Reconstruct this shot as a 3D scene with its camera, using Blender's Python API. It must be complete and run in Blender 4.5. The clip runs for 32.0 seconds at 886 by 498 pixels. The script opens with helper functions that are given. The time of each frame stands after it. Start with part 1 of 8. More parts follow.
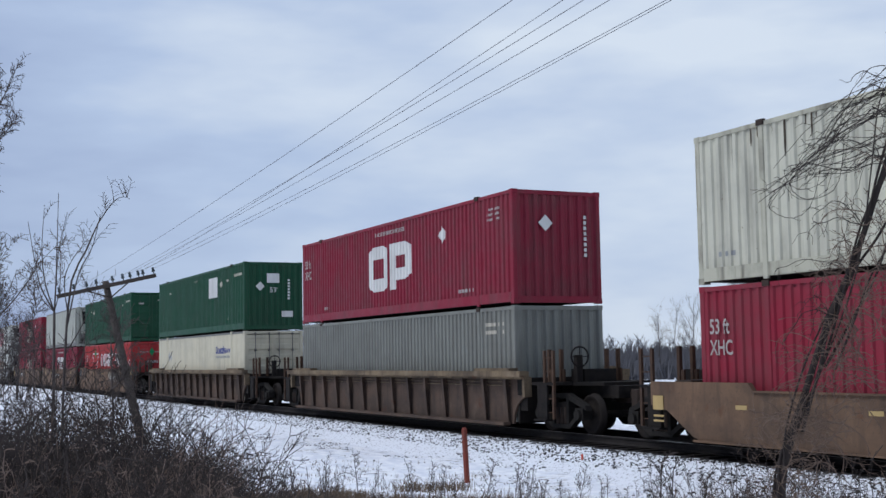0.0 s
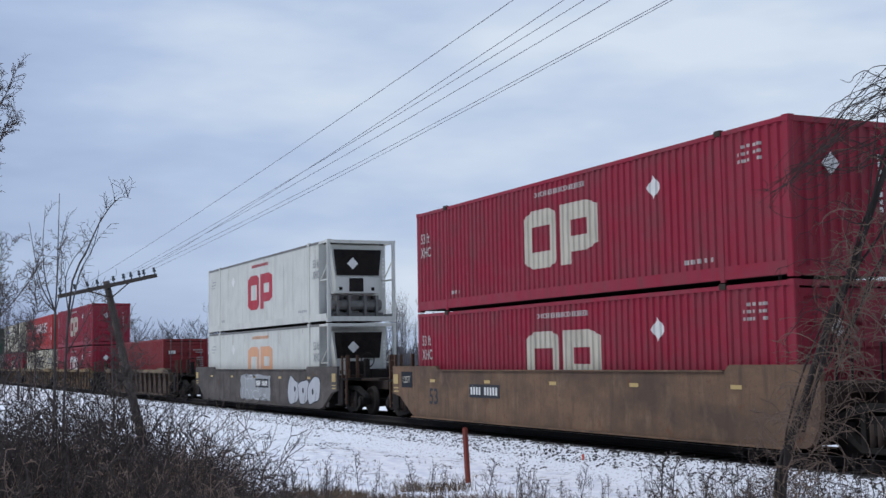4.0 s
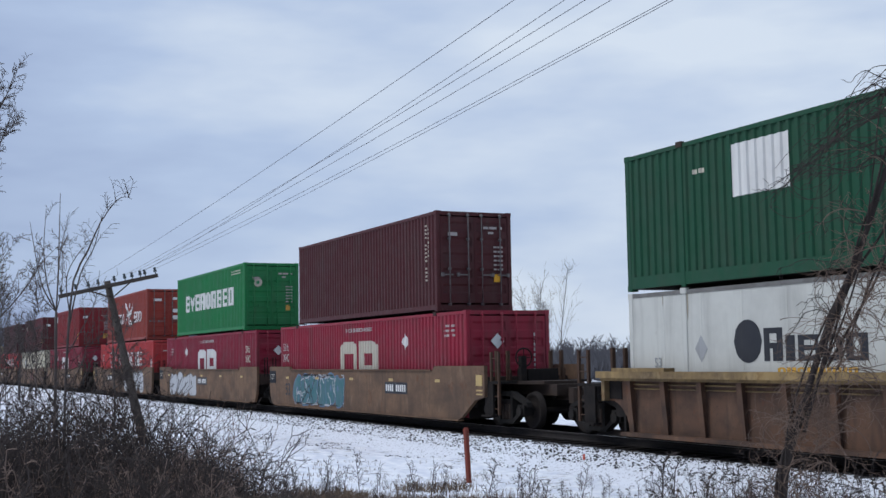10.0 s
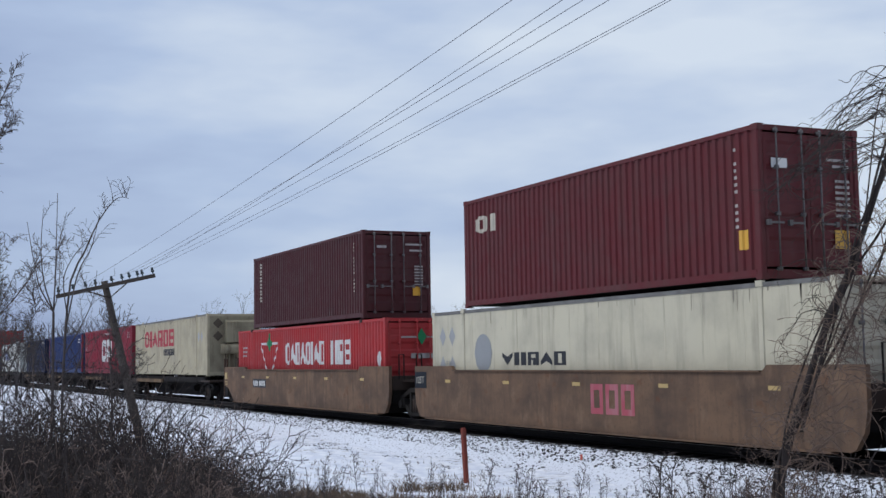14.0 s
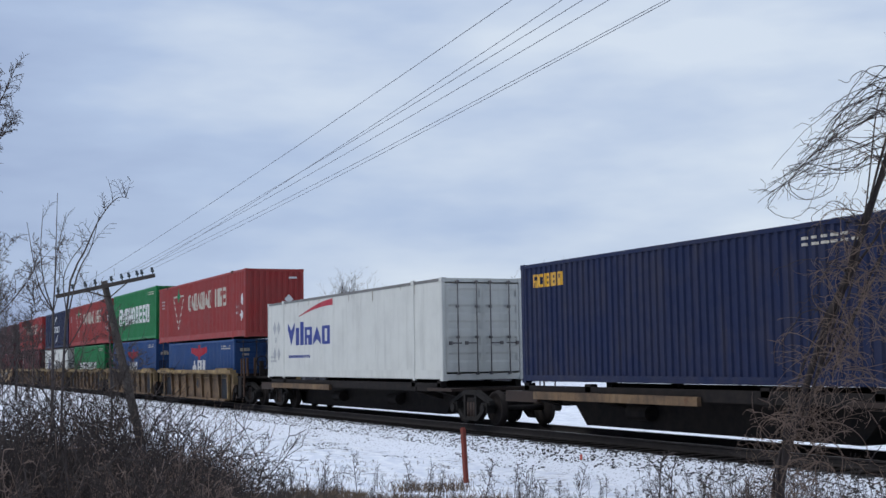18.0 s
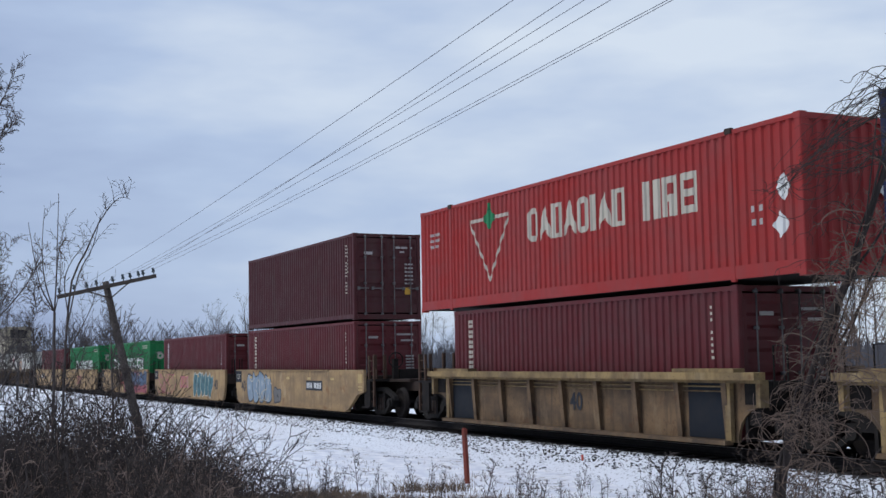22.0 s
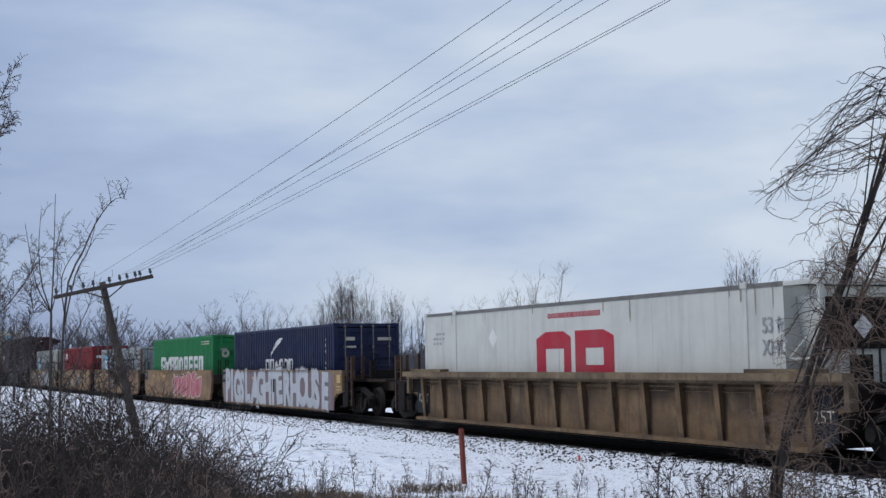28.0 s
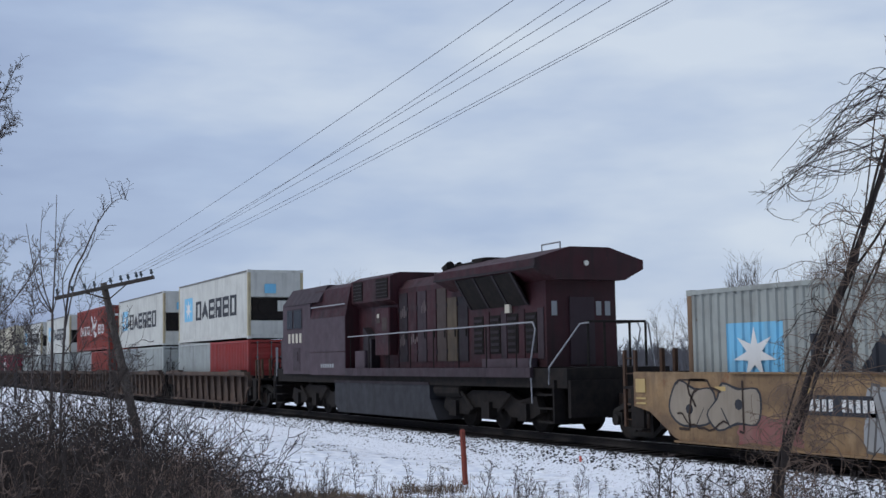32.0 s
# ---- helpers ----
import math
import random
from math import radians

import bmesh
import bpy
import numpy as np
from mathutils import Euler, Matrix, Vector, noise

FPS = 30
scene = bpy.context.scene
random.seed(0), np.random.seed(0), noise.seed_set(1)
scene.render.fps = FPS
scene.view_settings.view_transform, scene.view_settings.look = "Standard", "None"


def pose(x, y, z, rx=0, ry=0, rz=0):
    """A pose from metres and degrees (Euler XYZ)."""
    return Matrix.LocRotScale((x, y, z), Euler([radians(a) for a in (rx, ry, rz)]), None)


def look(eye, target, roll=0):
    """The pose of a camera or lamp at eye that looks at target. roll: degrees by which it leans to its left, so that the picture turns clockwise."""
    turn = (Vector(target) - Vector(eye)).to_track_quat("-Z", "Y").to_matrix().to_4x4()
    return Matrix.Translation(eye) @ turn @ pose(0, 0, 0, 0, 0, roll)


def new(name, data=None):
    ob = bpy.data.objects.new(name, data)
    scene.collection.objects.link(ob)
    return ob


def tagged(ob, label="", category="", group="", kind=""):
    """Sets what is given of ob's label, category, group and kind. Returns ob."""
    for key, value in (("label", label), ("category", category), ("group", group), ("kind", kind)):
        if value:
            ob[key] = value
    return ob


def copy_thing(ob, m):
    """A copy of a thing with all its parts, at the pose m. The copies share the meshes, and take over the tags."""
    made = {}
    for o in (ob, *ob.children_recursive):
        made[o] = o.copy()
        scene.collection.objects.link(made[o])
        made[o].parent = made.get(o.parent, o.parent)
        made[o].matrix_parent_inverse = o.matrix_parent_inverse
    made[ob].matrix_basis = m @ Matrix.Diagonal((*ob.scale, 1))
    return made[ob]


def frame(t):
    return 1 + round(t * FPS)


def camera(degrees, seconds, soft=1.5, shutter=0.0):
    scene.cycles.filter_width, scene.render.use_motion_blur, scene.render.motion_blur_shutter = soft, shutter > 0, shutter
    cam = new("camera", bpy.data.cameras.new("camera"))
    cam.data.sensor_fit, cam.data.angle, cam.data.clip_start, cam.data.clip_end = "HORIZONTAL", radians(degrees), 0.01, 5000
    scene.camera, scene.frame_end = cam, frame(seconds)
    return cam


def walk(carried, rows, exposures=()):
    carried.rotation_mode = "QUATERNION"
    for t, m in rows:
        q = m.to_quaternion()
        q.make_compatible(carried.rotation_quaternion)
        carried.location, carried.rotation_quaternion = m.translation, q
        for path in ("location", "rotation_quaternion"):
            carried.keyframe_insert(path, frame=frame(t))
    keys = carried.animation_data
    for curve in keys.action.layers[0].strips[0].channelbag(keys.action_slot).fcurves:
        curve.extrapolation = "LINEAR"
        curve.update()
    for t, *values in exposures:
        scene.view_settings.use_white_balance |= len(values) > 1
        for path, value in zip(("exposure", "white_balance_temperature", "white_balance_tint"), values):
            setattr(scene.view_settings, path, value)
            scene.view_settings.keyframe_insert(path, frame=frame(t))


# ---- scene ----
# ---- camera ----
# World: x runs along the track (the train goes towards +x), y away from the camera, z = 0 on the rail heads.
EYE = (0.0, 0.0, 1.8)
TRACK_Y = 16.19
cam = camera(39.27, 32.0, shutter=0.0)
AIM = [(0.0, 64.579, 5.049), (0.5, 64.579, 5.08), (1.0, 64.579, 5.09), (1.5, 64.586, 5.09), (2.0, 64.579, 5.049),
       (2.5, 64.586, 5.036), (3.0, 64.606, 5.049), (3.5, 64.599, 5.07), (4.0, 64.619, 5.049), (4.5, 64.619, 5.042),
       (6.5, 64.579, 5.029), (7.0, 64.579, 5.029), (7.5, 64.619, 5.049), (8.0, 64.652, 5.084), (8.5, 64.659, 5.09),
       (9.0, 64.652, 5.063), (9.5, 64.659, 5.049), (10.0, 64.659, 5.049), (10.5, 64.619, 5.049), (11.0, 64.592, 5.056)]
AIM += [(11.5, 64.579, 5.049), (12.0, 64.573, 5.049), (12.5, 64.539, 5.049), (13.5, 64.539, 5.049),
        (14.5, 64.546, 5.056), (15.5, 64.552, 5.049), (17.5, 64.533, 5.049), (18.0, 64.533, 5.049), (18.5, 64.519, 5.049),
        (19.0, 64.506, 5.056), (19.5, 64.493, 5.056), (20.5, 64.499, 5.049), (21.0, 64.499, 5.049), (21.5, 64.539, 5.07),
        (22.0, 64.586, 5.07), (22.5, 64.592, 5.063), (23.0, 64.6, 5.056), (23.5, 64.586, 5.07), (24.0, 64.579, 5.09)]
AIM += [(24.5, 64.553, 5.077), (25.0, 64.546, 5.09), (25.5, 64.546, 5.103), (27.5, 64.46, 5.09), (28.0, 64.447, 5.09),
        (28.5, 64.433, 5.042), (29.0, 64.46, 5.049), (29.5, 64.473, 5.09), (30.0, 64.467, 5.09), (30.5, 64.48, 5.097),
        (31.0, 64.499, 5.11), (31.5, 64.499, 5.13), (32.0, 64.499, 5.13)]


def aim(yaw, pitch):
    a, b = radians(yaw), radians(pitch)
    way = Vector((-math.sin(a) * math.cos(b), math.cos(a) * math.cos(b), math.sin(b)))
    return look(EYE, Vector(EYE) + way, -0.94)


walk(cam, [(t, aim(y, p)) for t, y, p in AIM], exposures=[(0.0, 0.02), (12.0, 0.02), (15.5, -0.05), (20.0, 0.04), (22.5, -0.02), (24.0, -0.25), (25.5, -0.12), (29.0, -0.09), (32.0, -0.1)])

# ---- sky and sun ----
SUN_WAY = Vector((-0.30, -0.64, 0.82)).normalized()
world = bpy.data.worlds.new("overcast_sky")
scene.world = world
world.use_nodes = True
wt = world.node_tree
for n in list(wt.nodes):
    wt.nodes.remove(n)


def wnode(kind, **values):
    n = wt.nodes.new(kind)
    for k, v in values.items():
        n.inputs[k].default_value = v
    return n


w_out = wnode("ShaderNodeOutputWorld")
w_bg = wnode("ShaderNodeBackground", Strength=1.0)
w_sky = wnode("ShaderNodeTexSky")
w_sky.sky_type = "NISHITA"
w_sky.sun_disc = False
w_sky.sun_elevation = math.asin(SUN_WAY.z)
w_sky.sun_rotation = math.atan2(SUN_WAY.x, SUN_WAY.y)
w_sky.air_density, w_sky.dust_density, w_sky.ozone_density = 1.0, 2.0, 1.0
w_skyk = wnode("ShaderNodeMixRGB", Fac=1.0, Color2=(0.09, 0.09, 0.09, 1))
w_skyk.blend_type = "MULTIPLY"
w_co = wnode("ShaderNodeTexCoord")
w_map = wnode("ShaderNodeMapping", Scale=(1.0, 1.0, 3.4), Rotation=(0.1, 0.25, 0.6))
w_n1 = wnode("ShaderNodeTexNoise", Scale=2.3, Detail=5.0, Roughness=0.52)
w_n2 = wnode("ShaderNodeTexNoise", Scale=7.0, Detail=4.0, Roughness=0.5)
w_add = wnode("ShaderNodeMath", Value=0.0)
w_add.operation = "MULTIPLY_ADD"
w_add.inputs[1].default_value = 0.28
w_xyz = wnode("ShaderNodeSeparateXYZ")
w_tilt = wnode("ShaderNodeMath")   # the cloud thins towards +y
w_tilt.operation = "MULTIPLY_ADD"
w_tilt.inputs[1].default_value, w_tilt.inputs[2].default_value = 0.62, -0.213
w_sum = wnode("ShaderNodeMath")
w_sum.operation = "ADD"
w_ramp = wnode("ShaderNodeValToRGB")
w_ramp.color_ramp.elements[0].position, w_ramp.color_ramp.elements[0].color = 0.38, (0.325, 0.415, 0.635, 1)
w_ramp.color_ramp.elements[1].position, w_ramp.color_ramp.elements[1].color = 0.86, (0.70, 0.79, 0.915, 1)
mid = w_ramp.color_ramp.elements.new(0.62)
mid.color = (0.462, 0.575, 0.79, 1)
w_mix = wnode("ShaderNodeMixRGB", Fac=0.90)
L = wt.links.new
L(w_co.outputs["Generated"], w_map.inputs["Vector"])
L(w_map.outputs["Vector"], w_n1.inputs["Vector"])
L(w_map.outputs["Vector"], w_n2.inputs["Vector"])
L(w_n2.outputs["Fac"], w_add.inputs[0])
L(w_n1.outputs["Fac"], w_add.inputs[2])
L(w_co.outputs["Generated"], w_xyz.inputs[0])
L(w_xyz.outputs["Y"], w_tilt.inputs[0])
L(w_add.outputs[0], w_sum.inputs[0])
L(w_tilt.outputs[0], w_sum.inputs[1])
L(w_sum.outputs[0], w_ramp.inputs["Fac"])
L(w_sky.outputs["Color"], w_skyk.inputs["Color1"])
L(w_skyk.outputs["Color"], w_mix.inputs["Color1"])
L(w_ramp.outputs["Color"], w_mix.inputs["Color2"])
L(w_mix.outputs["Color"], w_bg.inputs["Color"])
L(w_bg.outputs["Background"], w_out.inputs["Surface"])

sun = new("sun", bpy.data.lights.new("sun", "SUN"))
sun.data.energy, sun.data.angle, sun.data.color = 1.75, radians(28), (0.955, 0.98, 1.0)
sun.matrix_world = look(SUN_WAY * 60, (0, 0, 0))


# ---- materials ----
def material(name):
    m = bpy.data.materials.new(name)
    m.use_nodes = True
    t = m.node_tree
    return m, t, t.nodes["Principled BSDF"]


def node(t, kind, **values):
    n = t.nodes.new(kind)
    for k, v in values.items():
        n.inputs[k].default_value = v
    return n


def noise_ramp(t, vec, scale, lo, hi, detail=4.0, stretch=(1, 1, 1)):
    mp = node(t, "ShaderNodeMapping", Scale=stretch)
    nz = node(t, "ShaderNodeTexNoise", Scale=scale, Detail=detail, Roughness=0.6)
    rp = node(t, "ShaderNodeMapRange")
    rp.inputs["From Min"].default_value, rp.inputs["From Max"].default_value = lo, hi
    t.links.new(vec, mp.inputs["Vector"])
    t.links.new(mp.outputs["Vector"], nz.inputs["Vector"])
    t.links.new(nz.outputs["Fac"], rp.inputs["Value"])
    return rp.outputs["Result"], nz.outputs["Fac"]


def blend(t, fac, a, b, amount=1.0):
    m = node(t, "ShaderNodeMixRGB")
    if amount != 1.0:
        k = node(t, "ShaderNodeMath")
        k.operation = "MULTIPLY"
        k.inputs[1].default_value = amount
        t.links.new(fac, k.inputs[0])
        fac = k.outputs[0]
    t.links.new(fac, m.inputs["Fac"])
    for s, v in (("Color1", a), ("Color2", b)):
        if isinstance(v, tuple):
            m.inputs[s].default_value = (*v, 1)
        else:
            t.links.new(v, m.inputs[s])
    return m.outputs["Color"]


def coords(t, spread=37.0):
    """Object coordinates, shifted by a random amount for each object's thing."""
    co = node(t, "ShaderNodeTexCoord")
    info = node(t, "ShaderNodeObjectInfo")
    mul = node(t, "ShaderNodeMath")
    mul.operation = "MULTIPLY"
    mul.inputs[1].default_value = spread
    add = node(t, "ShaderNodeVectorMath")
    add.operation = "ADD"
    t.links.new(info.outputs["Random"], mul.inputs[0])
    t.links.new(co.outputs["Object"], add.inputs[0])
    t.links.new(mul.outputs[0], add.inputs[1])
    return add.outputs[0], info.outputs["Random"]


def bump(t, b, height, strength, distance=0.02):
    bp = node(t, "ShaderNodeBump", Strength=strength, Distance=distance)
    t.links.new(height, bp.inputs["Height"])
    t.links.new(bp.outputs["Normal"], b.inputs["Normal"])


PAINTS = {}


def paint(color, dirt=(0.07, 0.055, 0.045), grime=0.5, rough=0.5, rust=0.25, key=""):
    """Weathered paint: faded patches, streaks that run down, specks of rust and road film."""
    k = (color, dirt, grime, rough, rust)
    if k in PAINTS:
        return PAINTS[k]
    m, t, b = material("paint" + key)
    vec, rnd = coords(t)
    fade, _ = noise_ramp(t, vec, 0.55, 0.35, 0.75)
    pale = tuple(min(1, c * 0.84 + 0.09 * max(color)) for c in color)
    col = blend(t, fade, color, pale, 0.8)
    streak, _ = noise_ramp(t, vec, 2.2, 0.50, 0.78, 5.0, (1.6, 1.6, 0.16))
    col = blend(t, streak, col, dirt, grime)
    film, fine = noise_ramp(t, vec, 1.1, 0.45, 0.8, 8.0)
    col = blend(t, film, col, dirt, grime * 0.7)
    spot, _ = noise_ramp(t, vec, 9.0, 0.70, 0.76, 3.0, (1, 1, 0.5))
    col = blend(t, spot, col, (0.10, 0.045, 0.02), rust)
    t.links.new(col, b.inputs["Base Color"])
    rg, _ = noise_ramp(t, vec, 3.0, 0.2, 0.8)
    mr = node(t, "ShaderNodeMapRange")
    mr.inputs["To Min"].default_value, mr.inputs["To Max"].default_value = rough - 0.08, rough + 0.2
    t.links.new(rg, mr.inputs["Value"])
    t.links.new(mr.outputs["Result"], b.inputs["Roughness"])
    b.inputs["Specular IOR Level"].default_value = 0.22
    bump(t, b, fine, 0.25, 0.006)
    PAINTS[k] = m
    return m


def plain(name, color, rough=0.6, metal=0.0, scale=6.0, other=None, amount=0.6, bumpy=0.3, dist=0.01):
    m, t, b = material(name)
    vec, _ = coords(t)
    f, fine = noise_ramp(t, vec, scale, 0.35, 0.7, 6.0)
    g, _ = noise_ramp(t, vec, scale * 0.13, 0.35, 0.7, 4.0)
    other = other or tuple(c * 0.55 for c in color)
    col = blend(t, g, blend(t, f, color, other, amount), tuple(c * 0.8 for c in other), amount * 0.6)
    t.links.new(col, b.inputs["Base Color"])
    b.inputs["Roughness"].default_value, b.inputs["Metallic"].default_value = rough, metal
    b.inputs["Specular IOR Level"].default_value = 0.08 if max(color) < 0.03 else 0.25 if rough > 0.6 else 0.5
    bump(t, b, fine, bumpy, dist)
    return m


def worn_steel(color, dark, pale, rust_color, key, wear=0.6):
    """Old car paint: broad dark stains, chalky patches, rust blooms and fine dents."""
    m, t, b = material("worn_steel" + key)
    vec, rnd = coords(t)
    broad, _ = noise_ramp(t, vec, 0.7, 0.38, 0.66, 5.0, (1, 1, 1.7))
    col = blend(t, broad, color, dark, 0.85)
    chalk, _ = noise_ramp(t, vec, 1.6, 0.55, 0.72, 6.0, (1.2, 1.2, 0.7))
    col = blend(t, chalk, col, pale, wear)
    streak, _ = noise_ramp(t, vec, 3.1, 0.5, 0.75, 6.0, (1.5, 1.5, 0.22))
    col = blend(t, streak, col, dark, 0.8)
    bloom, _ = noise_ramp(t, vec, 2.4, 0.60, 0.70, 8.0)
    col = blend(t, bloom, col, rust_color, 0.7)
    speck, fine = noise_ramp(t, vec, 13.0, 0.58, 0.7, 6.0)
    col = blend(t, speck, col, dark, 0.6)
    t.links.new(col, b.inputs["Base Color"])
    b.inputs["Roughness"].default_value, b.inputs["Specular IOR Level"].default_value = 0.8, 0.18
    bump(t, b, fine, 0.35, 0.01)
    return m


CRIMSON = (0.215, 0.010, 0.028)
CPRED = (0.245, 0.012, 0.030)
TIRE = (0.39, 0.027, 0.027)
TIRE_MID = (0.30, 0.024, 0.020)
TIRE_DULL = (0.27, 0.030, 0.025)
GREEN = (0.009, 0.064, 0.030)
EVER = (0.009, 0.165, 0.046)
BROWN = (0.066, 0.014, 0.015)
MAROON = (0.105, 0.016, 0.018)
CAIRED = (0.20, 0.014, 0.016)
HSUD = (0.24, 0.035, 0.022)
WHITE = (0.53, 0.525, 0.47)
CREAM = (0.54, 0.49, 0.355)
GREY = (0.190, 0.192, 0.165)
NAVY = (0.006, 0.012, 0.045)
BLUE = (0.008, 0.028, 0.115)
APLBLUE = (0.014, 0.056, 0.165)
STEELGREY = (0.29, 0.31, 0.30)
STEELPALE = (0.38, 0.40, 0.37)

M_WELL = worn_steel((0.166, 0.101, 0.062), (0.074, 0.050, 0.037), (0.235, 0.155, 0.10), (0.12, 0.052, 0.026), "_brown_car", 0.5)
M_WELLRUST = worn_steel((0.100, 0.065, 0.047), (0.043, 0.032, 0.027), (0.155, 0.112, 0.082), (0.085, 0.036, 0.020), "_rusty_car", 0.6)
M_WELLRED = worn_steel((0.128, 0.070, 0.044), (0.050, 0.035, 0.028), (0.20, 0.125, 0.080), (0.125, 0.048, 0.024), "_red_brown_car", 0.5)
M_CHORDY = worn_steel((0.30, 0.205, 0.090), (0.09, 0.062, 0.040), (0.36, 0.27, 0.15), (0.13, 0.06, 0.03), "_yellow_chord", 0.6)
M_WELLGREY = worn_steel((0.100, 0.088, 0.078), (0.045, 0.038, 0.034), (0.17, 0.15, 0.13), (0.09, 0.045, 0.026), "_grey_car", 0.5)
M_WELLTAN = worn_steel((0.178, 0.112, 0.060), (0.055, 0.040, 0.030), (0.26, 0.185, 0.11), (0.10, 0.045, 0.022), "_tan_car", 0.5)
M_WELLYEL = worn_steel((0.37, 0.245, 0.120), (0.17, 0.115, 0.070), (0.45, 0.33, 0.20), (0.20, 0.09, 0.04), "_yellow_car", 0.5)
M_WELLYELD = worn_steel((0.265, 0.168, 0.086), (0.100, 0.068, 0.048), (0.35, 0.25, 0.15), (0.17, 0.07, 0.035), "_ochre_car", 0.5)
M_REFLECT = paint((0.46, 0.32, 0.12), (0.2, 0.14, 0.08), 0.4, 0.5, 0.0, "_reflector")
M_RUSTPOST = paint((0.20, 0.125, 0.070), (0.06, 0.035, 0.024), 0.9, 0.65, 0.7, "_rusted_corner")
M_CHORD = worn_steel((0.20, 0.145, 0.088), (0.055, 0.040, 0.030), (0.25, 0.20, 0.14), (0.11, 0.05, 0.026), "_chord", 0.6)
M_POSTRUST = plain("rusted_post", (0.085, 0.045, 0.026), 0.85, 0.0, 7.0, (0.04, 0.026, 0.02), 0.7)
M_BLACK = plain("black_steel", (0.0125, 0.0115, 0.0115), 0.8, 0.0, 5.0, (0.030, 0.024, 0.020), 0.7)
M_TRUCK = plain("cast_steel", (0.028, 0.024, 0.021), 0.75, 0.0, 6.0, (0.012, 0.012, 0.011), 0.7)
M_DARKPANEL = plain("dark_blue_panel", (0.015, 0.019, 0.026), 0.65, 0.0, 4.0, (0.035, 0.032, 0.03), 0.4)
M_RUST = plain("rusty_steel", (0.045, 0.028, 0.02), 0.8, 0.0, 5.0, (0.03, 0.022, 0.018), 0.7)
M_WHEEL = plain("wheel_steel", (0.018, 0.015, 0.014), 0.7, 0.1, 7.0, (0.03, 0.024, 0.02), 0.7)
M_RAILTOP = plain("rail_steel", (0.22, 0.2, 0.19), 0.35, 0.8, 3.0, (0.10, 0.07, 0.05), 0.4)
M_WMARK = paint((0.67, 0.66, 0.62), (0.25, 0.22, 0.2), 0.35, 0.55, 0.1, "_white_mark")
M_WMARK2 = paint((0.50, 0.455, 0.36), (0.2, 0.16, 0.13), 0.45, 0.55, 0.1, "_old_white_mark")
M_TOPRAIL = plain("dull_top_rail", (0.17, 0.165, 0.15), 0.6, 0.0, 4.0, (0.07, 0.06, 0.05), 0.7)
M_CODE = paint((0.40, 0.36, 0.33), (0.16, 0.12, 0.11), 0.6, 0.6, 0.0, "_faint_mark")
M_KMARK = paint((0.028, 0.03, 0.036), (0.06, 0.055, 0.05), 0.3, 0.6, 0.0, "_black_mark")
M_RMARK = paint((0.37, 0.018, 0.035), (0.2, 0.1, 0.08), 0.3, 0.55, 0.0, "_red_mark")
M_BMARK = paint((0.018, 0.035, 0.20), (0.1, 0.1, 0.1), 0.2, 0.5, 0.0, "_blue_mark")
M_LBMARK = paint((0.16, 0.46, 0.66), (0.2, 0.2, 0.2), 0.3, 0.5, 0.0, "_sky_blue_mark")
M_GMARK = paint((0.01, 0.20, 0.07), (0.1, 0.1, 0.1), 0.2, 0.5, 0.0, "_green_mark")
M_YMARK = paint((0.68, 0.36, 0.03), (0.2, 0.15, 0.08), 0.4, 0.5, 0.0, "_yellow_mark")
M_GREYMARK = paint((0.28, 0.29, 0.29), (0.2, 0.18, 0.16), 0.4, 0.6, 0.0, "_grey_mark")
M_DIAMOND = paint((0.33, 0.335, 0.33), (0.2, 0.18, 0.16), 0.5, 0.6, 0.0, "_pale_grey_mark")
M_STAIN = paint((0.10, 0.078, 0.055), (0.045, 0.034, 0.026), 0.8, 0.8, 0.3, "_rust_run")
M_SCUFF = paint((0.30, 0.265, 0.20), (0.12, 0.10, 0.08), 0.8, 0.8, 0.3, "_dirt_run")
M_ORANGE = paint((0.60, 0.30, 0.16), (0.4, 0.3, 0.2), 0.4, 0.6, 0.0, "_faded_orange_mark")
M_TEAL = paint((0.035, 0.13, 0.14), (0.10, 0.12, 0.13), 0.7, 0.5, 0.0, "_teal_spray")
M_PINK = paint((0.36, 0.07, 0.09), (0.4, 0.28, 0.28), 0.6, 0.5, 0.0, "_pink_spray")
M_SILVER = paint((0.40, 0.41, 0.42), (0.20, 0.19, 0.19), 0.5, 0.45, 0.0, "_silver_spray")
M_SPRAYBLUE = paint((0.10, 0.16, 0.25), (0.05, 0.07, 0.10), 0.6, 0.5, 0.0, "_blue_spray")
M_GLASS = plain("dark_glass", (0.012, 0.014, 0.016), 0.12, 0.0, 2.0, (0.02, 0.02, 0.022), 0.5, 0.02)


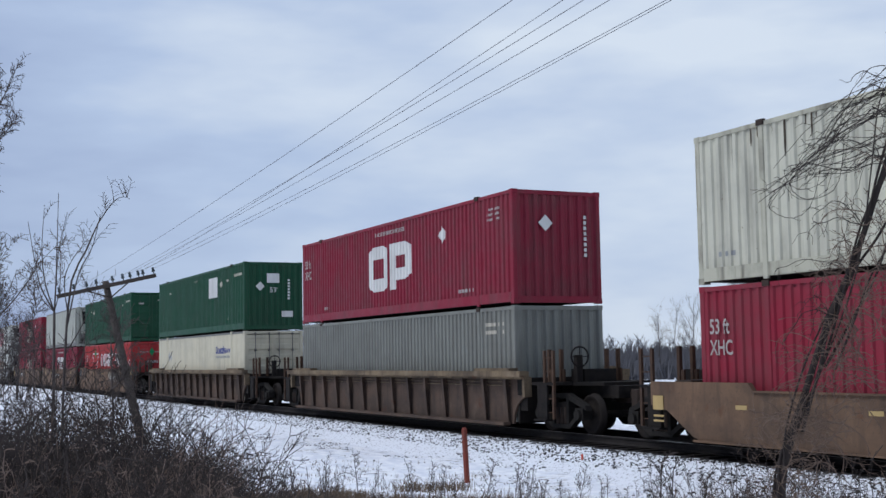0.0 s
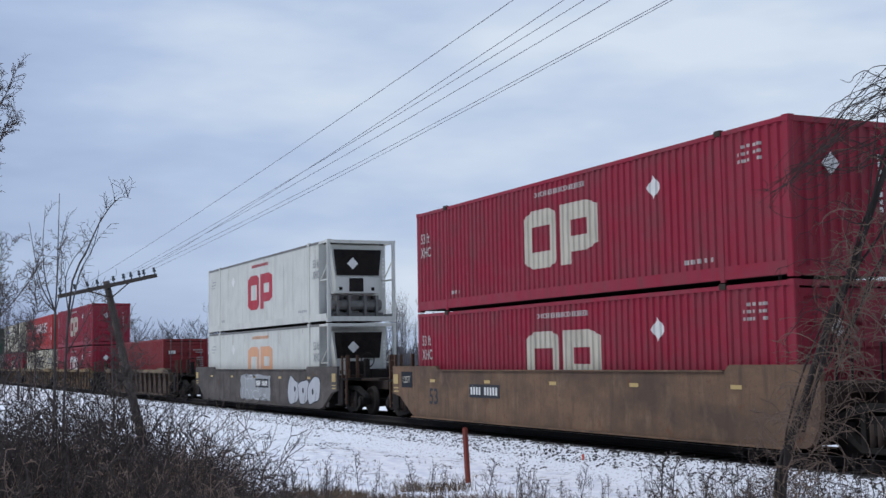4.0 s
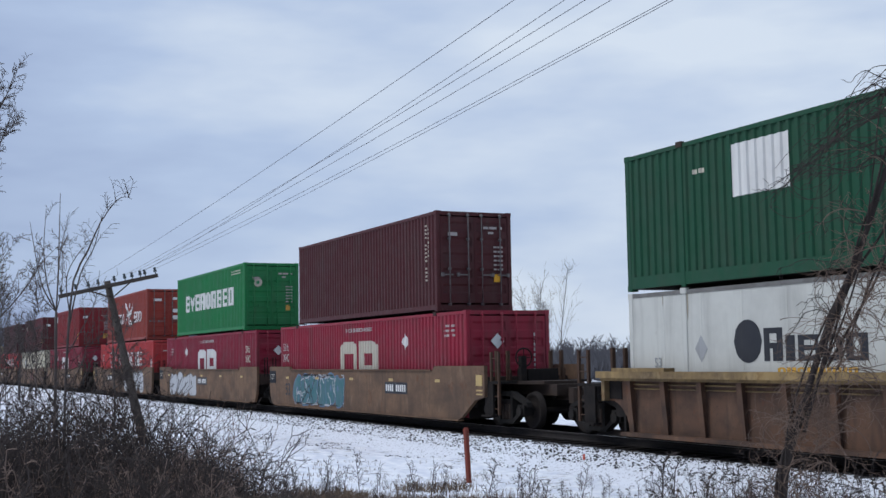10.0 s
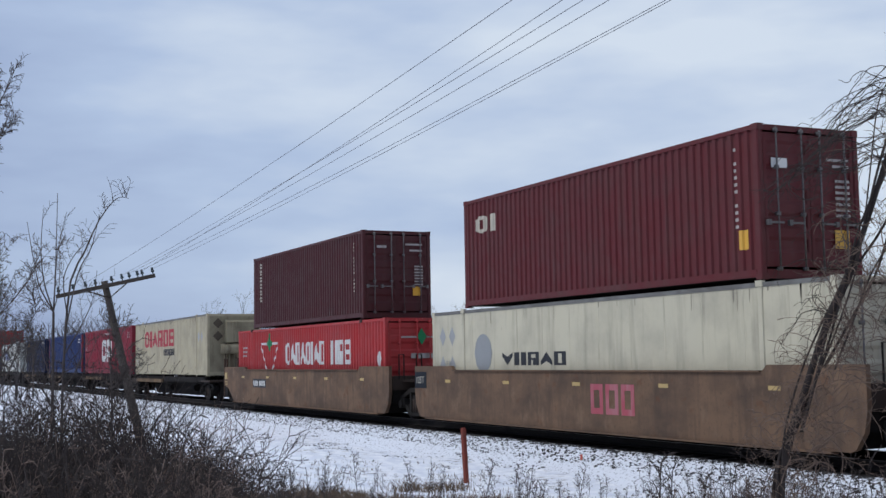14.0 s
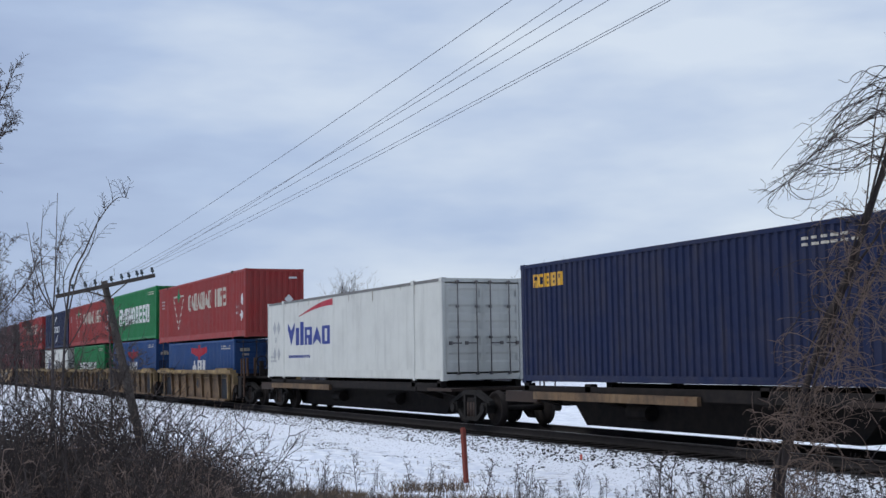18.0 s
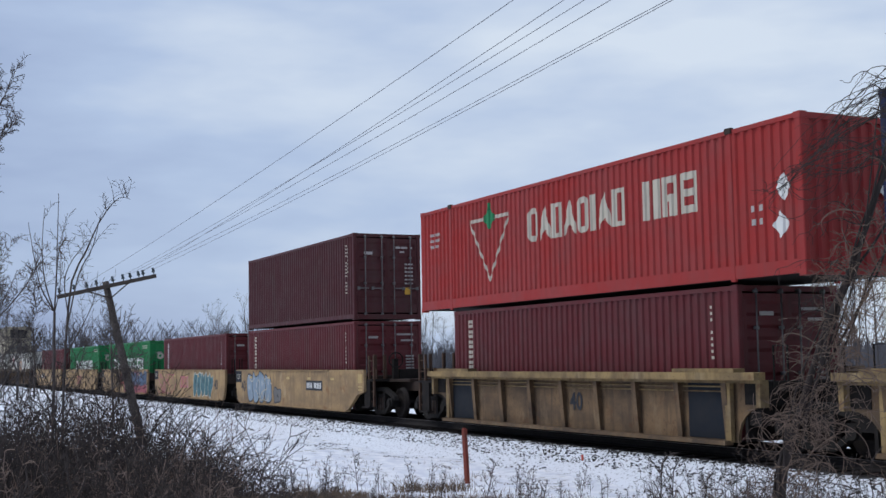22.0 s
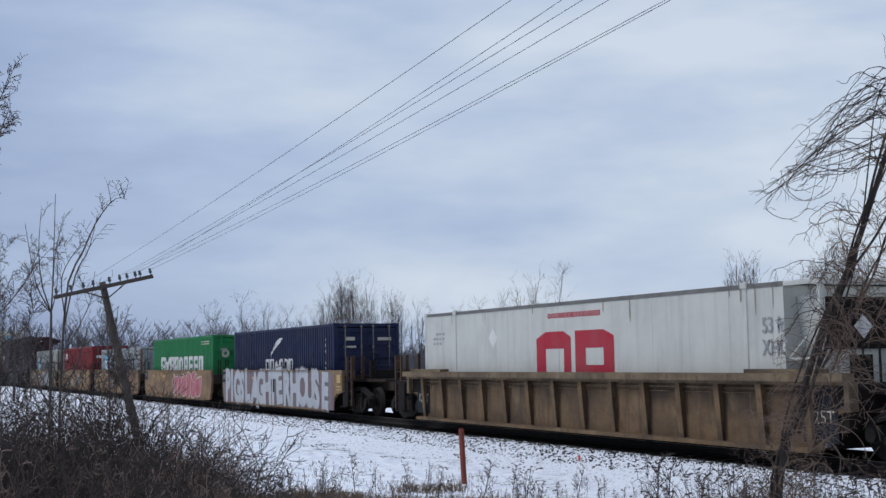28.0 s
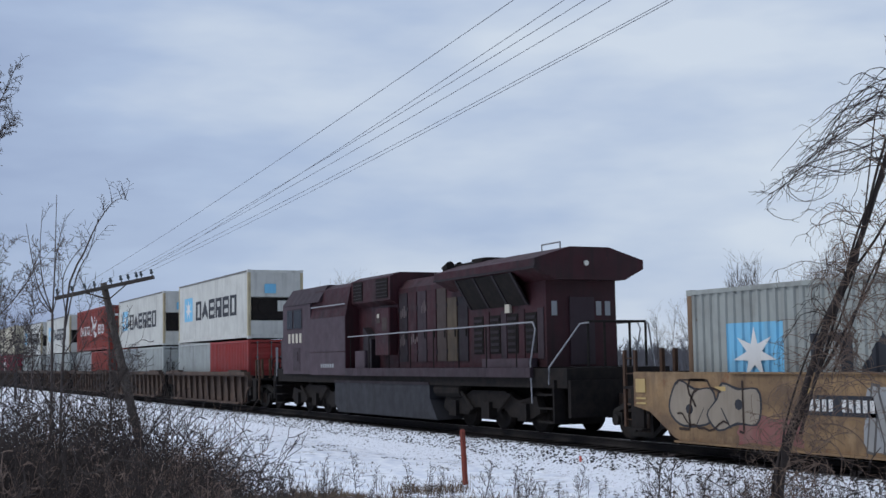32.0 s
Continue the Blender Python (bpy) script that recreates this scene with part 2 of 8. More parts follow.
# ---- geometry helpers ----
class Geo:
    """Collects vertices and faces for one mesh."""

    def __init__(self):
        self.v, self.f = [], []

    def poly(self, pts):
        n = len(self.v)
        self.v += [tuple(p) for p in pts]
        self.f.append(tuple(range(n, n + len(pts))))

    def box(self, x0, x1, y0, y1, z0, z1):
        n = len(self.v)
        self.v += [(x, y, z) for z in (z0, z1) for y in (y0, y1) for x in (x0, x1)]
        self.f += [tuple(n + i for i in q) for q in
                   ((0, 2, 3, 1), (4, 5, 7, 6), (0, 1, 5, 4), (2, 6, 7, 3), (0, 4, 6, 2), (1, 3, 7, 5))]

    def bevelled(self, x0, x1, y0, y1, z0, z1, c):
        """A box with its edges along z cut off."""
        self.prism([(x0 + c, y0), (x1 - c, y0), (x1, y0 + c), (x1, y1 - c), (x1 - c, y1), (x0 + c, y1), (x0, y1 - c), (x0, y0 + c)],
                   "z", z0, z1)

    def prism(self, pts, axis, a, b):
        """Extrudes a counterclockwise outline along an axis: (x, y) for z, (x, z) for y, (y, z) for x."""
        def at(p, h):
            return {"z": (p[0], p[1], h), "y": (p[0], h, p[1]), "x": (h, p[0], p[1])}[axis]
        n, k = len(self.v), len(pts)
        self.v += [at(p, a) for p in pts] + [at(p, b) for p in pts]
        flip = axis == "y"
        lo, hi = tuple(n + i for i in range(k)), tuple(n + k + i for i in range(k))
        self.f += [lo if flip else lo[::-1], hi[::-1] if flip else hi]
        for i in range(k):
            q = (n + i, n + (i + 1) % k, n + k + (i + 1) % k, n + k + i)
            self.f.append(q[::-1] if flip else q)

    def tube(self, path, radii, sides=6, caps=True):
        """A tube along a list of points with a radius at each."""
        n0 = len(self.v)
        path = [Vector(p) for p in path]
        if not isinstance(radii, (list, tuple)):
            radii = [radii] * len(path)
        for i, p in enumerate(path):
            d = (path[min(i + 1, len(path) - 1)] - path[max(i - 1, 0)])
            d = d.normalized() if d.length > 1e-9 else Vector((0, 0, 1))
            a = d.cross(Vector((0.31, 0.17, 0.93)) if abs(d.z) < 0.9 else Vector((1, 0.2, 0))).normalized()
            c = d.cross(a)
            for s in range(sides):
                w = 2 * math.pi * s / sides
                self.v.append(tuple(p + radii[i] * (math.cos(w) * a + math.sin(w) * c)))
        for i in range(len(path) - 1):
            for s in range(sides):
                q, r = n0 + i * sides + s, n0 + i * sides + (s + 1) % sides
                self.f.append((q, r, r + sides, q + sides))
        if caps:
            self.f.append(tuple(n0 + s for s in range(sides))[::-1])
            self.f.append(tuple(n0 + (len(path) - 1) * sides + s for s in range(sides)))

    def disc(self, c, axis, r, depth, n=20):
        d = {"x": (depth, 0, 0), "y": (0, depth, 0), "z": (0, 0, depth)}[axis]
        self.tube([c, (c[0] + d[0], c[1] + d[1], c[2] + d[2])], r, n)

    def mesh(self, name, smooth=False):
        me = bpy.data.meshes.new(name)
        me.from_pydata(self.v, [], self.f)
        if smooth:
            me.polygons.foreach_set("use_smooth", [True] * len(me.polygons))
        me.update()
        return me


def put(name, me, mat, parent=None, m=None, label=""):
    """One mesh object; its material sits on the object, so that alike pieces share a mesh."""
    ob = new(name, me)
    if not me.materials:
        me.materials.append(None)
    ob.material_slots[0].link = "OBJECT"
    ob.material_slots[0].material = mat
    if parent is not None:
        ob.parent = parent
    if m is not None:
        ob.matrix_basis = m
    if label:
        tagged(ob, label)
    return ob


MESHES = {}


def shared(key, build, smooth=False):
    if key not in MESHES:
        g = Geo()
        build(g)
        MESHES[key] = g.mesh(key if isinstance(key, str) else str(key[0]), smooth)
    return MESHES[key]


def shift(x=0, y=0, z=0):
    return Matrix.Translation((x, y, z))


def thing(name, label, category, group="", kind=""):
    ob = new(name)
    ob.empty_display_size = 0.2
    return tagged(ob, label, category, group, kind)
MOVING = []   # (thing, x at the start, z)


# ---- containers ----
H9, H8 = 2.896, 2.591


def wave(a, b, pitch=0.236, depth=0.036):
    """Breakpoints (x, depth) of a trapezoid corrugation from a to b."""
    n = max(1, round((b - a) / pitch))
    p = (b - a) / n
    out = []
    for i in range(n):
        x = a + i * p
        out += [(x, 0.0), (x + 0.36 * p, 0.0), (x + 0.5 * p, depth), (x + 0.86 * p, depth)]
    return out + [(b, 0.0)]


def side_profile(length, style):
    h = length / 2 - 0.15
    if style == "smooth":
        return [(-h, 0.0), (h, 0.0)]
    if length > 15:
        return wave(-h, -6.17) + wave(-6.02, 6.02) + wave(6.17, h)
    return wave(-h, h, 0.236, 0.036)


def depth_at(prof, x):
    for (a, da), (b, db) in zip(prof, prof[1:]):
        if a <= x <= b:
            return da if b - a < 1e-6 else da + (db - da) * (x - a) / (b - a)
    return 0.0


def build_side(g, prof, y, out, z0, z1):
    """A side panel along x; out is the direction of its outer face in y."""
    pts = [(x, y - out * d) for x, d in prof]
    for (xa, ya), (xb, yb) in zip(pts, pts[1:]):
        q = [(xa, ya, z0), (xb, yb, z0), (xb, yb, z1), (xa, ya, z1)]
        g.poly(q if out < 0 else q[::-1])
    yi = y - out * 0.06
    q = [(pts[0][0], yi, z0), (pts[-1][0], yi, z0), (pts[-1][0], yi, z1), (pts[0][0], yi, z1)]
    g.poly(q[::-1] if out < 0 else q)


class Marks:
    """Flat painted shapes that follow the near side's corrugation."""

    def __init__(self, prof, y, z):
        self.prof, self.y, self.z, self.g, self.blocks = prof, y, z, Geo(), []

    def strip(self, x0, x1, l0, h0, l1=None, h1=None):
        l1, h1 = l0 if l1 is None else l1, h0 if h1 is None else h1
        cuts = [x0] + [x for x, _ in self.prof if x0 + 1e-4 < x < x1 - 1e-4] + [x1]
        for a, b in zip(cuts, cuts[1:]):
            fa, fb = (a - x0) / (x1 - x0), (b - x0) / (x1 - x0)
            ya, yb = (self.y - 0.005 + depth_at(self.prof, x) for x in (a, b))
            self.g.poly([(a, ya, self.z + l0 + (l1 - l0) * fa), (b, yb, self.z + l0 + (l1 - l0) * fb),
                         (b, yb, self.z + h0 + (h1 - h0) * fb), (a, ya, self.z + h0 + (h1 - h0) * fa)])

    def ring(self, x0, x1, z0, z1, w, cut=0.0, v=None):
        v = v or w
        self.strip(x0, x0 + w, z0 + cut, z1 - cut, z0, z1) if cut else self.strip(x0, x0 + w, z0, z1)
        self.strip(x1 - w, x1, z0, z1, z0 + cut, z1 - cut) if cut else self.strip(x1 - w, x1, z0, z1)
        self.strip(x0 + w, x1 - w, z0, z0 + v)
        self.strip(x0 + w, x1 - w, z1 - v, z1)

    def diamond(self, x, z, w, h):
        self.strip(x - w, x, z, z, z - h, z + h)
        self.strip(x, x + w, z - h, z + h, z, z)

    def word(self, x0, x1, z0, z1, n, weight=0.24, seed=1, bars=0.2, masses=""):
        """A wordmark as a row of plain shapes, one for each letter: o a cut-cornered frame, e a slab with two slits, a and v wedges,
        n a frame with heavy sides, r a flag, i a bar, l a broad bar; small letters of a lower-case word stand lower."""
        r = random.Random(seed)
        forms = masses or "".join("i" if r.random() < bars else r.choice("oeonro") for q in range(n))
        room = [0.55 if f in "il" else 1.0 for f in forms.lower()]
        unit = (x1 - x0) / sum(room)
        low = any(f.isupper() for f in forms)
        a = x0
        for f, w in zip(forms, room):
            c, b = unit, a + unit * (w - 0.13)
            top = z1 if f.isupper() or not low or f in "l" else z0 + 0.76 * (z1 - z0)
            if c > 0.2:
                self.blocks.append(self.g)
                self.g = Geo()
            self.form(f.lower(), a, b, z0, top, weight * c)
            a += w * unit

    def form(self, f, a, b, z0, z1, w):
        h, m = z1 - z0, (a + b) / 2
        v = min(0.22 * h, w)
        if f == "o":
            self.ring(a, b, z0, z1, w, 0.16 * h, v)
        elif f == "e":
            v = min(v, 0.2 * h)
            self.strip(a, a + w, z0, z1)
            for z in (z0, z0 + (h - v) / 2, z1 - v):
                self.strip(a + w, b - 0.5 * w, z, z + v)
            self.strip(b - 0.5 * w, b, z0, z1)
        elif f == "a":
            self.strip(a, m, z0, z0 + 0.30 * h, z0 + 0.30 * h, z1)
            self.strip(m, b, z0 + 0.30 * h, z1, z0, z0 + 0.30 * h)
        elif f == "v":
            self.strip(a, m, z1 - 0.30 * h, z1, z0, z1 - 0.34 * h)
            self.strip(m, b, z0, z1 - 0.34 * h, z1 - 0.30 * h, z1)
        elif f == "n":
            self.ring(a, b, z0, z1, w * 1.12, 0, 0.7 * v)
        elif f == "r":
            self.ring(a, b, z0 + 0.38 * h, z1, w, 0, min(v, 0.17 * h))
            self.strip(a, a + w, z0, z0 + 0.38 * h)
            self.strip(a + w * 1.5, b, z0, z0 + 0.38 * h)
        else:
            self.strip(a, b, z0, z1)

    def bars(self, x0, x1, z0, z1, rows, cols, seed=2):
        r = random.Random(seed)
        hz, hx = (z1 - z0) / rows, (x1 - x0) / cols
        for i in range(rows):
            for j in range(cols):
                if r.random() < 0.85:
                    self.strip(x0 + j * hx, x0 + (j + 0.5 + 0.25 * r.random()) * hx, z0 + i * hz, z0 + (i + 0.46) * hz)

    def done(self, name, mat, parent, label=""):
        """Large letter blocks become parts one by one; fine marks stay one part."""
        for g in self.blocks + [self.g]:
            if g.v:
                nm = "letter_block" if self.blocks and name == "wordmark" else name
                ob = put(nm, g.mesh(nm), mat, parent, label=label)
                if name in ("code_marking", "caption", "vertical_marking") or (name == "wordmark" and not self.blocks):
                    tagged(ob, kind="stuff")


def build_castings(g, L, W, z):
    g.bevelled(L / 2 - 0.178, L / 2 + 0.006, -W / 2 - 0.006, -W / 2 + 0.162, z, z + 0.118, 0.012)


def build_doorleaf(g, W, H):
    """One leaf of a pair, from y = 0 to the post, seen from +x, with horizontal swages."""
    w = W / 2 - 0.14
    pr = [(0.24, 0.0)] + [(z, -d) for z, d in wave(0.34, H - 0.3, 0.47, 0.03)] + [(H - 0.16, 0.0)]
    for y0, y1, flat in ((0.01, 0.08, True), (0.08, w - 0.07, False), (w - 0.07, w, True)):
        for (za, da), (zb, db) in zip(pr, pr[1:]):
            da, db = (0.0, 0.0) if flat else (da, db)
            g.poly([(da, y0, za), (da, y1, za), (db, y1, zb), (db, y0, zb)])
    g.poly([(-0.05, 0.01, 0.24), (-0.05, 0.01, H - 0.16), (-0.05, w, H - 0.16), (-0.05, w, 0.24)])


def build_lockbar(g, H):
    g.tube([(0.06, 0, 0.16), (0.06, 0, H - 0.06)], 0.019, 6)
    for z in (0.2, H * 0.42, H * 0.72, H - 0.12):
        g.box(0.0, 0.075, -0.04, 0.04, z - 0.035, z + 0.035)


def build_handle(g, z):
    g.box(0.05, 0.08, 0.0, 0.36, z - 0.018, z + 0.018)
    g.box(0.02, 0.09, 0.3, 0.38, z - 0.05, z + 0.05)


DARKBAR = plain("dull_galvanised_bar", (0.16, 0.15, 0.145), 0.6, 0.3, 8.0, (0.075, 0.06, 0.055), 0.7)


def container(name, label, category, group, color, L=16.15, H=H9, W=None, style="ribbed", end="wall", m=None, grime=0.45,
              post=None, logo=None, rails=None, rust=0.25):
    """A freight container with its base at z = 0 and its middle at x = y = 0. end: what stands at the +x end."""
    W = W or (2.59 if L > 15 else 2.438)
    th = thing(name, label, category, group)
    mat = paint(color, grime=grime, rust=rust)
    frame_mat = rails or mat
    prof = side_profile(L, style)
    deep = 0.78 if end == "genset" else 0.0
    k = (L, H, W, style, deep)
    sill = 0.30 if L > 15 else 0.19
    z0, z1 = sill - 0.02, H - 0.09
    for out, nm in ((-1, "side_panel"), (1, "side_panel")):
        pr = [(x, d) for x, d in prof if x <= L / 2 - 0.15 - deep]
        if deep:
            pr.append((L / 2 - 0.15 - deep, 0.0))
        put(nm, shared(("side_panel", k, out), lambda g: build_side(g, pr, out * (W / 2 - 0.012), out, z0, z1)), mat, th)
        put("top_rail", shared(("top_rail", k, out), lambda g: g.box(-L / 2 + 0.15, L / 2 - 0.15 - deep, out * (W / 2) - 0.035 - out * 0.035, out * W / 2 + 0.035 - out * 0.035, H - 0.1, H - 0.015)), M_TOPRAIL if style == "smooth" else frame_mat, th)
        put("bottom_rail", shared(("bottom_rail", k, out), lambda g: g.box(-L / 2 + 0.15, L / 2 - 0.15, out * (W / 2) - 0.045 - out * 0.045, out * W / 2 + 0.045 - out * 0.045, 0.05, sill)), M_TOPRAIL if deep and color[0] < 0.4 else frame_mat, th)
        if style == "smooth":
            def seams(g, out=out):
                n = int(L / 1.22)
                for i in range(1, n):
                    x = -L / 2 + i * L / n
                    if abs(abs(x) - 6.1) > 0.2 and x < L / 2 - 0.3 - deep:
                        g.box(x - 0.022, x + 0.022, out * (W / 2 - 0.011) - 0.002, out * (W / 2 - 0.011) + 0.002, sill, H - 0.11)
            put("seam_strip", shared(("seams", k, out), seams), mat, th)
    def roof(g):
        x0, x1 = -L / 2 + 0.1, L / 2 - 0.1 - deep
        pr = wave(x0, x1, 0.42, 0.02)
        for (a, da), (b, db) in zip(pr, pr[1:]):
            g.poly([(a, -W / 2 + 0.06, H - 0.02 - da), (b, -W / 2 + 0.06, H - 0.02 - db), (b, W / 2 - 0.06, H - 0.02 - db), (a, W / 2 - 0.06, H - 0.02 - da)])
        g.poly([(x0, -W / 2 + 0.06, H - 0.1), (x0, W / 2 - 0.06, H - 0.1), (x1, W / 2 - 0.06, H - 0.1), (x1, -W / 2 + 0.06, H - 0.1)])
    put("roof", shared(("roof", k), roof), mat, th)
    put("floor", shared(("floor", L, W), lambda g: g.box(-L / 2 + 0.1, L / 2 - 0.1, -W / 2 + 0.08, W / 2 - 0.08, 0.04, 0.16)), M_BLACK, th)
    for sx in (-1, 1):
        for sy in (-1, 1):
            put("corner_post", shared(("corner_post", k, sx, sy), lambda g: g.bevelled(
                *sorted((sx * L / 2, sx * (L / 2 - (0.09 if deep and sx > 0 else 0.16)))), *sorted((sy * W / 2, sy * (W / 2 - 0.13))), 0.1, H - 0.1, 0.02)), post or frame_mat, th)
            for z in (0.0, H - 0.118):
                put("corner_casting", shared(("casting", L, W), lambda g: build_castings(g, L, W, 0.0)), frame_mat, th,
                    Matrix.Translation((0, 0, z)) @ Matrix.Diagonal((sx, -sy, 1, 1)))
            if L > 15:
                put("lifting_post", shared(("lifting_post", H, W), lambda g: g.bevelled(-0.07, 0.07, -0.05, 0.012, 0.0, H - 0.02, 0.015)), frame_mat, th,
                    shift(sx * 6.095, sy * (W / 2 - 0.01) - (0.02 if sy > 0 else -0.03)))
                put("lifting_casting", shared(("lifting_casting", H, W), lambda g: g.bevelled(-0.1, 0.1, -0.06, 0.03, H - 0.09, H + 0.02, 0.012)), M_RUST if style == "ribbed" else frame_mat, th,
                    shift(sx * 6.095, sy * (W / 2 - 0.01) - (0.02 if sy > 0 else -0.02)))

    def wall(g, at):
        pr = wave(-W / 2 + 0.13, W / 2 - 0.13, 0.26, 0.045)
        for (a, da), (b, db) in zip(pr, pr[1:]):
            q = [(at - da, a, 0.17), (at - db, b, 0.17), (at - db, b, H - 0.1), (at - da, a, H - 0.1)]
            g.poly(q)
        g.box(at - 0.07, at - 0.05, -W / 2 + 0.1, W / 2 - 0.1, 0.17, H - 0.1)
    put("end_wall", shared(("end_wall_rear", L, H, W), lambda g: wall(g, L / 2 - 0.02)), mat, th, Matrix.Diagonal((-1, -1, 1, 1)))
    put("header", shared(("header", L, H, W), lambda g: g.box(L / 2 - 0.1, L / 2 - 0.008, -W / 2 + 0.13, W / 2 - 0.13, H - 0.12, H - 0.012)), frame_mat, th)
    put("end_sill", shared(("end_sill", L, W), lambda g: g.box(L / 2 - 0.1, L / 2 - 0.008, -W / 2 + 0.13, W / 2 - 0.13, 0.02, 0.19)), frame_mat, th)
    if end == "wall":
        put("end_wall", shared(("end_wall", L, H, W), lambda g: wall(g, L / 2 - 0.02)), mat, th)
    elif end == "door":
        for sy in (-1, 1):
            leaf = put("door", shared(("door", H, W), lambda g: build_doorleaf(g, W, H)), mat, th, Matrix.Translation((L / 2 - 0.02, 0, 0)) @ Matrix.Diagonal((1, sy, 1, 1)))
            bar = DARKBAR
            bar = mat if color in (GREEN, EVER, CRIMSON, CPRED, TIRE) else bar
            for y in (0.22, 0.82):
                put("locking_bar", shared(("locking_bar", H), lambda g: build_lockbar(g, H), True), bar, leaf, shift(0.01, y, 0))
                put("door_handle", shared("door_handle", lambda g: build_handle(g, 1.05)), bar, leaf, shift(0.02, y - 0.1 if y > 0.5 else y, 0))
    elif end == "genset":
        body_x = L / 2 - 0.15 - deep
        put("bulkhead", shared(("bulkhead", L, H, W), lambda g: g.box(body_x - 0.05, body_x, -W / 2 + 0.02, W / 2 - 0.02, 0.17, H - 0.09)), mat, th)

        def unit(g):
            g.prism([(-0.86, 1.02), (0.86, 1.02), (0.86, 1.62), (1.0, 2.62), (-1.0, 2.62), (-0.86, 1.62)], "x", body_x, body_x + 0.5)
            g.box(body_x, body_x + 0.56, -0.84, 0.84, 1.04, 1.6)
        put("cooling_unit", shared(("cooling_unit", L), unit), mat, th)

        def grille(g):
            g.prism([(-0.8, 1.66), (0.8, 1.66), (0.9, 2.58), (-0.9, 2.58)], "x", body_x + 0.5, body_x + 0.55)
            for i in range(9):
                g.box(body_x + 0.55, body_x + 0.575, -0.62, 0.62, 1.76 + i * 0.085, 1.80 + i * 0.085)
        put("grille", shared(("grille", L), grille), M_BLACK, th, label="black slatted radiator grille")
        put("hatch", shared(("hatch", L), lambda g: [g.box(body_x + 0.56, body_x + 0.57, -0.34, 0.2, 1.08, 1.56), g.box(body_x + 0.56, body_x + 0.57, 0.5, 0.62, 1.12, 1.24), g.box(body_x + 0.56, body_x + 0.57, -0.72, -0.6, 1.12, 1.24)]), M_BLACK, th)

        def cradle(g):
            for y in (-0.75, -0.3, 0.3, 0.75):
                g.box(body_x, body_x + 0.5, y - 0.05, y + 0.05, 0.2, 0.95)
            g.box(body_x, body_x + 0.42, -1.0, 1.0, 0.2, 0.34)
            g.tube([(body_x + 0.25, -0.95, 0.62), (body_x + 0.25, 0.95, 0.62)], 0.21, 12)
        put("fuel_tank", shared(("fuel_tank", L), cradle), M_TOPRAIL, th)

        def braces(g):
            for sy in (-1, 1):
                for z in (1.5,):
                    g.tube([(body_x, sy * (W / 2 - 0.09), z), (L / 2 - 0.05, sy * (W / 2 - 0.09), z)], 0.03, 6)
                g.tube([(body_x, sy * (W / 2 - 0.09), 1.5), (L / 2 - 0.05, sy * (W / 2 - 0.09), 2.2)], 0.022, 6)
                g.box(body_x, L / 2 - 0.1, sy * (W / 2 - 0.05) - 0.04, sy * (W / 2 - 0.05) + 0.04, H - 0.1, H - 0.02)
        put("end_frame", shared(("end_frame", L, H, W), braces), frame_mat, th)
    elif end == "heater":
        dirty = paint(tuple(0.72 * c for c in color), (0.075, 0.050, 0.030), 0.95, 0.7, 0.9, "_stained_end")
        put("end_wall", shared(("flat_end", L, H, W), lambda g: g.box(L / 2 - 0.06, L / 2 - 0.02, -W / 2 + 0.13, W / 2 - 0.13, 0.17, H - 0.1)), dirty, th)
        put("heater_housing", shared(("heater_housing", L), lambda g: g.prism([(L / 2 - 0.02, 1.5), (L / 2 + 0.35, 1.55), (L / 2 + 0.35, 2.5), (L / 2 - 0.02, 2.62)], "y", -0.45, 0.95)), dirty, th)
        end_mark(th, L, M_STAIN, [], [(-0.78, 2.45, 0.24, 0.24), (-0.78, 1.85, 0.24, 0.24)], "hazard_diamond")
        put("heater_bracket", shared(("heater_bracket", L), lambda g: [g.box(L / 2 - 0.02, L / 2 + 0.4, y - 0.03, y + 0.03, 1.4, 1.5) for y in (-0.5, 0.2, 0.9)] + [g.tube([(L / 2 + 0.1, -0.45, 0.2), (L / 2 + 0.1, -0.45, 1.3)], 0.03, 6), g.tube([(L / 2 + 0.1, 0.05, 0.2), (L / 2 + 0.1, 0.05, 1.3)], 0.03, 6)]), M_STAIN, th)
        put("heater_tank", shared(("heater_tank", L), lambda g: [g.tube([(L / 2 + 0.28, -0.7, 1.25), (L / 2 + 0.28, 0.9, 1.25)], 0.24, 12), g.box(L / 2 - 0.02, L / 2 + 0.05, -0.3, -0.2, 0.2, 1.2), g.box(L / 2 - 0.02, L / 2 + 0.05, 0.35, 0.45, 0.2, 1.2)], True), dirty, th)
    elif end == "reefer":
        put("end_wall", shared(("flat_end", L, H, W), lambda g: [g.box(L / 2 - 0.3, L / 2 - 0.26, -W / 2 + 0.1, W / 2 - 0.1, 0.17, H - 0.1), g.box(L / 2 - 0.3, L / 2 - 0.02, -W / 2 + 0.13, W / 2 - 0.13, 1.75, H - 0.12), g.box(L / 2 - 0.3, L / 2 - 0.02, -W / 2 + 0.13, W / 2 - 0.13, 0.19, 0.75)]), mat, th)
        put("machinery_bay", shared(("machinery_bay", L), lambda g: [g.box(L / 2 - 0.26, L / 2 - 0.12, -1.0, 0.95, 0.78, 1.72), g.disc((L / 2 - 0.12, -0.45, 1.35), "x", 0.3, 0.05, 20)]), M_BLACK, th)
        put("control_box", shared(("control_box", L), lambda g: [g.box(L / 2 - 0.12, L / 2 - 0.05, 0.1, 0.5, 1.15, 1.6), g.box(L / 2 - 0.12, L / 2 - 0.05, 0.6, 0.9, 0.9, 1.4)]), mat, th)
    marks = lambda: Marks(prof, -(W / 2 - 0.012), 0.0)
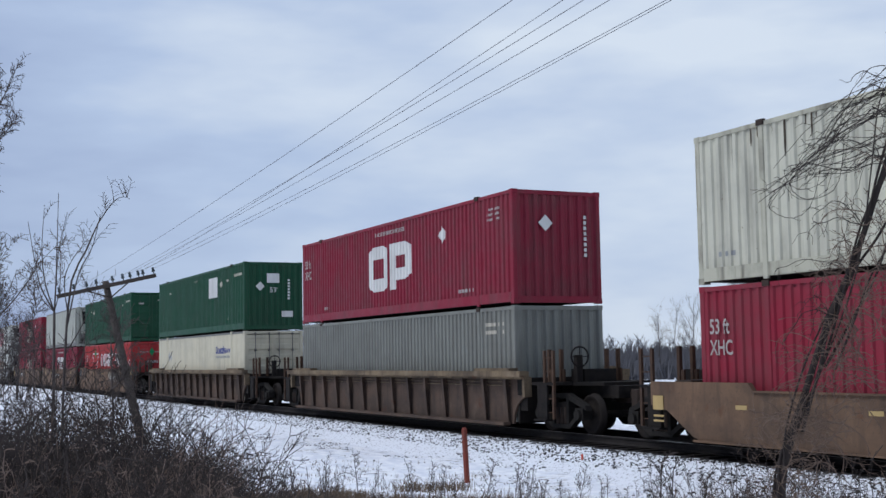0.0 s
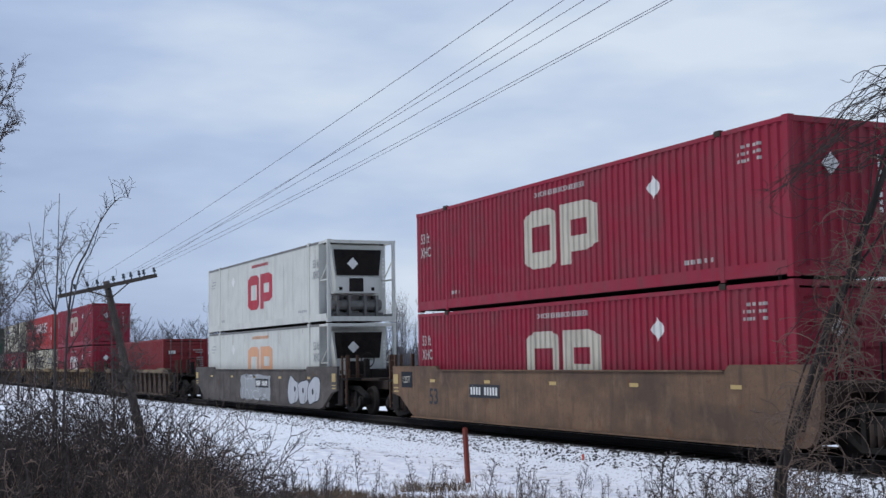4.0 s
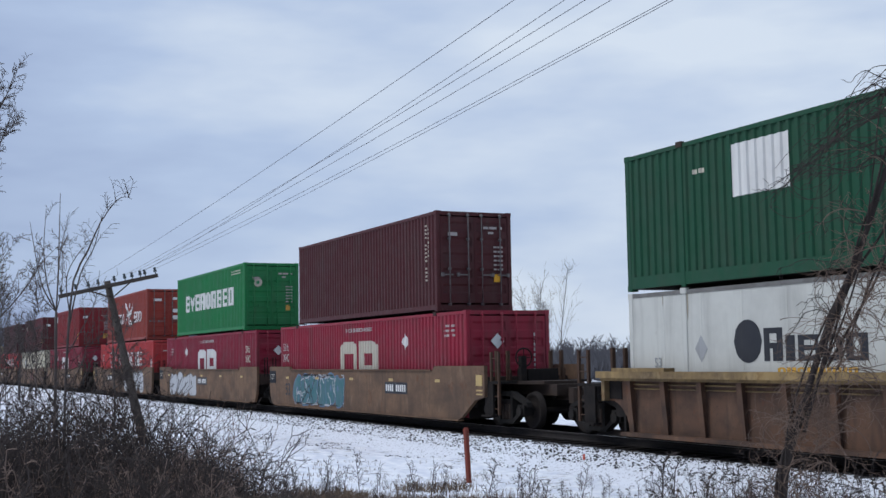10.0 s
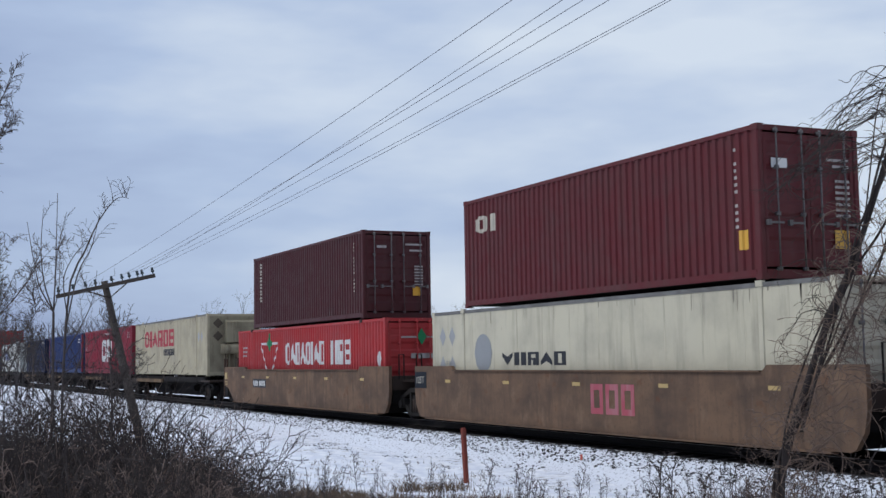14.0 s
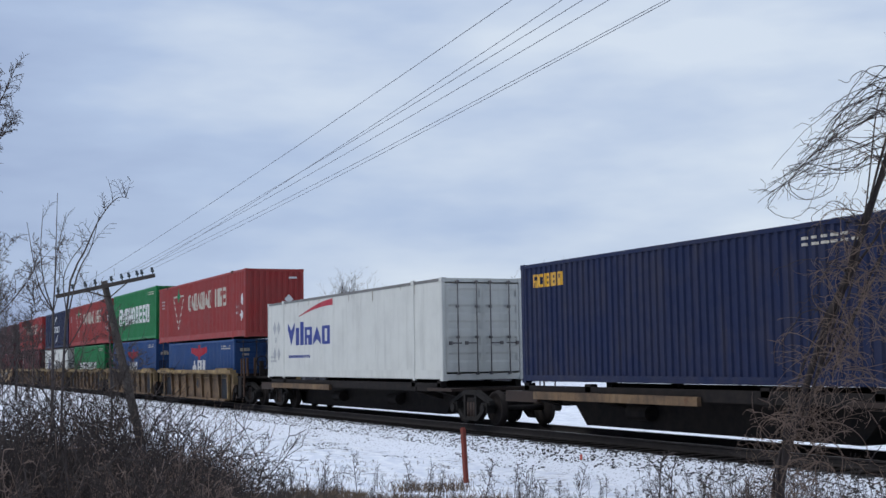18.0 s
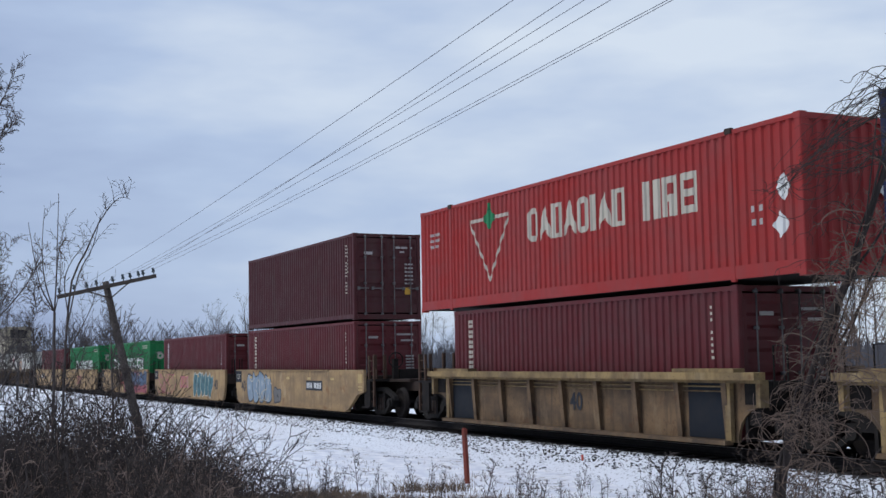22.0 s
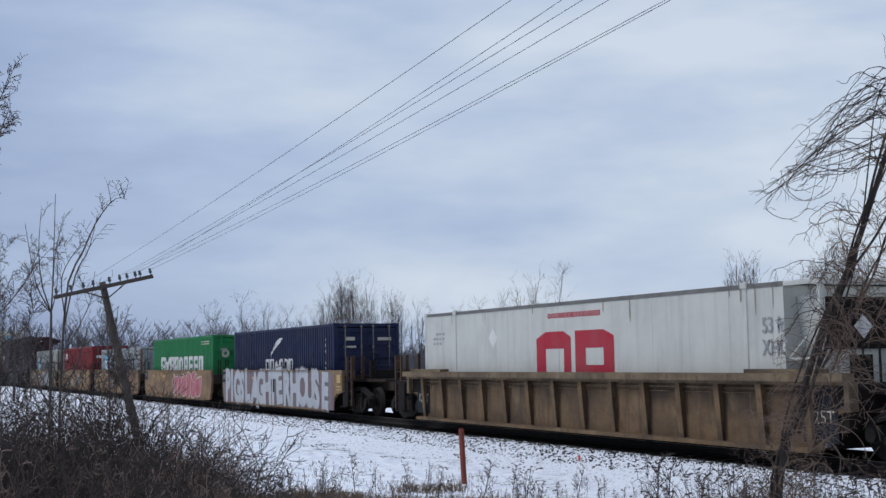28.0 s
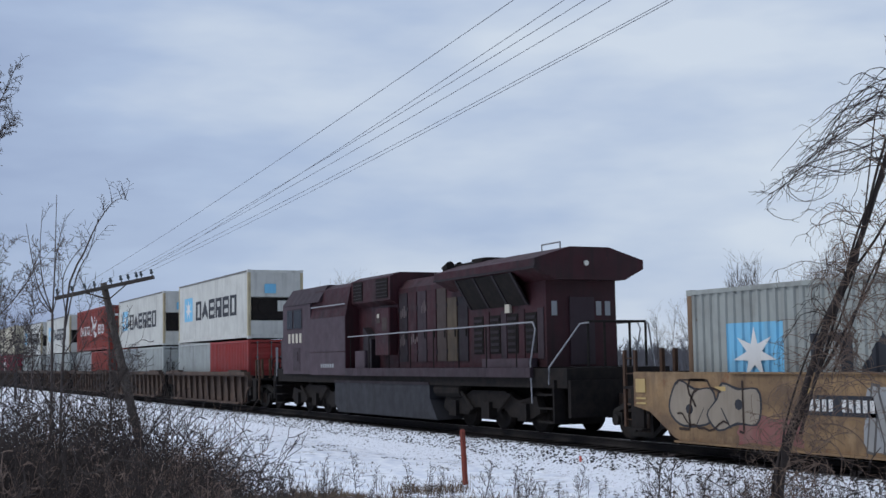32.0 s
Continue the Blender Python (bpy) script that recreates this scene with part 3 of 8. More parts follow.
    if min(color) > 0.2 and L > 15:
        runs(th, marks, L, H, len(MOVING) * 7 + 3, 20 if grime > 0.35 else 8, M_STAIN if rust > 0.4 else M_SCUFF)
    if logo:
        logo(th, marks, L, W, H)
    if m is not None:
        th.matrix_basis = m
    return th


def end_rect(g, L, rects):
    for y0, y1, z0, z1 in rects:
        g.box(L / 2 + 0.004, L / 2 + 0.012, y0, y1, z0, z1)


def end_mark(th, L, mat, rects=(), diamonds=(), name="end_marking"):
    g = Geo()
    end_rect(g, L, rects)
    for y, z, w, h in diamonds:
        g.prism([(y - w, z), (y, z - h), (y + w, z), (y, z + h)], "x", L / 2 + 0.004, L / 2 + 0.012)
    ob = put(name, g.mesh(name), mat, th)
    if len(rects) + len(diamonds) > 1:
        tagged(ob, kind="stuff")


def digits(text, size, mat, parent, m, bold=0.0, name="lettering"):
    key = ("text", text, size, bold)
    if key not in MESHES:
        cu = bpy.data.curves.new("lettering", "FONT")
        cu.body, cu.size, cu.offset, cu.resolution_u = text, size, bold, 3
        tmp = bpy.data.objects.new("lettering", cu)
        scene.collection.objects.link(tmp)
        MESHES[key] = bpy.data.meshes.new_from_object(tmp.evaluated_get(bpy.context.evaluated_depsgraph_get()))
        MESHES[key].materials.clear()
        bpy.data.objects.remove(tmp)
    return put(name, MESHES[key], mat, parent, m)


NEAR = Matrix.Rotation(radians(90), 4, "X")      # text plane that faces -y
ENDWISE = Matrix.Rotation(radians(90), 4, "Z") @ NEAR  # text plane that faces +x


# Markings of each livery; x and z in metres from the container's middle and base.
def runs(th, marks, L, H, seed, n, mat):
    """Thin tapered runs of rust and dirt that start under the top rail."""
    r = random.Random(seed)
    k = marks()
    for i in range(2 * n):
        x = r.choice((-6.1, 6.1, r.uniform(-L / 2 + 0.3, L / 2 - 0.3), r.uniform(-L / 2 + 0.3, L / 2 - 0.3))) + r.gauss(0, 0.05)
        x = max(-L / 2 + 0.25, min(L / 2 - 0.9, x))
        w, h = r.uniform(0.008, 0.03), r.uniform(0.12, 0.8) * r.uniform(0.3, 1.0)
        k.strip(x - w, x, H - 0.11 - h * 0.7, H - 0.1, H - 0.11 - h, H - 0.1)
        k.strip(x, x + w * 0.7, H - 0.11 - h, H - 0.1, H - 0.11 - h * 0.6, H - 0.1)
    for g in (k.g,):
        if g.v:
            tagged(put("dirt_run", g.mesh("dirt_run"), mat, th), kind="stuff")


def rails_logo(mat, right=True, code_mat=None, cx=0.0, big=True, caption=None):
    def draw(th, marks, L, W, H):
        k = marks()
        k.strip(cx - 1.66, cx - 1.22, 0.94, 2.04, 0.78, 2.2)
        k.strip(cx - 1.22, cx - 0.40, 0.78, 1.18)
        k.strip(cx - 1.22, cx - 0.40, 1.8, 2.2)
        k.strip(cx - 0.40, cx - 0.08, 0.78, 2.2, 0.92, 2.06)
        k.strip(cx + 0.1, cx + 0.55, 0.78, 2.2)
        k.strip(cx + 0.55, cx + 1.28, 1.8, 2.2)
        k.strip(cx + 0.55, cx + 1.28, 1.06, 1.42)
        k.strip(cx + 1.28, cx + 1.7, 1.06, 2.2, 1.2, 2.06)
        k.done("emblem", mat, th)
        k = marks()
        k.word(cx - 1.1, cx + 1.2, 2.51, 2.63, 16, 0.3, 5)
        k.done("caption", caption or (M_CODE if mat in (M_WMARK, M_WMARK2) else mat), th)
        k = marks()
        for x in ((3.9, -3.9)[not right],):
            k.diamond(x, 2.12, 0.24, 0.25)
        k.done("hazard_diamond", M_WMARK, th)
        k = marks()
        k.bars(6.6, 7.35, 2.2, 2.6, 3, 5, 8) if right else k.bars(-7.5, -6.7, 2.0, 2.4, 3, 4, 4)
        k.bars(4.9, 5.9, 0.42, 0.62, 1, 5, 7)
        k.bars(-5.8, -5.2, 0.42, 0.62, 1, 3, 3)
        k.done("code_marking", code_mat or M_CODE, th)
        for text, z in (("53 ft", 1.98), ("XHC", 1.58)):
            digits(text, 0.40, code_mat or (M_CODE if right else M_WMARK2), th, Matrix.Translation(((-7.78 if right else 6.55), -W / 2 - 0.004, z)) @ NEAR @ Matrix.Diagonal((0.8, 1, 1, 1)), 0.006)
        end_mark(th, L, M_WMARK, [(0.78, 0.86, 1.2 + i * 0.14, 1.29 + i * 0.14) for i in range(8)], [(-0.35, 2.05, 0.21, 0.21)])
    return draw


def tire_logo(mat, ends=True, doors=False):
    def draw(th, marks, L, W, H):
        k = marks()
        for (xa, za), (xb, zb) in (((-4.94, 2.3), (-3.8, 0.7)), ((-3.8, 0.7), (-2.7, 2.3))):
            w = 0.065
            n = 6
            for i in range(n):
                a, b = xa + (xb - xa) * i / n, xa + (xb - xa) * (i + 1) / n
                p, q = za + (zb - za) * i / n, za + (zb - za) * (i + 1) / n
                k.strip(a, b, p - w, p + w, q - w, q + w)
        k.strip(-4.94, -4.05, 2.25, 2.34)
        k.strip(-3.55, -2.7, 2.25, 2.34)
        k.done("triangle_emblem", mat, th)
        k = marks()
        k.strip(-4.1, -3.8, 2.25, 2.35, 2.0, 2.58)
        k.strip(-3.8, -3.5, 2.0, 2.58, 2.25, 2.35)
        k.strip(-3.85, -3.75, 2.5, 2.7)
        k.done("leaf_emblem", M_GMARK, th)
        k = marks()
        k.word(-1.75, 2.6, 1.46, 2.28, 8, 0.25, 11, 0.12, "oanaoian")
        k.word(3.2, 5.1, 1.46, 2.28, 4, 0.25, 12, 0.25, "lire")
        k.done("wordmark", mat, th)
        k = marks()
        k.diamond(7.55, 1.62, 0.22, 0.25)
        k.diamond(7.45, 0.95, 0.22, 0.25)
        k.done("hazard_diamond", M_WMARK, th)
        k = marks()
        k.bars(6.65, 7.05, 1.0, 1.5, 2, 2, 3)
        k.bars(-7.5, -6.7, 1.8, 2.3, 3, 2, 6)
        for i in range(20):
            k.strip(-7.6 + i * 0.8, -7.42 + i * 0.8, 0.07, 0.13)
            k.strip(-7.6 + i * 0.8, -7.42 + i * 0.8, H - 0.07, H - 0.02)
        k.done("code_marking", M_CODE, th)
        if ends:
            end_mark(th, L, M_WMARK, [(0.62, 0.98, 2.48, 2.56)], [(0.62, 1.6, 0.2, 0.2)])
        if doors:
            end_mark(th, L, M_CODE, [(-0.75, -0.22, 2.26, 2.31), (0.12, 0.65, 2.26, 2.31), (-0.42, 0.32, 1.62, 1.78)])
            end_mark(th, L, M_GMARK, [], [(-0.05, 2.3, 0.17, 0.26)], "leaf_emblem")
    return draw


def door_codes(th, L, H):
    """Small rows of numbers on the far door leaf, with a yellow plate low down."""
    end_mark(th, L, M_CODE, [(y, y + w, H - 0.50, H - 0.43) for y, w in ((0.30, 0.16), (0.49, 0.24), (0.84, 0.07))] + [(0.45, 0.62, H - 0.64, H - 0.58)] +
             [(y, y + w, H - 1.05 - i * 0.13, H - 1.0 - i * 0.13) for i in range(6) for y, w in ((0.62, 0.1), (0.75, 0.17))])
    end_mark(th, L, M_YMARK, [(0.62, 0.82, 0.85, 1.08)], [], "yellow_plate")
    end_mark(th, L, M_CODE, [(-0.85, -0.55, H - 0.72, H - 0.62)], [], "name_plate")


def column_logo(th, marks, L, W, H):
    """Plain sides but for a column of small marks near the doors."""
    k = marks()
    k.bars(L / 2 - 0.8, L / 2 - 0.7, 0.9, 2.6, 15, 1, 5)
    k.bars(L / 2 - 0.6, L / 2 - 0.52, 1.6, 2.5, 7, 1, 6)
    k.done("vertical_marking", M_WMARK2, th)
    door_codes(th, L, H)


def word_logo(x0, x1, z0, z1, n, mat, seed=3, weight=0.26, extra=None, bars=0.15, code_mat=M_WMARK2, masses=""):
    def draw(th, marks, L, W, H):
        k = marks()
        k.word(x0, x1, z0, z1, n, weight, seed, bars, masses)
        k.done("wordmark", mat, th)
        k = marks()
        k.bars(L / 2 - 2.1, L / 2 - 0.6, H - 0.42, H - 0.2, 2, 6, seed)
        k.done("code_marking", code_mat, th)
        if L < 15:
            door_codes(th, L, H)
        if extra:
            extra(th, marks, L, W, H)
    return draw


def round_mark(th, marks, L, W, H):
    """A pale round mark high on the near door leaf."""
    g = Geo()
    g.disc((L / 2 + 0.004, -0.62, H - 0.85), "x", 0.19, 0.008, 18)
    put("round_marking", g.mesh("round_marking"), M_WMARK2, th)
    g = Geo()
    g.disc((L / 2 + 0.014, -0.62, H - 0.85), "x", 0.075, 0.004, 12)
    put("round_marking", g.mesh("round_marking"), M_GMARK, th)


def figure_logo(th, marks, L, W, H):
    """Two thin words with a leaping emblem between them."""
    k = marks()
    k.word(-4.45, -0.55, 1.1, 1.72, 7, 0.15, 61, 0.0, "nanroro")
    k.word(2.4, 4.5, 1.1, 1.72, 3, 0.15, 62, 0.0, "eoo")
    k.done("wordmark", M_WMARK, th)
    k = marks()
    for q in ((-0.3, 0.1, 2.15, 2.42, 1.95, 2.3), (0.1, 0.75, 1.95, 2.3, 1.35, 1.75), (0.75, 1.45, 1.35, 1.75, 1.55, 1.9), (1.45, 1.95, 1.55, 1.9, 2.05, 2.2),
              (-0.2, 0.35, 1.0, 1.12, 1.5, 1.8), (0.75, 1.25, 1.1, 1.34, 0.88, 1.3), (1.25, 1.95, 0.88, 1.3, 1.0, 1.1), (0.85, 1.15, 2.02, 2.3)):
        k.strip(*q)
    k.done("leaping_emblem", M_WMARK, th)
    k = marks()
    k.bars(L / 2 - 0.95, L / 2 - 0.8, 0.9, 2.5, 12, 1, 5)
    k.done("code_marking", M_CODE, th)
    end_mark(th, L, M_WMARK, [(0.25, 0.5, 2.28, 2.42), (0.62, 0.98, 2.28, 2.42), (0.25, 0.55, 1.55, 1.75), (0.62, 0.98, 1.52, 1.75), (0.25, 0.55, 1.15, 1.38), (0.62, 0.98, 1.15, 1.38), (-0.85, -0.4, 2.2, 2.34)])


def vertical_logo(mat, x=-5.3, also=None):
    """A name painted letter above letter, as small plain frames."""
    def draw(th, marks, L, W, H):
        k = marks()
        for i in range(6):
            z = H - 0.28 - i * 0.27
            k.ring(x, x + 0.3, z - 0.2, z, 0.08)
        k.bars(L / 2 - 0.85, L / 2 - 0.74, 0.9, 2.6, 14, 1, 5)
        k.done("vertical_marking", mat, th)
        end_mark(th, L, M_CODE, [(-0.72, -0.38, H - 0.58, H - 0.5), (0.3, 0.9, H - 0.48, H - 0.42), (0.45, 0.9, H - 0.68, H - 0.62)] +
                 [(0.62, 0.92, H - 1.2 - i * 0.1, H - 1.15 - i * 0.1) for i in range(7)])
        end_mark(th, L, M_YMARK, [(0.55, 0.85, 0.75, 1.05)], [], "yellow_plate")
        if also:
            also(th, marks, L, W, H)
    return draw


def letter_box(mat=M_WMARK, n=3, x0=-5.43, x1=-4.45, z0=2.05, z1=2.5):
    def draw(th, marks, L, W, H):
        k = marks()
        k.word(x0, x1, z0, z1, n, 0.3, 9, 0.3)
        k.done("wordmark", mat, th)
        k = marks()
        k.bars(L / 2 - 0.75, L / 2 - 0.62, 1.0, 2.6, 12, 1, 5)
        k.done("code_marking", M_CODE, th)
        k = marks()
        k.strip(L / 2 - 0.66, L / 2 - 0.36, 0.58, 0.95)
        k.done("yellow_plate", M_YMARK, th)
        end_mark(th, L, M_WMARK, [(-0.92, -0.55, 2.08, 2.26)])
        end_mark(th, L, M_CODE, [(0.4, 0.95, 2.26, 2.31), (0.55, 0.95, 2.14, 2.19)] + [(0.6, 0.95, 1.2 + i * 0.11, 1.25 + i * 0.11) for i in range(7)])
        end_mark(th, L, M_YMARK, [(0.55, 0.9, 0.6, 0.95)], [], "yellow_plate")
    return draw


def square_logo(x0, x1, z0, z1, dia=None):
    def draw(th, marks, L, W, H):
        k = marks()
        k.strip(x0, x1, z0, z1)
        k.done("blank_panel", M_WMARK, th)
        k = marks()
        if dia is not None:
            k.diamond(dia, 2.15, 0.2, 0.22)
        k.bars(6.5, 7.7, 2.35, 2.6, 1, 5, 3)
        k.bars(5.3, 5.7, 2.2, 2.4, 1, 2, 3)
        k.bars(5.2, 5.7, 0.5, 0.7, 1, 2, 4)
        k.bars(-0.6, 0.6, 2.52, 2.62, 1, 10, 4)
        k.bars(-5.7, -5.3, 2.2, 2.4, 1, 2, 8)
        k.done("code_marking", M_WMARK2, th)
        if x0 < -4.9:
            door_codes(th, L, H)
            return
        end_mark(th, L, M_WMARK, [(-0.3, 0.25, 2.0, 2.4), (0.35, 0.85, 0.55, 0.8)] + [(0.62, 0.72, 1.3 + i * 0.13, 1.38 + i * 0.13) for i in range(7)], [(-0.6, 1.85, 0.2, 0.2)])
        if x0 > 0:
            digits("53'", 0.3, M_WMARK, th, Matrix.Translation((L / 2 + 0.016, -0.18, 1.6)) @ ENDWISE)
    return draw


def sea_logo(th, marks, L, W, H):
    """A pale blue square with a white star beside a dark wordmark."""
    k = marks()
    k.strip(-4.9, -3.3, 1.05, 2.2)
    k.done("square_emblem", M_LBMARK, th)
    k = marks()
    cx, cz = -4.1, 1.62
    for i in range(7):
        a = math.pi / 2 + 2 * math.pi * i / 7
        tip, b0, b1 = (cx + 0.62 * math.cos(a), cz + 0.5 * math.sin(a)), a + 0.45, a - 0.45
        k.g.poly([(cx, k.y - 0.008, cz), (cx + 0.22 * math.cos(b1), k.y - 0.008, cz + 0.2 * math.sin(b1)), (tip[0], k.y - 0.008, tip[1]), (cx + 0.22 * math.cos(b0), k.y - 0.008, cz + 0.2 * math.sin(b0))])
    k.done("star_emblem", M_WMARK, th)
    k = marks()
    k.word(-2.65, 4.5, 1.05, 1.95, 6, 0.24, 21, 0.0, "naeren")
    k.done("wordmark", M_KMARK, th)
    end_mark(th, L, M_LBMARK, [(-0.5, 0.0, 1.9, 2.3)])


def swoosh_logo(mat, x0, x1, z0, z1, n):
    def draw(th, marks, L, W, H):
        k = marks()
        k.word(x0, x1, z0, z1, n, 0.22, 31, 0.0, "onaoon")
        for s in (1, -1):
            cx = (x0 + x1) / 2 - s * 0.35
            base = z1 + 0.18 if s > 0 else z0 - 0.18
            pts = [(-0.75, -0.1, 0.0), (-0.4, 0.12, 0.22), (0.0, 0.28, 0.5), (0.45, 0.44, 0.62), (0.75, 0.6, 0.62)]
            if H - base > 0.7 and base > 0.8:
                for (xa, la, ha), (xb, lb, hb) in zip(pts, pts[1:]):
                    if s > 0:
                        k.strip(cx + xa, cx + xb, base + la, base + ha, base + lb, base + hb)
                    else:
                        k.strip(cx - xb, cx - xa, base - hb, base - lb, base - ha, base - la)
        k.done("wordmark", mat, th)
        k = marks()
        k.bars(L / 2 - 0.9, L / 2 - 0.75, 0.9, 2.5, 8, 1, 5)
        k.done("code_marking", M_WMARK2, th)
        end_mark(th, L, M_WMARK2, [(-0.8, -0.45, 2.3, 2.42), (-0.85, -0.4, 2.05, 2.12), (0.4, 0.9, 2.3, 2.4)])
    return draw


def plain_codes(mat=M_WMARK2):
    def draw(th, marks, L, W, H):
        k = marks()
        k.bars(L / 2 - 1.6, L / 2 - 0.5, 2.2, 2.6, 2, 5, 8)
        k.bars(-L / 2 + 0.6, -L / 2 + 1.2, 0.5, 0.7, 1, 3, 3)
        k.done("code_marking", mat, th)
    return draw


def trailer_logo(word_mat, x0, x1, z0, z1, n, arc=None, sub=None, emblem=None, dia=None, bars=0.1, masses=""):
    """Liveries of smooth-sided containers: a wordmark, an arc or emblem beside it, diamonds."""
    def draw(th, marks, L, W, H):
        k = marks()
        k.word(x0, x1, z0, z1, n, 0.27, n * 7, bars, masses)
        k.done("wordmark", word_mat, th)
        if arc:
            k = marks()
            mat, ax0, ax1, az, rise = arc
            n2 = 14
            for i in range(n2):
                fa, fb = i / n2, (i + 1) / n2
                ca, cb = az + rise * math.sin(fa * 1.75), az + rise * math.sin(fb * 1.75)
                k.strip(ax0 + (ax1 - ax0) * fa, ax0 + (ax1 - ax0) * fb, ca, ca + 0.03 + 0.2 * fa, cb, cb + 0.03 + 0.2 * fb)
            k.done("arc_emblem", mat, th)
        if sub:
            k = marks()
            k.word(*sub[1:], 0.3, 77)
            k.done("caption", sub[0], th)
        if emblem:
            k = marks()
            mat, ex, ez, er = emblem
            for i in range(12):
                a, b = -1 + i / 6, -1 + (i + 1) / 6
                ha, hb = math.sqrt(max(0, 1 - a * a)), math.sqrt(max(0, 1 - b * b))
                k.strip(ex + er * a, ex + er * b, ez - er * ha, ez + er * ha, ez - er * hb, ez + er * hb)
            k.done("round_emblem", mat, th)
        if dia:
            k = marks()
            for x, z in dia:
                k.diamond(x, z, 0.2, 0.27)
            k.done("hazard_diamond", M_DIAMOND, th)
        k = marks()
        k.bars(-L / 2 + 0.4, -L / 2 + 1.2, 0.6, 0.9, 2, 3, 3)
        k.done("code_marking", M_GREYMARK, th)
        if L > 15:
            digits("53", 0.27, M_GREYMARK, th, Matrix.Translation((-L / 2 + 0.9, -W / 2 - 0.004, 1.35)) @ NEAR)
    return draw


# ---- railway cars ----
def arch(x0, x1, z0, z1, n=6):
    """Points of a quarter round from (x0, z0) to (x1, z1)."""
    return [(x1 + (x0 - x1) * math.cos(a), z0 + (z1 - z0) * math.sin(a)) for a in [i * math.pi / 2 / n for i in range(n + 1)]]


def build_wheel(g):
    # a tread with a flange towards the track's middle, spun round y
    n = 24
    ring = [(0.05, 0.0), (0.16, 0.0), (0.2, 0.03), (0.36, 0.04), (0.4, 0.0), (0.455, 0.0), (0.46, 0.1), (0.49, 0.115), (0.485, 0.14), (0.2, 0.14), (0.05, 0.14)]
    base = len(g.v)
    for i in range(n):
        a = 2 * math.pi * i / n
        for r, y in ring:
            g.v.append((r * math.cos(a), y, r * math.sin(a)))
    k = len(ring)
    for i in range(n):
        for j in range(k):
            p, q = base + i * k + j, base + ((i + 1) % n) * k + j
            p2, q2 = base + i * k + (j + 1) % k, base + ((i + 1) % n) * k + (j + 1) % k
            g.f.append((p, p2, q2, q))


def build_sideframe(g, y):
    """A cast side frame of a two-axle truck, along x, at y."""
    g.prism([(-1.15, 0.56), (-0.7, 0.70), (-0.3, 0.82), (0.3, 0.82), (0.7, 0.70), (1.15, 0.56), (1.1, 0.68), (0.7, 0.82), (0.32, 0.95), (-0.32, 0.95), (-0.7, 0.82), (-1.1, 0.68)], "y", y - 0.08, y + 0.08)
    g.prism([(-0.75, 0.36), (-0.4, 0.13), (0.4, 0.13), (0.75, 0.36), (0.7, 0.46), (0.36, 0.23), (-0.36, 0.23), (-0.7, 0.46)], "y", y - 0.08, y + 0.08)
    for s in (-1, 1):
        g.box(s * 0.33 - 0.055, s * 0.33 + 0.055, y - 0.085, y + 0.085, 0.18, 0.9)
        g.box(s * 0.89 - 0.17, s * 0.89 + 0.17, y - 0.12, y + 0.12, 0.36, 0.62)
        g.disc((s * 0.89, y - 0.19, 0.46), "y", 0.12, 0.38, 12)


def build_springs(g, y):
    for x in (-0.18, 0.0, 0.18):
        g.tube([(x, y, 0.2), (x, y, 0.62)], 0.075, 8)


def truck(car, x):
    bol = put("truck", shared("truck_bolster", lambda g: [g.box(-0.22, 0.22, -1.05, 1.05, 0.42, 0.74), g.tube([(0, 0, 0.7), (0, 0, 0.86)], 0.34, 14)]), M_BLACK, car, shift(x, 0, 0))
    for s in (-1, 1):
        put("side_frame", shared(("side_frame", s), lambda g: build_sideframe(g, s * 1.0)), M_TRUCK, bol)
        put("spring", shared(("spring", s), lambda g: build_springs(g, s * 1.0), True), M_RUST, bol)
        put("axle", shared("axle", lambda g: g.tube([(0, -0.95, 0.46), (0, 0.95, 0.46)], 0.08, 10), True), M_BLACK, bol, shift(s * 0.89))
        for sy in (-1, 1):
            put("wheel", shared("wheel", build_wheel, True), M_WHEEL, bol, Matrix.Translation((s * 0.89, sy * 0.79, 0.46)) @ Matrix.Diagonal((1, -sy, 1, 1)))
    return bol


def coupler(car, x, s):
    put("coupler", shared("coupler", lambda g: [g.box(0, 0.75, -0.11, 0.11, 0.72, 0.98), g.bevelled(0.7, 1.05, -0.2, 0.2, 0.66, 1.04, 0.06)]), M_RUST, car,
        Matrix.Translation((x, 0, 0)) @ Matrix.Diagonal((s, 1, 1, 1)))
    put("air_hose", shared("air_hose", lambda g: g.tube([(0.1, 0.3, 0.75), (0.4, 0.32, 0.5), (0.7, 0.25, 0.36), (1.0, 0.05, 0.42)], 0.035, 6), True), M_BLACK, car,
        Matrix.Translation((x, 0, 0)) @ Matrix.Diagonal((s, 1, 1, 1)))


def ladder(car, x, y, z0, z1, mat, name="ladder"):
    def b(g):
        for s in (-0.2, 0.2):
            g.box(s - 0.038, s + 0.038, -0.03, 0.03, z0, z1)
        n = int((z1 - z0) / 0.32)
        for i in range(n):
            g.tube([(-0.2, 0, z0 + 0.15 + i * 0.32), (0.2, 0, z0 + 0.15 + i * 0.32)], 0.014, 5)
    put(name, shared(("ladder", z0, z1), b), mat, car, shift(x, y, 0))


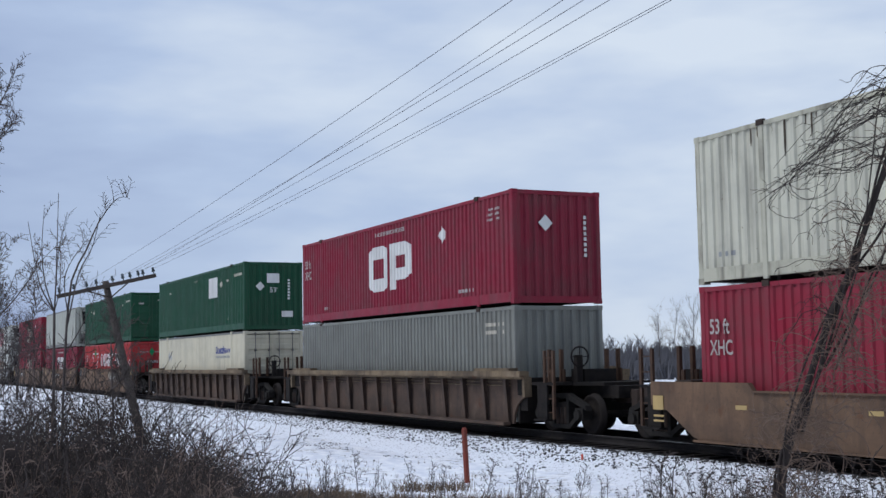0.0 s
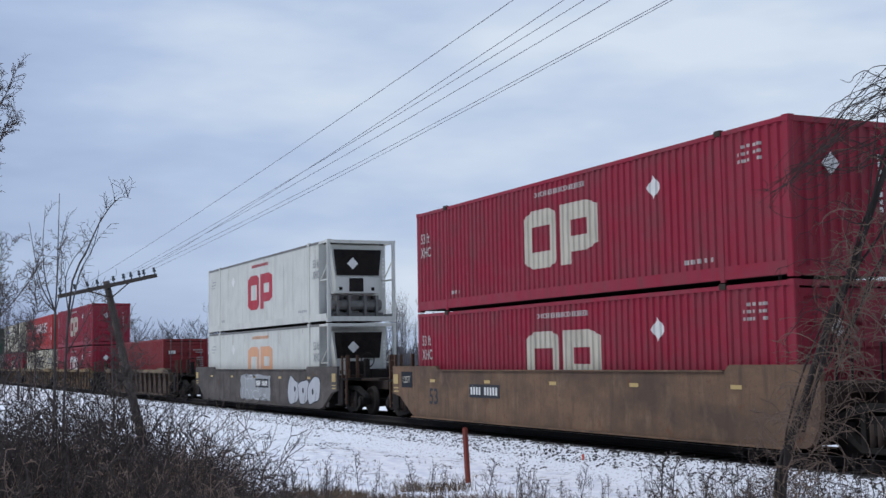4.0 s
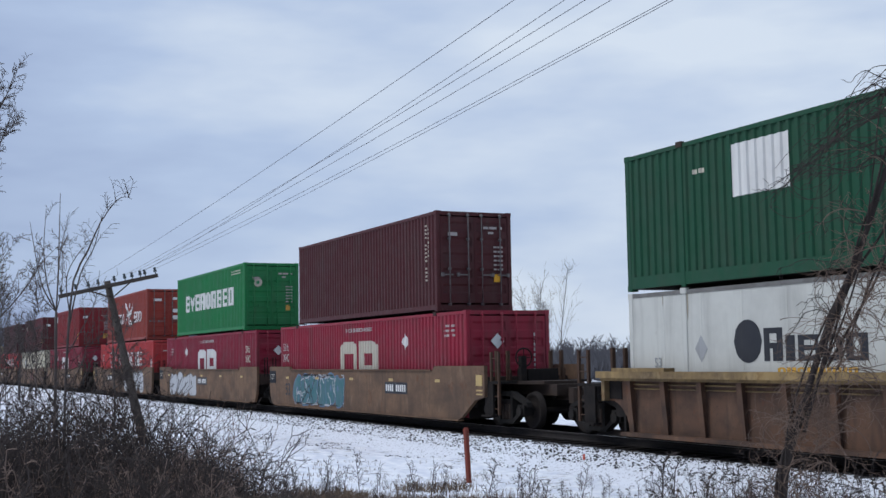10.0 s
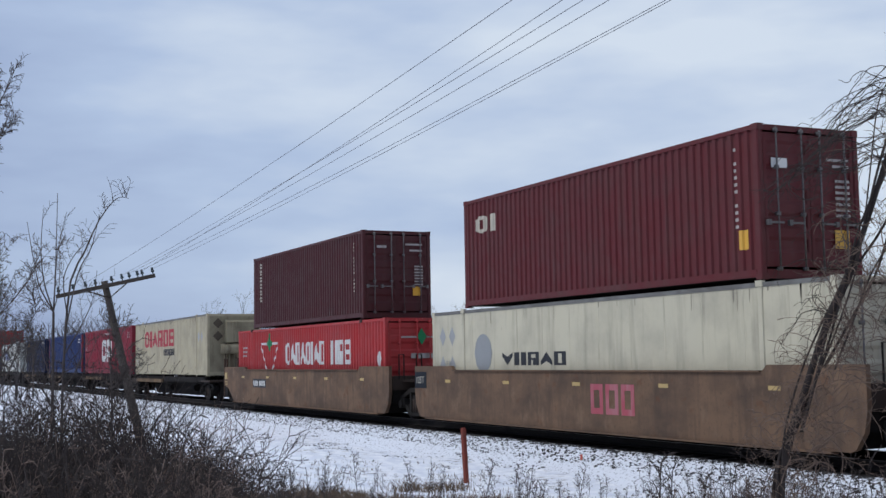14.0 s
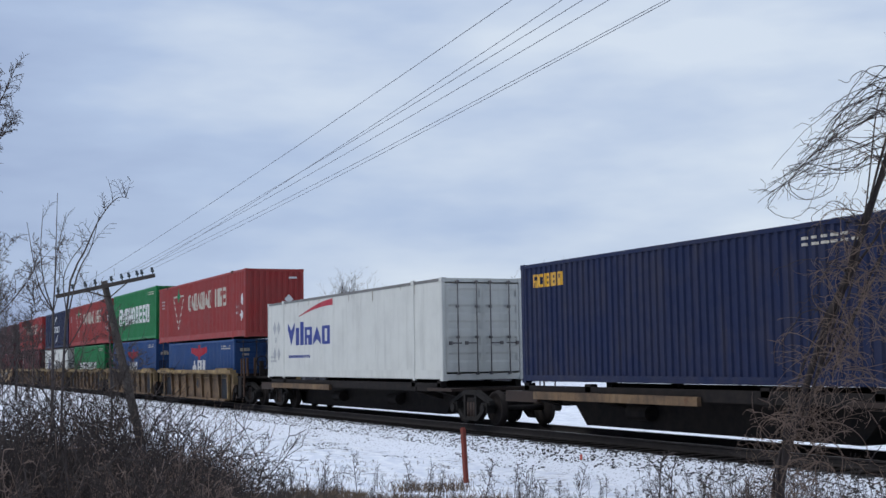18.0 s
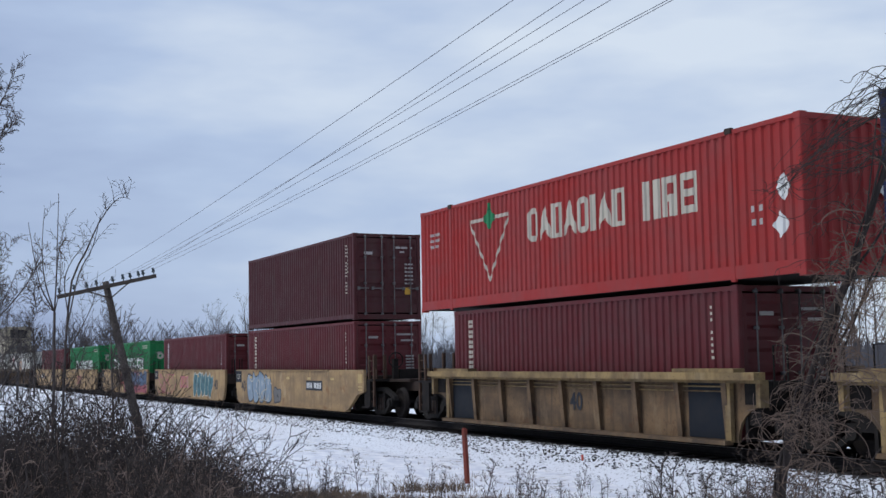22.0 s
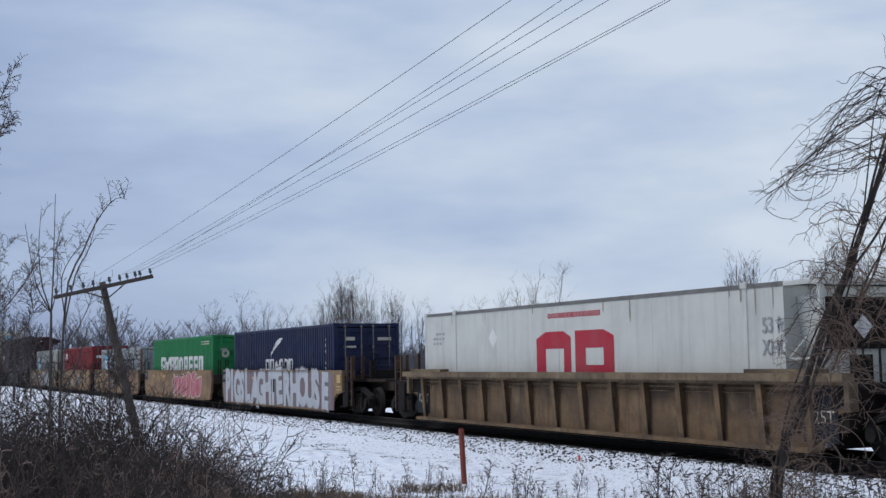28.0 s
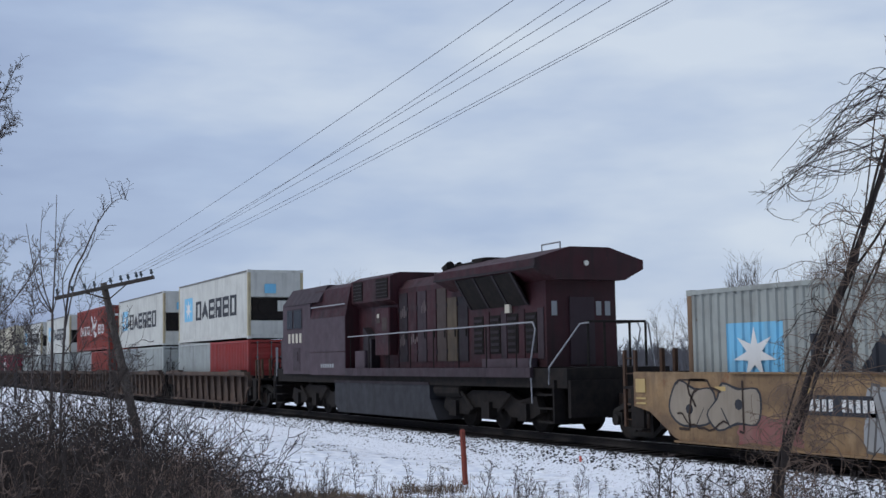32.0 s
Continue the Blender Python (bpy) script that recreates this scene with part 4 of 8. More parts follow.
def well_car(label, group, half, style, mat, trucks, couplers, chord=None, gap_r=0.9, gap_l=0.9, plate=None, reflect=True, top=1.47, raised=0.13):
    """One well unit. half: half the length of its side; trucks and couplers: x positions of each; style smooth, ribbed or panelled."""
    car = thing("well_car", label, "railcar", group)
    y = 1.46
    TOP = top
    chord = chord or mat
    for s in (-1, 1):
        if style == "smooth":
            rise = half - 2.55
            # long slanted cut at the coupled ends, steep at the shared trucks
            foot = {e: [(half - 0.9, 0.17), (half - 0.7, 0.23), (half + 0.1, 0.70), (half + 0.65, 0.80)] if e in couplers else [(half - 0.42, 0.17), (half - 0.28, 0.22), (half - 0.08, 0.5), (half, 0.86)] for e in (-1, 1)}
            ends = {e: half + 0.65 if e in couplers else half for e in (-1, 1)}
            out = foot[1] + [(ends[1], TOP + raised), (rise + 0.15, TOP + raised), (rise, TOP), (-rise, TOP), (-rise - 0.15, TOP + raised), (-ends[-1], TOP + raised)] + [(-x, z) for x, z in foot[-1][::-1]]
            side = put("side_sill", shared(("side_smooth", half, s, tuple(couplers), top, raised), lambda g: g.prism(out, "y", s * y - 0.05, s * y + 0.05)), mat, car)
            put("top_flange", shared(("flange", half, s, top), lambda g: g.box(-rise, rise, s * y - 0.10, s * y + 0.07, TOP, TOP + 0.03)), chord, side)
            put("bottom_flange", shared(("bflange", half, s), lambda g: g.box(-half + 0.8, half - 0.8, s * y - 0.12, s * y + 0.065, 0.13, 0.17)), mat, side)
            if reflect:
                for i in range(5):
                    x = -half + 2.2 + i * (2 * half - 4.4) / 4
                    if s < 0:
                        put("reflector", shared("reflector", lambda g: g.box(-0.16, 0.16, -0.006, 0.0, 1.15, 1.23)), M_REFLECT, side, shift(x, -y - 0.052, TOP - 1.47))
            for e in couplers:
                if s < 0:
                    put("step_panel", shared("step_panel", lambda g: [g.box(-0.17, 0.17, -0.02, 0.0, 1.08, 1.36), g.box(-0.17, 0.17, -0.012, 0.0, 0.84, 0.88), g.box(-0.17, 0.17, -0.012, 0.0, 0.94, 0.98)]), M_REFLECT, side, shift(e * (half + 0.38), -y - 0.052, TOP - 1.47))
        else:
            yb = y - 0.13
            out = [(-half + 0.8, 0.17)] + [(half - 0.8, 0.17)] + arch(half - 0.8, half - 0.05, 0.17, 0.85)[1:] + [(half, 0.86), (half, TOP - 0.14), (-half, TOP - 0.14), (-half, 0.86)] + [(-x, z) for x, z in arch(half - 0.8, half - 0.05, 0.17, 0.85)[::-1]][:-1]
            side = put("side_sill", shared(("side_ribbed", half, s), lambda g: g.prism(out, "y", s * yb - 0.03, s * yb + 0.03)), mat, car)
            put("top_chord", shared(("chord", half, s), lambda g: [g.box(-half - 0.05, half + 0.05, s * y - 0.19, s * y + 0.07, TOP - 0.14, TOP), g.box(-half - 0.05, half + 0.05, s * y + 0.035 * s - 0.03, s * y + 0.035 * s + 0.03, TOP - 0.2, TOP - 0.14)]), chord, side)
            put("bottom_chord", shared(("bchord", half, s), lambda g: g.box(-half + 0.85, half - 0.85, s * y - 0.17, s * y + 0.02, 0.13, 0.21)), mat, side)
            if s < 0:
                for z in (TOP - 0.27, TOP - 0.36):
                    put("air_pipe", shared(("air_pipe", half, z), lambda g: g.tube([(-half + 0.9, -yb - 0.05, z), (half - 0.9, -yb - 0.05, z)], 0.016, 6, False)), chord, side)
            n = 14 if style == "ribbed" else 9
            if half < 8 and style == "ribbed":
                n = 12
            for i in range(n):
                x = -half + 1.0 + i * (2 * half - 2.0) / (n - 1)
                zb = 0.19 if abs(x) < half - 0.75 else 0.6
                put("rib", shared(("rib", s, zb), lambda g: g.prism([(s * (yb + 0.02), zb), (s * (y - 0.03), zb + 0.02), (s * (y + 0.05), TOP - 0.2), (s * (yb + 0.02), TOP - 0.14)][::s], "x", -0.035, 0.035) or g.prism([(s * (y - 0.03), zb + 0.02), (s * (y - 0.02), zb + 0.02), (s * (y + 0.062), TOP - 0.2), (s * (y + 0.05), TOP - 0.2)][::s], "x", -0.075, 0.075)), mat, side, shift(x))
            for sx in (-1, 1):
                put("end_rib", shared(("end_rib", s), lambda g: g.box(-0.06, 0.06, s * (y - 0.05) - 0.1, s * (y - 0.05) + 0.1, 0.84, TOP - 0.14)), chord, side, shift(sx * (half - 0.02)))
                put("cover_plate", shared(("cover_plate", s), lambda g: g.box(-0.95, 0.95, s * y - 0.16, s * y + 0.1, TOP, TOP + 0.07)), chord, side, shift(sx * (half - 1.5)))
            if style == "panelled" and s < 0:
                for sx in (-1, 1):
                    put("corner_rib", shared("corner_rib", lambda g: g.box(-0.08, 0.08, -0.03, 0.06, 0.18, TOP - 0.2)), chord, side, shift(sx * (half - 0.92), -y))
                    put("dark_panel", shared("dark_panel", lambda g: g.box(-0.62, 0.62, -0.012, 0.0, 0.22, TOP - 0.2)), M_DARKPANEL, side, shift(sx * (half - 1.65), -y - 0.0 + 0.1, 0))
    # floor of the well, cross members and the ends over the trucks
    put("well_floor", shared(("well_floor", half), lambda g: [g.box(-half + 1.3, half - 1.3, -1.25, -1.02, 0.14, 0.2), g.box(-half + 1.3, half - 1.3, 1.02, 1.25, 0.14, 0.2)] +
        [g.box(x - 0.12, x + 0.12, -1.35, 1.35, 0.13, 0.195) for x in [(-half + 1.6) + i * (2 * half - 3.2) / 5 for i in range(6)]]), M_BLACK, car)
    for sx in (-1, 1):
        put("end_bulkhead", shared(("end_bulkhead", half, sx), lambda g: [g.box(sx * (half - 0.58) - 0.04, sx * (half - 0.58) + 0.04, -1.33, 1.33, 0.2, 1.18), g.box(sx * (half - 0.4) - 0.2, sx * (half - 0.4) + 0.2, -1.3, 1.3, 0.5, 0.9)]), M_BLACK, car)
    for sx, reach in ((-1, gap_l), (1, gap_r)):
        def endplat(g):
            x0, x1 = half - 0.55, half + reach - 0.12
            g.box(x0, half - 0.02, -1.38, 1.38, 0.88, 1.30)
            g.box(half - 0.02, x1, -0.42, 0.42, 0.84, 1.12)
            g.prism([(half - 0.3, -1.35), (x1 - 0.4, -0.55), (x1 - 0.4, 0.55), (half - 0.3, 1.35)], "z", 1.12, 1.2)
        put("end_platform", shared(("end_platform", half, reach), endplat), M_BLACK if style != "smooth" else M_RUST, car, Matrix.Diagonal((sx, -sx, 1, 1)) if sx < 0 else None)
        for sy in (-1, 1):
            if reach < 1.2:
                put("grab_iron", shared(("grab_iron", sy), lambda g: g.tube([(-0.25, sy * 1.2, 1.2), (-0.25, sy * 1.2, 1.95), (0.12, sy * 1.2, 1.95), (0.12, sy * 1.2, 1.2)], 0.022, 6)), M_BLACK, car, shift(sx * (half + 0.32)))
            else:
                put("guide_post", shared(("guide_post", sy), lambda g: [g.bevelled(-0.05, 0.05, sy * 0.98 - 0.045, sy * 0.98 + 0.045, 1.15, 1.98, 0.012), g.box(-0.05, 0.16, sy * 0.98 - 0.02, sy * 0.98 + 0.02, 1.18, 1.5)]), M_POSTRUST, car, shift(sx * (half + 0.36)))
                put("guide_post", shared(("guide_post", sy), lambda g: None), M_POSTRUST, car, shift(sx * (half + 0.36), -sy * 0.33))
    for sx in couplers:
        coupler(car, sx * (half + 1.9), sx)
        ladder(car, sx * (half + 0.98), -1.36, 0.35, 1.95, M_POSTRUST)
        if sx > 0:
            put("brake_wheel", shared("brake_wheel", lambda g: [g.tube([(0.0, 0.24 * math.cos(a), 1.8 + 0.24 * math.sin(a)) for a in [i * math.pi / 6 for i in range(13)]], 0.022, 6, False), g.tube([(0, -0.23, 1.8), (0, 0.23, 1.8)], 0.012, 5), g.tube([(0, 0, 1.57), (0, 0, 2.03)], 0.012, 5), g.box(-0.16, 0.0, -0.08, 0.08, 1.2, 1.84)]), M_BLACK, car, shift(sx * (half + 1.05), -0.55, 0))
        put("step_platform", shared("step_platform", lambda g: [g.box(-0.5, 0.5, -1.4, 1.4, 1.14, 1.2), g.box(-0.2, 0.25, -1.42, -1.36, 0.3, 1.14), g.box(-0.25, 0.3, -1.5, -1.3, 0.3, 0.34), g.box(-0.3, 0.3, -0.4, 0.5, 1.2, 1.5)]), M_BLACK, car, shift(sx * (half + 0.7)))
    for x in trucks:
        truck(car, x)
    if plate is not None:
        g = Geo()
        g.box(plate - 0.85, plate + 0.85, -y - 0.058, -y - 0.052, 0.78, 1.12)
        put("number_plate", g.mesh("number_plate"), M_KMARK, car, label="black panel with pale bars")
        g = Geo()
        for i in range(10):
            if i != 4:
                g.box(plate - 0.76 + i * 0.155, plate - 0.665 + i * 0.155, -y - 0.062, -y - 0.058, 0.85, 1.05)
        tagged(put("number_marking", g.mesh("number_marking"), M_WMARK, car), kind="stuff")
    return car


def spine_car(label, group, trucks, couplers, half, L):
    """A spine car unit: one central beam with short arms that carry the container's corners."""
    car = thing("spine_car", label, "railcar", group)
    put("centre_sill", shared(("centre_sill", half), lambda g: g.prism([(-half, 0.66), (-half + 1.7, 0.66), (-half + 2.2, 0.18), (half - 2.2, 0.18), (half - 1.7, 0.66), (half, 0.66), (half, 1.0), (-half, 1.0)], "y", -0.42, 0.42)), M_BLACK, car)
    for x in (-L / 2 + 0.3, -6.0 if L > 15 else -3, 6.0 if L > 15 else 3, L / 2 - 0.3):
        put("cross_arm", shared("cross_arm", lambda g: [g.prism([(-1.3, 0.88), (-0.33, 0.6), (0.33, 0.6), (1.3, 0.88), (1.3, 1.0), (-1.3, 1.0)], "x", -0.22, 0.22), g.box(-0.12, 0.12, -1.28, -1.1, 1.0, 1.18), g.box(-0.12, 0.12, 1.1, 1.28, 1.0, 1.18)]), M_BLACK, car, shift(x))
    for s in (-1, 1):
        put("side_beam", shared(("side_beam", s), lambda g: g.box(-3.2, 3.2, s * 1.36 - 0.05, s * 1.36 + 0.05, 0.80, 0.98)), M_WELLTAN if s < 0 else M_RUST, car, shift(-half + 4.6))
        put("end_deck", shared(("end_deck", s), lambda g: [g.box(-0.8, 0.8, -1.35, 1.35, 0.9, 0.98), g.box(-0.8, 0.8, s * 1.3 - 0.06, s * 1.3 + 0.06, 0.72, 0.9)]), M_RUST, car, shift(s * (half - 0.7)))
        put("side_string", shared(("side_string", L, s), lambda g: [g.box(-L / 2 + 0.2, L / 2 - 0.2, s * 1.24 - 0.04, s * 1.24 + 0.04, 0.88, 1.12)]), M_BLACK, car)
        put("brake_cylinder", shared("brake_cylinder", lambda g: g.tube([(-0.4, -0.6, 0.55), (0.35, -0.6, 0.55)], 0.17, 10)), M_BLACK, car, shift(s * 2.5 + 0.6))
    for x in trucks:
        truck(car, x)
    for s in couplers:
        coupler(car, s * (half + 0.1), s)
    return car


# ---- the train: one entry a unit: name, middle along the train, half side, set, style, upper and lower loads ----
def ride(ob, x, z=0.0):
    ob.matrix_basis = shift(x, TRACK_Y, z)
    MOVING.append((ob, x, z))
    return ob


WELL_Z = 0.21
STACK_GAP = 0.045   # the twist locks between two boxes


def load(x, z, *args, **kw):
    return ride(container(*args, **kw), x, z)


def stack(x, lower, upper=None, z=WELL_Z):
    h = lower.get("H", H9)
    ride(container(**lower), x, z)
    if upper:
        ride(container(**upper), x, z + h + STACK_GAP)


def box53(color, label, logo=None, end="wall", style="ribbed", **kw):
    return dict(name="container", label=label, category="container", group="long containers", color=color, L=16.15, style=style, end=end, logo=logo, **kw)


def box40(color, label, logo=None, end="door", **kw):
    return dict(name="container", label=label, category="container", group="forty-foot containers", color=color, L=12.19, end=end, logo=logo, **kw)


CP = lambda color=CPRED, end="wall", mat=M_WMARK, label="": box53(color, label or "red corrugated steel container with white block emblem", rails_logo(mat), end)
CPW = lambda label="crimson corrugated container with white emblem and diamonds": box53(CRIMSON, label, rails_logo(M_WMARK, False), "door")
TIREBOX = lambda color=TIRE, end="wall": box53(color, "bright red corrugated container with white triangle emblem" if color == TIRE else "faded red corrugated container with white triangle emblem", tire_logo(M_WMARK if color == TIRE else M_WMARK2, True, end == "door"), end, grime=0.3)
EVERBOX = lambda z0=1.05, z1=2.0, end="door", x0=None, x1=4.5: box40(EVER, "bright green corrugated container with white wordmark blocks", word_logo(x0 or (-4.4 if z0 > 1 else -4.3), x1, z0, z1, 9, M_WMARK, 41, 0.33, round_mark, masses="everoreen"), end, grime=0.2, rust=0.08)
BROWNBOX = lambda color=BROWN, label="dark brown corrugated container with steel door bars", logo=None: box40(color, label, logo or vertical_logo(M_WMARK2), "door", grime=0.35)

UNITS = [
    # label of the set's style, positions of the units, half side, style, material, chord
    ("smooth", [-11.66], 8.85, M_WELL, None),
    ("ribbed", [-35.32], 8.85, M_WELLRUST, M_CHORD),
    ("ribbed", [-59.06], 8.85, M_WELLRUST, M_CHORD),
    ("smooth", [-82.78, -102.44, -121.82], 8.85, M_WELL, None),
    ("smooth", [-145.64], 8.85, M_WELLGREY, None),
    ("ribbed", [-169.56], 8.85, M_WELLRUST, M_CHORD),
    ("ribbed", [-193.06, -212.61, -232.44], 8.85, M_WELLTAN, M_CHORDY),
    ("ribbed", [-256.06], 8.85, M_WELLRED, M_CHORDY),
    ("smooth", [-280.02, -299.46, -319.05], 8.85, M_WELL, None),
    ("smooth", [-342.89, -362.62, -382.25], 8.85, M_WELL, None),
    ("spine", [-403.62, -420.9, -438.59, -456.03, -474.63], 8.5, None, None),
    ("panelled", [-493.9, -509.28, -524.6, -539.94, -555.88], 6.95, M_WELLTAN, M_CHORDY),
    ("yellow", [-575.65, -591.35, -607.13, -622.99, -638.71], 6.95, M_WELLYEL, None),
    ("ribbed", [-660.16, -680.39, -700.14], 8.85, M_WELLTAN, M_CHORD),
    ("yellow", [-721.95, -737.72, -753.34, -769.01, -784.6], 6.95, M_WELLYELD, None),
    ("ribbed", [-827.03, -842.69, -858.4, -874.1, -889.8], 6.95, M_WELLRUST, M_WELLRUST),
    ("ribbed", [-911.0], 8.85, M_WELLRUST, M_WELLRUST),
]
LABELS = {"smooth": "brown smooth-sided well car with worn dusty paint", "ribbed": "rusty brown well car with upright side ribs",
          "spine": "black spine car with narrow central beam", "panelled": "tan ribbed well car with dark blue end panels",
          "yellow": "ochre yellow well car covered in spray paint"}
PLATES = {-83: 3.5, -102: 0.1, -122: -3.5, -280: 3.7, -299: 0.1, -319: -3.5, -343: 3.2, -382: -4.4, -576: 2.9, -639: -3.0, -785: -1.6, -146: 1.0, -753: 3.0}
CAR_AT = {}
for style, mids, half, mat, chord in UNITS:
    n = len(mids)
    for i, x in enumerate(mids):
        gap_r = (mids[i - 1] - x) / 2 - half if i > 0 else 2.6
        gap_l = (x - mids[i + 1]) / 2 - half if i < n - 1 else 2.6
        trucks = []
        if i == 0:
            trucks.append(half + 0.98)
        trucks.append(-(half + 0.98) if i == n - 1 else -(x - mids[i + 1]) / 2)
        cps = ([1] if i == 0 else []) + ([-1] if i == n - 1 else [])
        if style == "spine":
            L0 = 12.19 if i == 3 else 16.15
            lens = [16.15, 16.15, 16.15, 12.19, 16.15]
            hs = L0 / 2 + 0.55
            tr = ([hs - 1.3] if i == 0 else []) + [-(x - mids[i + 1]) / 2 if i < n - 1 else -(hs - 1.3)]
            car = spine_car(LABELS[style], "spine cars", tr, cps, hs, L0)
        else:
            car = well_car(LABELS[style], "well cars", half, {"yellow": "smooth"}.get(style, style), mat, trucks, cps, chord,
                           gap_r, gap_l, plate=PLATES.get(round(x)), top=1.1 if round(x) == -12 else 1.47, raised=0.03 if style == "yellow" else 0.17 if round(x) == -12 else 0.13)
        ride(car, x)
        CAR_AT[round(x)] = car

REEFER = lambda color, label, logo: box53(color, label, logo, "genset", "smooth", grime=0.25)
CPR = lambda lab="white refrigerated container with cooling unit in its end frame": REEFER(WHITE, lab, rails_logo(M_RMARK, False, M_GREYMARK))
quik = lambda x0, x1, z0, z1: trailer_logo(M_BMARK, x0, x1, z0, z1, 8, None, (M_GREYMARK, x0, x1 - 0.1, z0 - 0.2, z0 - 0.1, 14), None, [(-5.7, 1.9), (-5.3, 1.9)], 0.1, "Ooinlrav")

stack(-11.66, CP(CPRED), box53((0.55, 0.53, 0.42), "dirty off-white corrugated container with rust streaks", plain_codes(M_GREYMARK), "wall", grime=0.42, rust=0.6, rails=paint((0.46, 0.44, 0.34), (0.035, 0.026, 0.020), 1.0, 0.6, 0.9, "_rusted_rail")))
stack(-35.32, box53(GREY, "grey corrugated steel container with worn paint", plain_codes(), "wall", grime=0.4), CP(CRIMSON))
stack(-59.06, box53(CREAM, "cream smooth-sided container with dark blue wordmark blocks", quik(3.5, 5.9, 1.98, 2.3), "door", "smooth", grime=0.3),
      box53(GREEN, "dark green corrugated container with white square panel", square_logo(2.25, 3.75, 1.6, 2.52, 4.36), "wall", grime=0.25))
stack(-82.78, TIREBOX(TIRE, "door"), box53(GREEN, "dark green corrugated container with closed end doors", square_logo(-5.0, -4.98, 2, 2.02, -4.6), "door", grime=0.25))
stack(-102.44, CPW(), REEFER((0.37, 0.375, 0.32), "pale grey refrigerated container with black cooling unit", plain_codes(M_GREYMARK)))
stack(-121.82, CP(CPRED, "door", M_WMARK2), CP(CPRED, "wall", M_WMARK2))
stack(-145.64, REEFER(WHITE, "white refrigerated container with faded orange emblem", rails_logo(M_ORANGE, False, M_GREYMARK)), CPR())
stack(-169.56, box40(CAIRED, "red corrugated container with white lettered block", letter_box(), "door"))
stack(-193.06, CP(CPRED), CP(CPRED, "door", M_WMARK2))
stack(-212.61, box53(CREAM, "cream corrugated container with large dark blue wordmark blocks", trailer_logo(M_KMARK, -3.25, 3.3, 1.4, 2.33, 5, None, (M_GREYMARK, 5.7, 7.8, 1.7, 2.2, 6), None, [(-7.4, 1.7), (-7.0, 1.7)], 0.0, "vanne"), "door", grime=0.4), TIREBOX())
stack(-232.44, CP(CPRED, "door", M_WMARK2), REEFER((0.43, 0.395, 0.29), "pale cream refrigerated container with blue wordmark blocks and red arc", trailer_logo(M_BMARK, -5.58, -3.2, 2.05, 2.48, 8, (M_RMARK, -4.6, -3.2, 2.5, 0.2), (M_GREYMARK, -5.7, -3.5, 1.9, 2.0, 14), None, [(3.1, 1.9), (3.55, 1.9), (-1.2, 0.6), (-0.8, 0.6)], 0.1, "Ooinlrav")))
stack(-256.06, box53(WHITE, "white smooth-sided container with black and gold emblem", trailer_logo(M_KMARK, -3.75, -1.1, 1.45, 2.05, 5, None, (M_YMARK, -3.4, -1.4, 1.2, 1.34, 10), (M_KMARK, -4.2, 1.82, 0.4), [(-5.6, 1.7)], 0.1, "Rieon"), "door", "smooth", grime=0.3),
      box53(GREEN, "dark green corrugated container with large white square panel", square_logo(-4.5, -2.88, 1.6, 2.6, None), "wall", grime=0.25))
stack(-280.02, CP(CPRED, "door", M_WMARK2), BROWNBOX(BROWN, "dark brown corrugated container with plain sides", column_logo))
stack(-299.46, CPW(), EVERBOX(1.15, 1.95))
stack(-319.05, TIREBOX(TIRE, "door"), box40(HSUD, "rust-red corrugated container with thin white wordmark and figure", figure_logo, "door", grime=0.35))
stack(-342.89, CPW(), box40(CAIRED, "red corrugated container with small white block lettering", letter_box(), "door"))
stack(-362.62, box53(CREAM, "cream smooth-sided container with grey oval emblem", trailer_logo(M_KMARK, -3.9, -0.7, 1.4, 1.72, 6, None, None, (M_GREYMARK, -4.95, 1.72, 0.5), [(-7.4, 2.2), (-6.8, 2.2), (-7.4, 1.4), (-6.8, 1.4)], 0.1, "vilran"), "door", "smooth", grime=0.4),
      BROWNBOX(MAROON, "maroon corrugated container with small yellow and white badge", letter_box(M_WMARK2, 2, -5.4, -4.2, 1.95, 2.4)))
stack(-382.25, TIREBOX(TIRE, "door"), BROWNBOX())
SPINE_Z = 1.18
load(-403.62, SPINE_Z, **box53((0.40, 0.345, 0.225), "cream smooth-sided heated container with red wordmark blocks", trailer_logo(M_RMARK, -5.5, 1.6, 1.5, 2.38, 6, None, (M_KMARK, -0.9, 1.6, 1.02, 1.36, 9), None, [(6.5, 1.85), (7.05, 1.85)], 0.0, "olarne"), "heater", "smooth", grime=0.5, rust=0.5))
load(-420.9, SPINE_Z, **CP(CPRED))
load(-438.59, SPINE_Z, **box53(BLUE, "deep blue corrugated container with red end posts", plain_codes(M_WMARK), "wall", post=paint(CPRED)))
load(-456.03, SPINE_Z, **box40(NAVY, "navy blue corrugated container with small yellow wordmark blocks", word_logo(-5.5, -4.1, 2.3, 2.62, 5, M_YMARK, 71), "door", grime=0.3))
load(-474.63, SPINE_Z, **box53(WHITE, "white smooth-sided container with blue wordmark and red arc", trailer_logo(M_BMARK, -5.57, -0.88, 1.2, 2.05, 6, (M_RMARK, -4.25, -0.7, 2.25, 0.28), (M_BMARK, -5.5, -3.05, 0.74, 0.84, 18), None, [(-7.2, 1.9), (-6.7, 1.9), (-7.2, 0.9), (-6.7, 0.9)], 0.1, "Vilran"), "door", "smooth", grime=0.2))


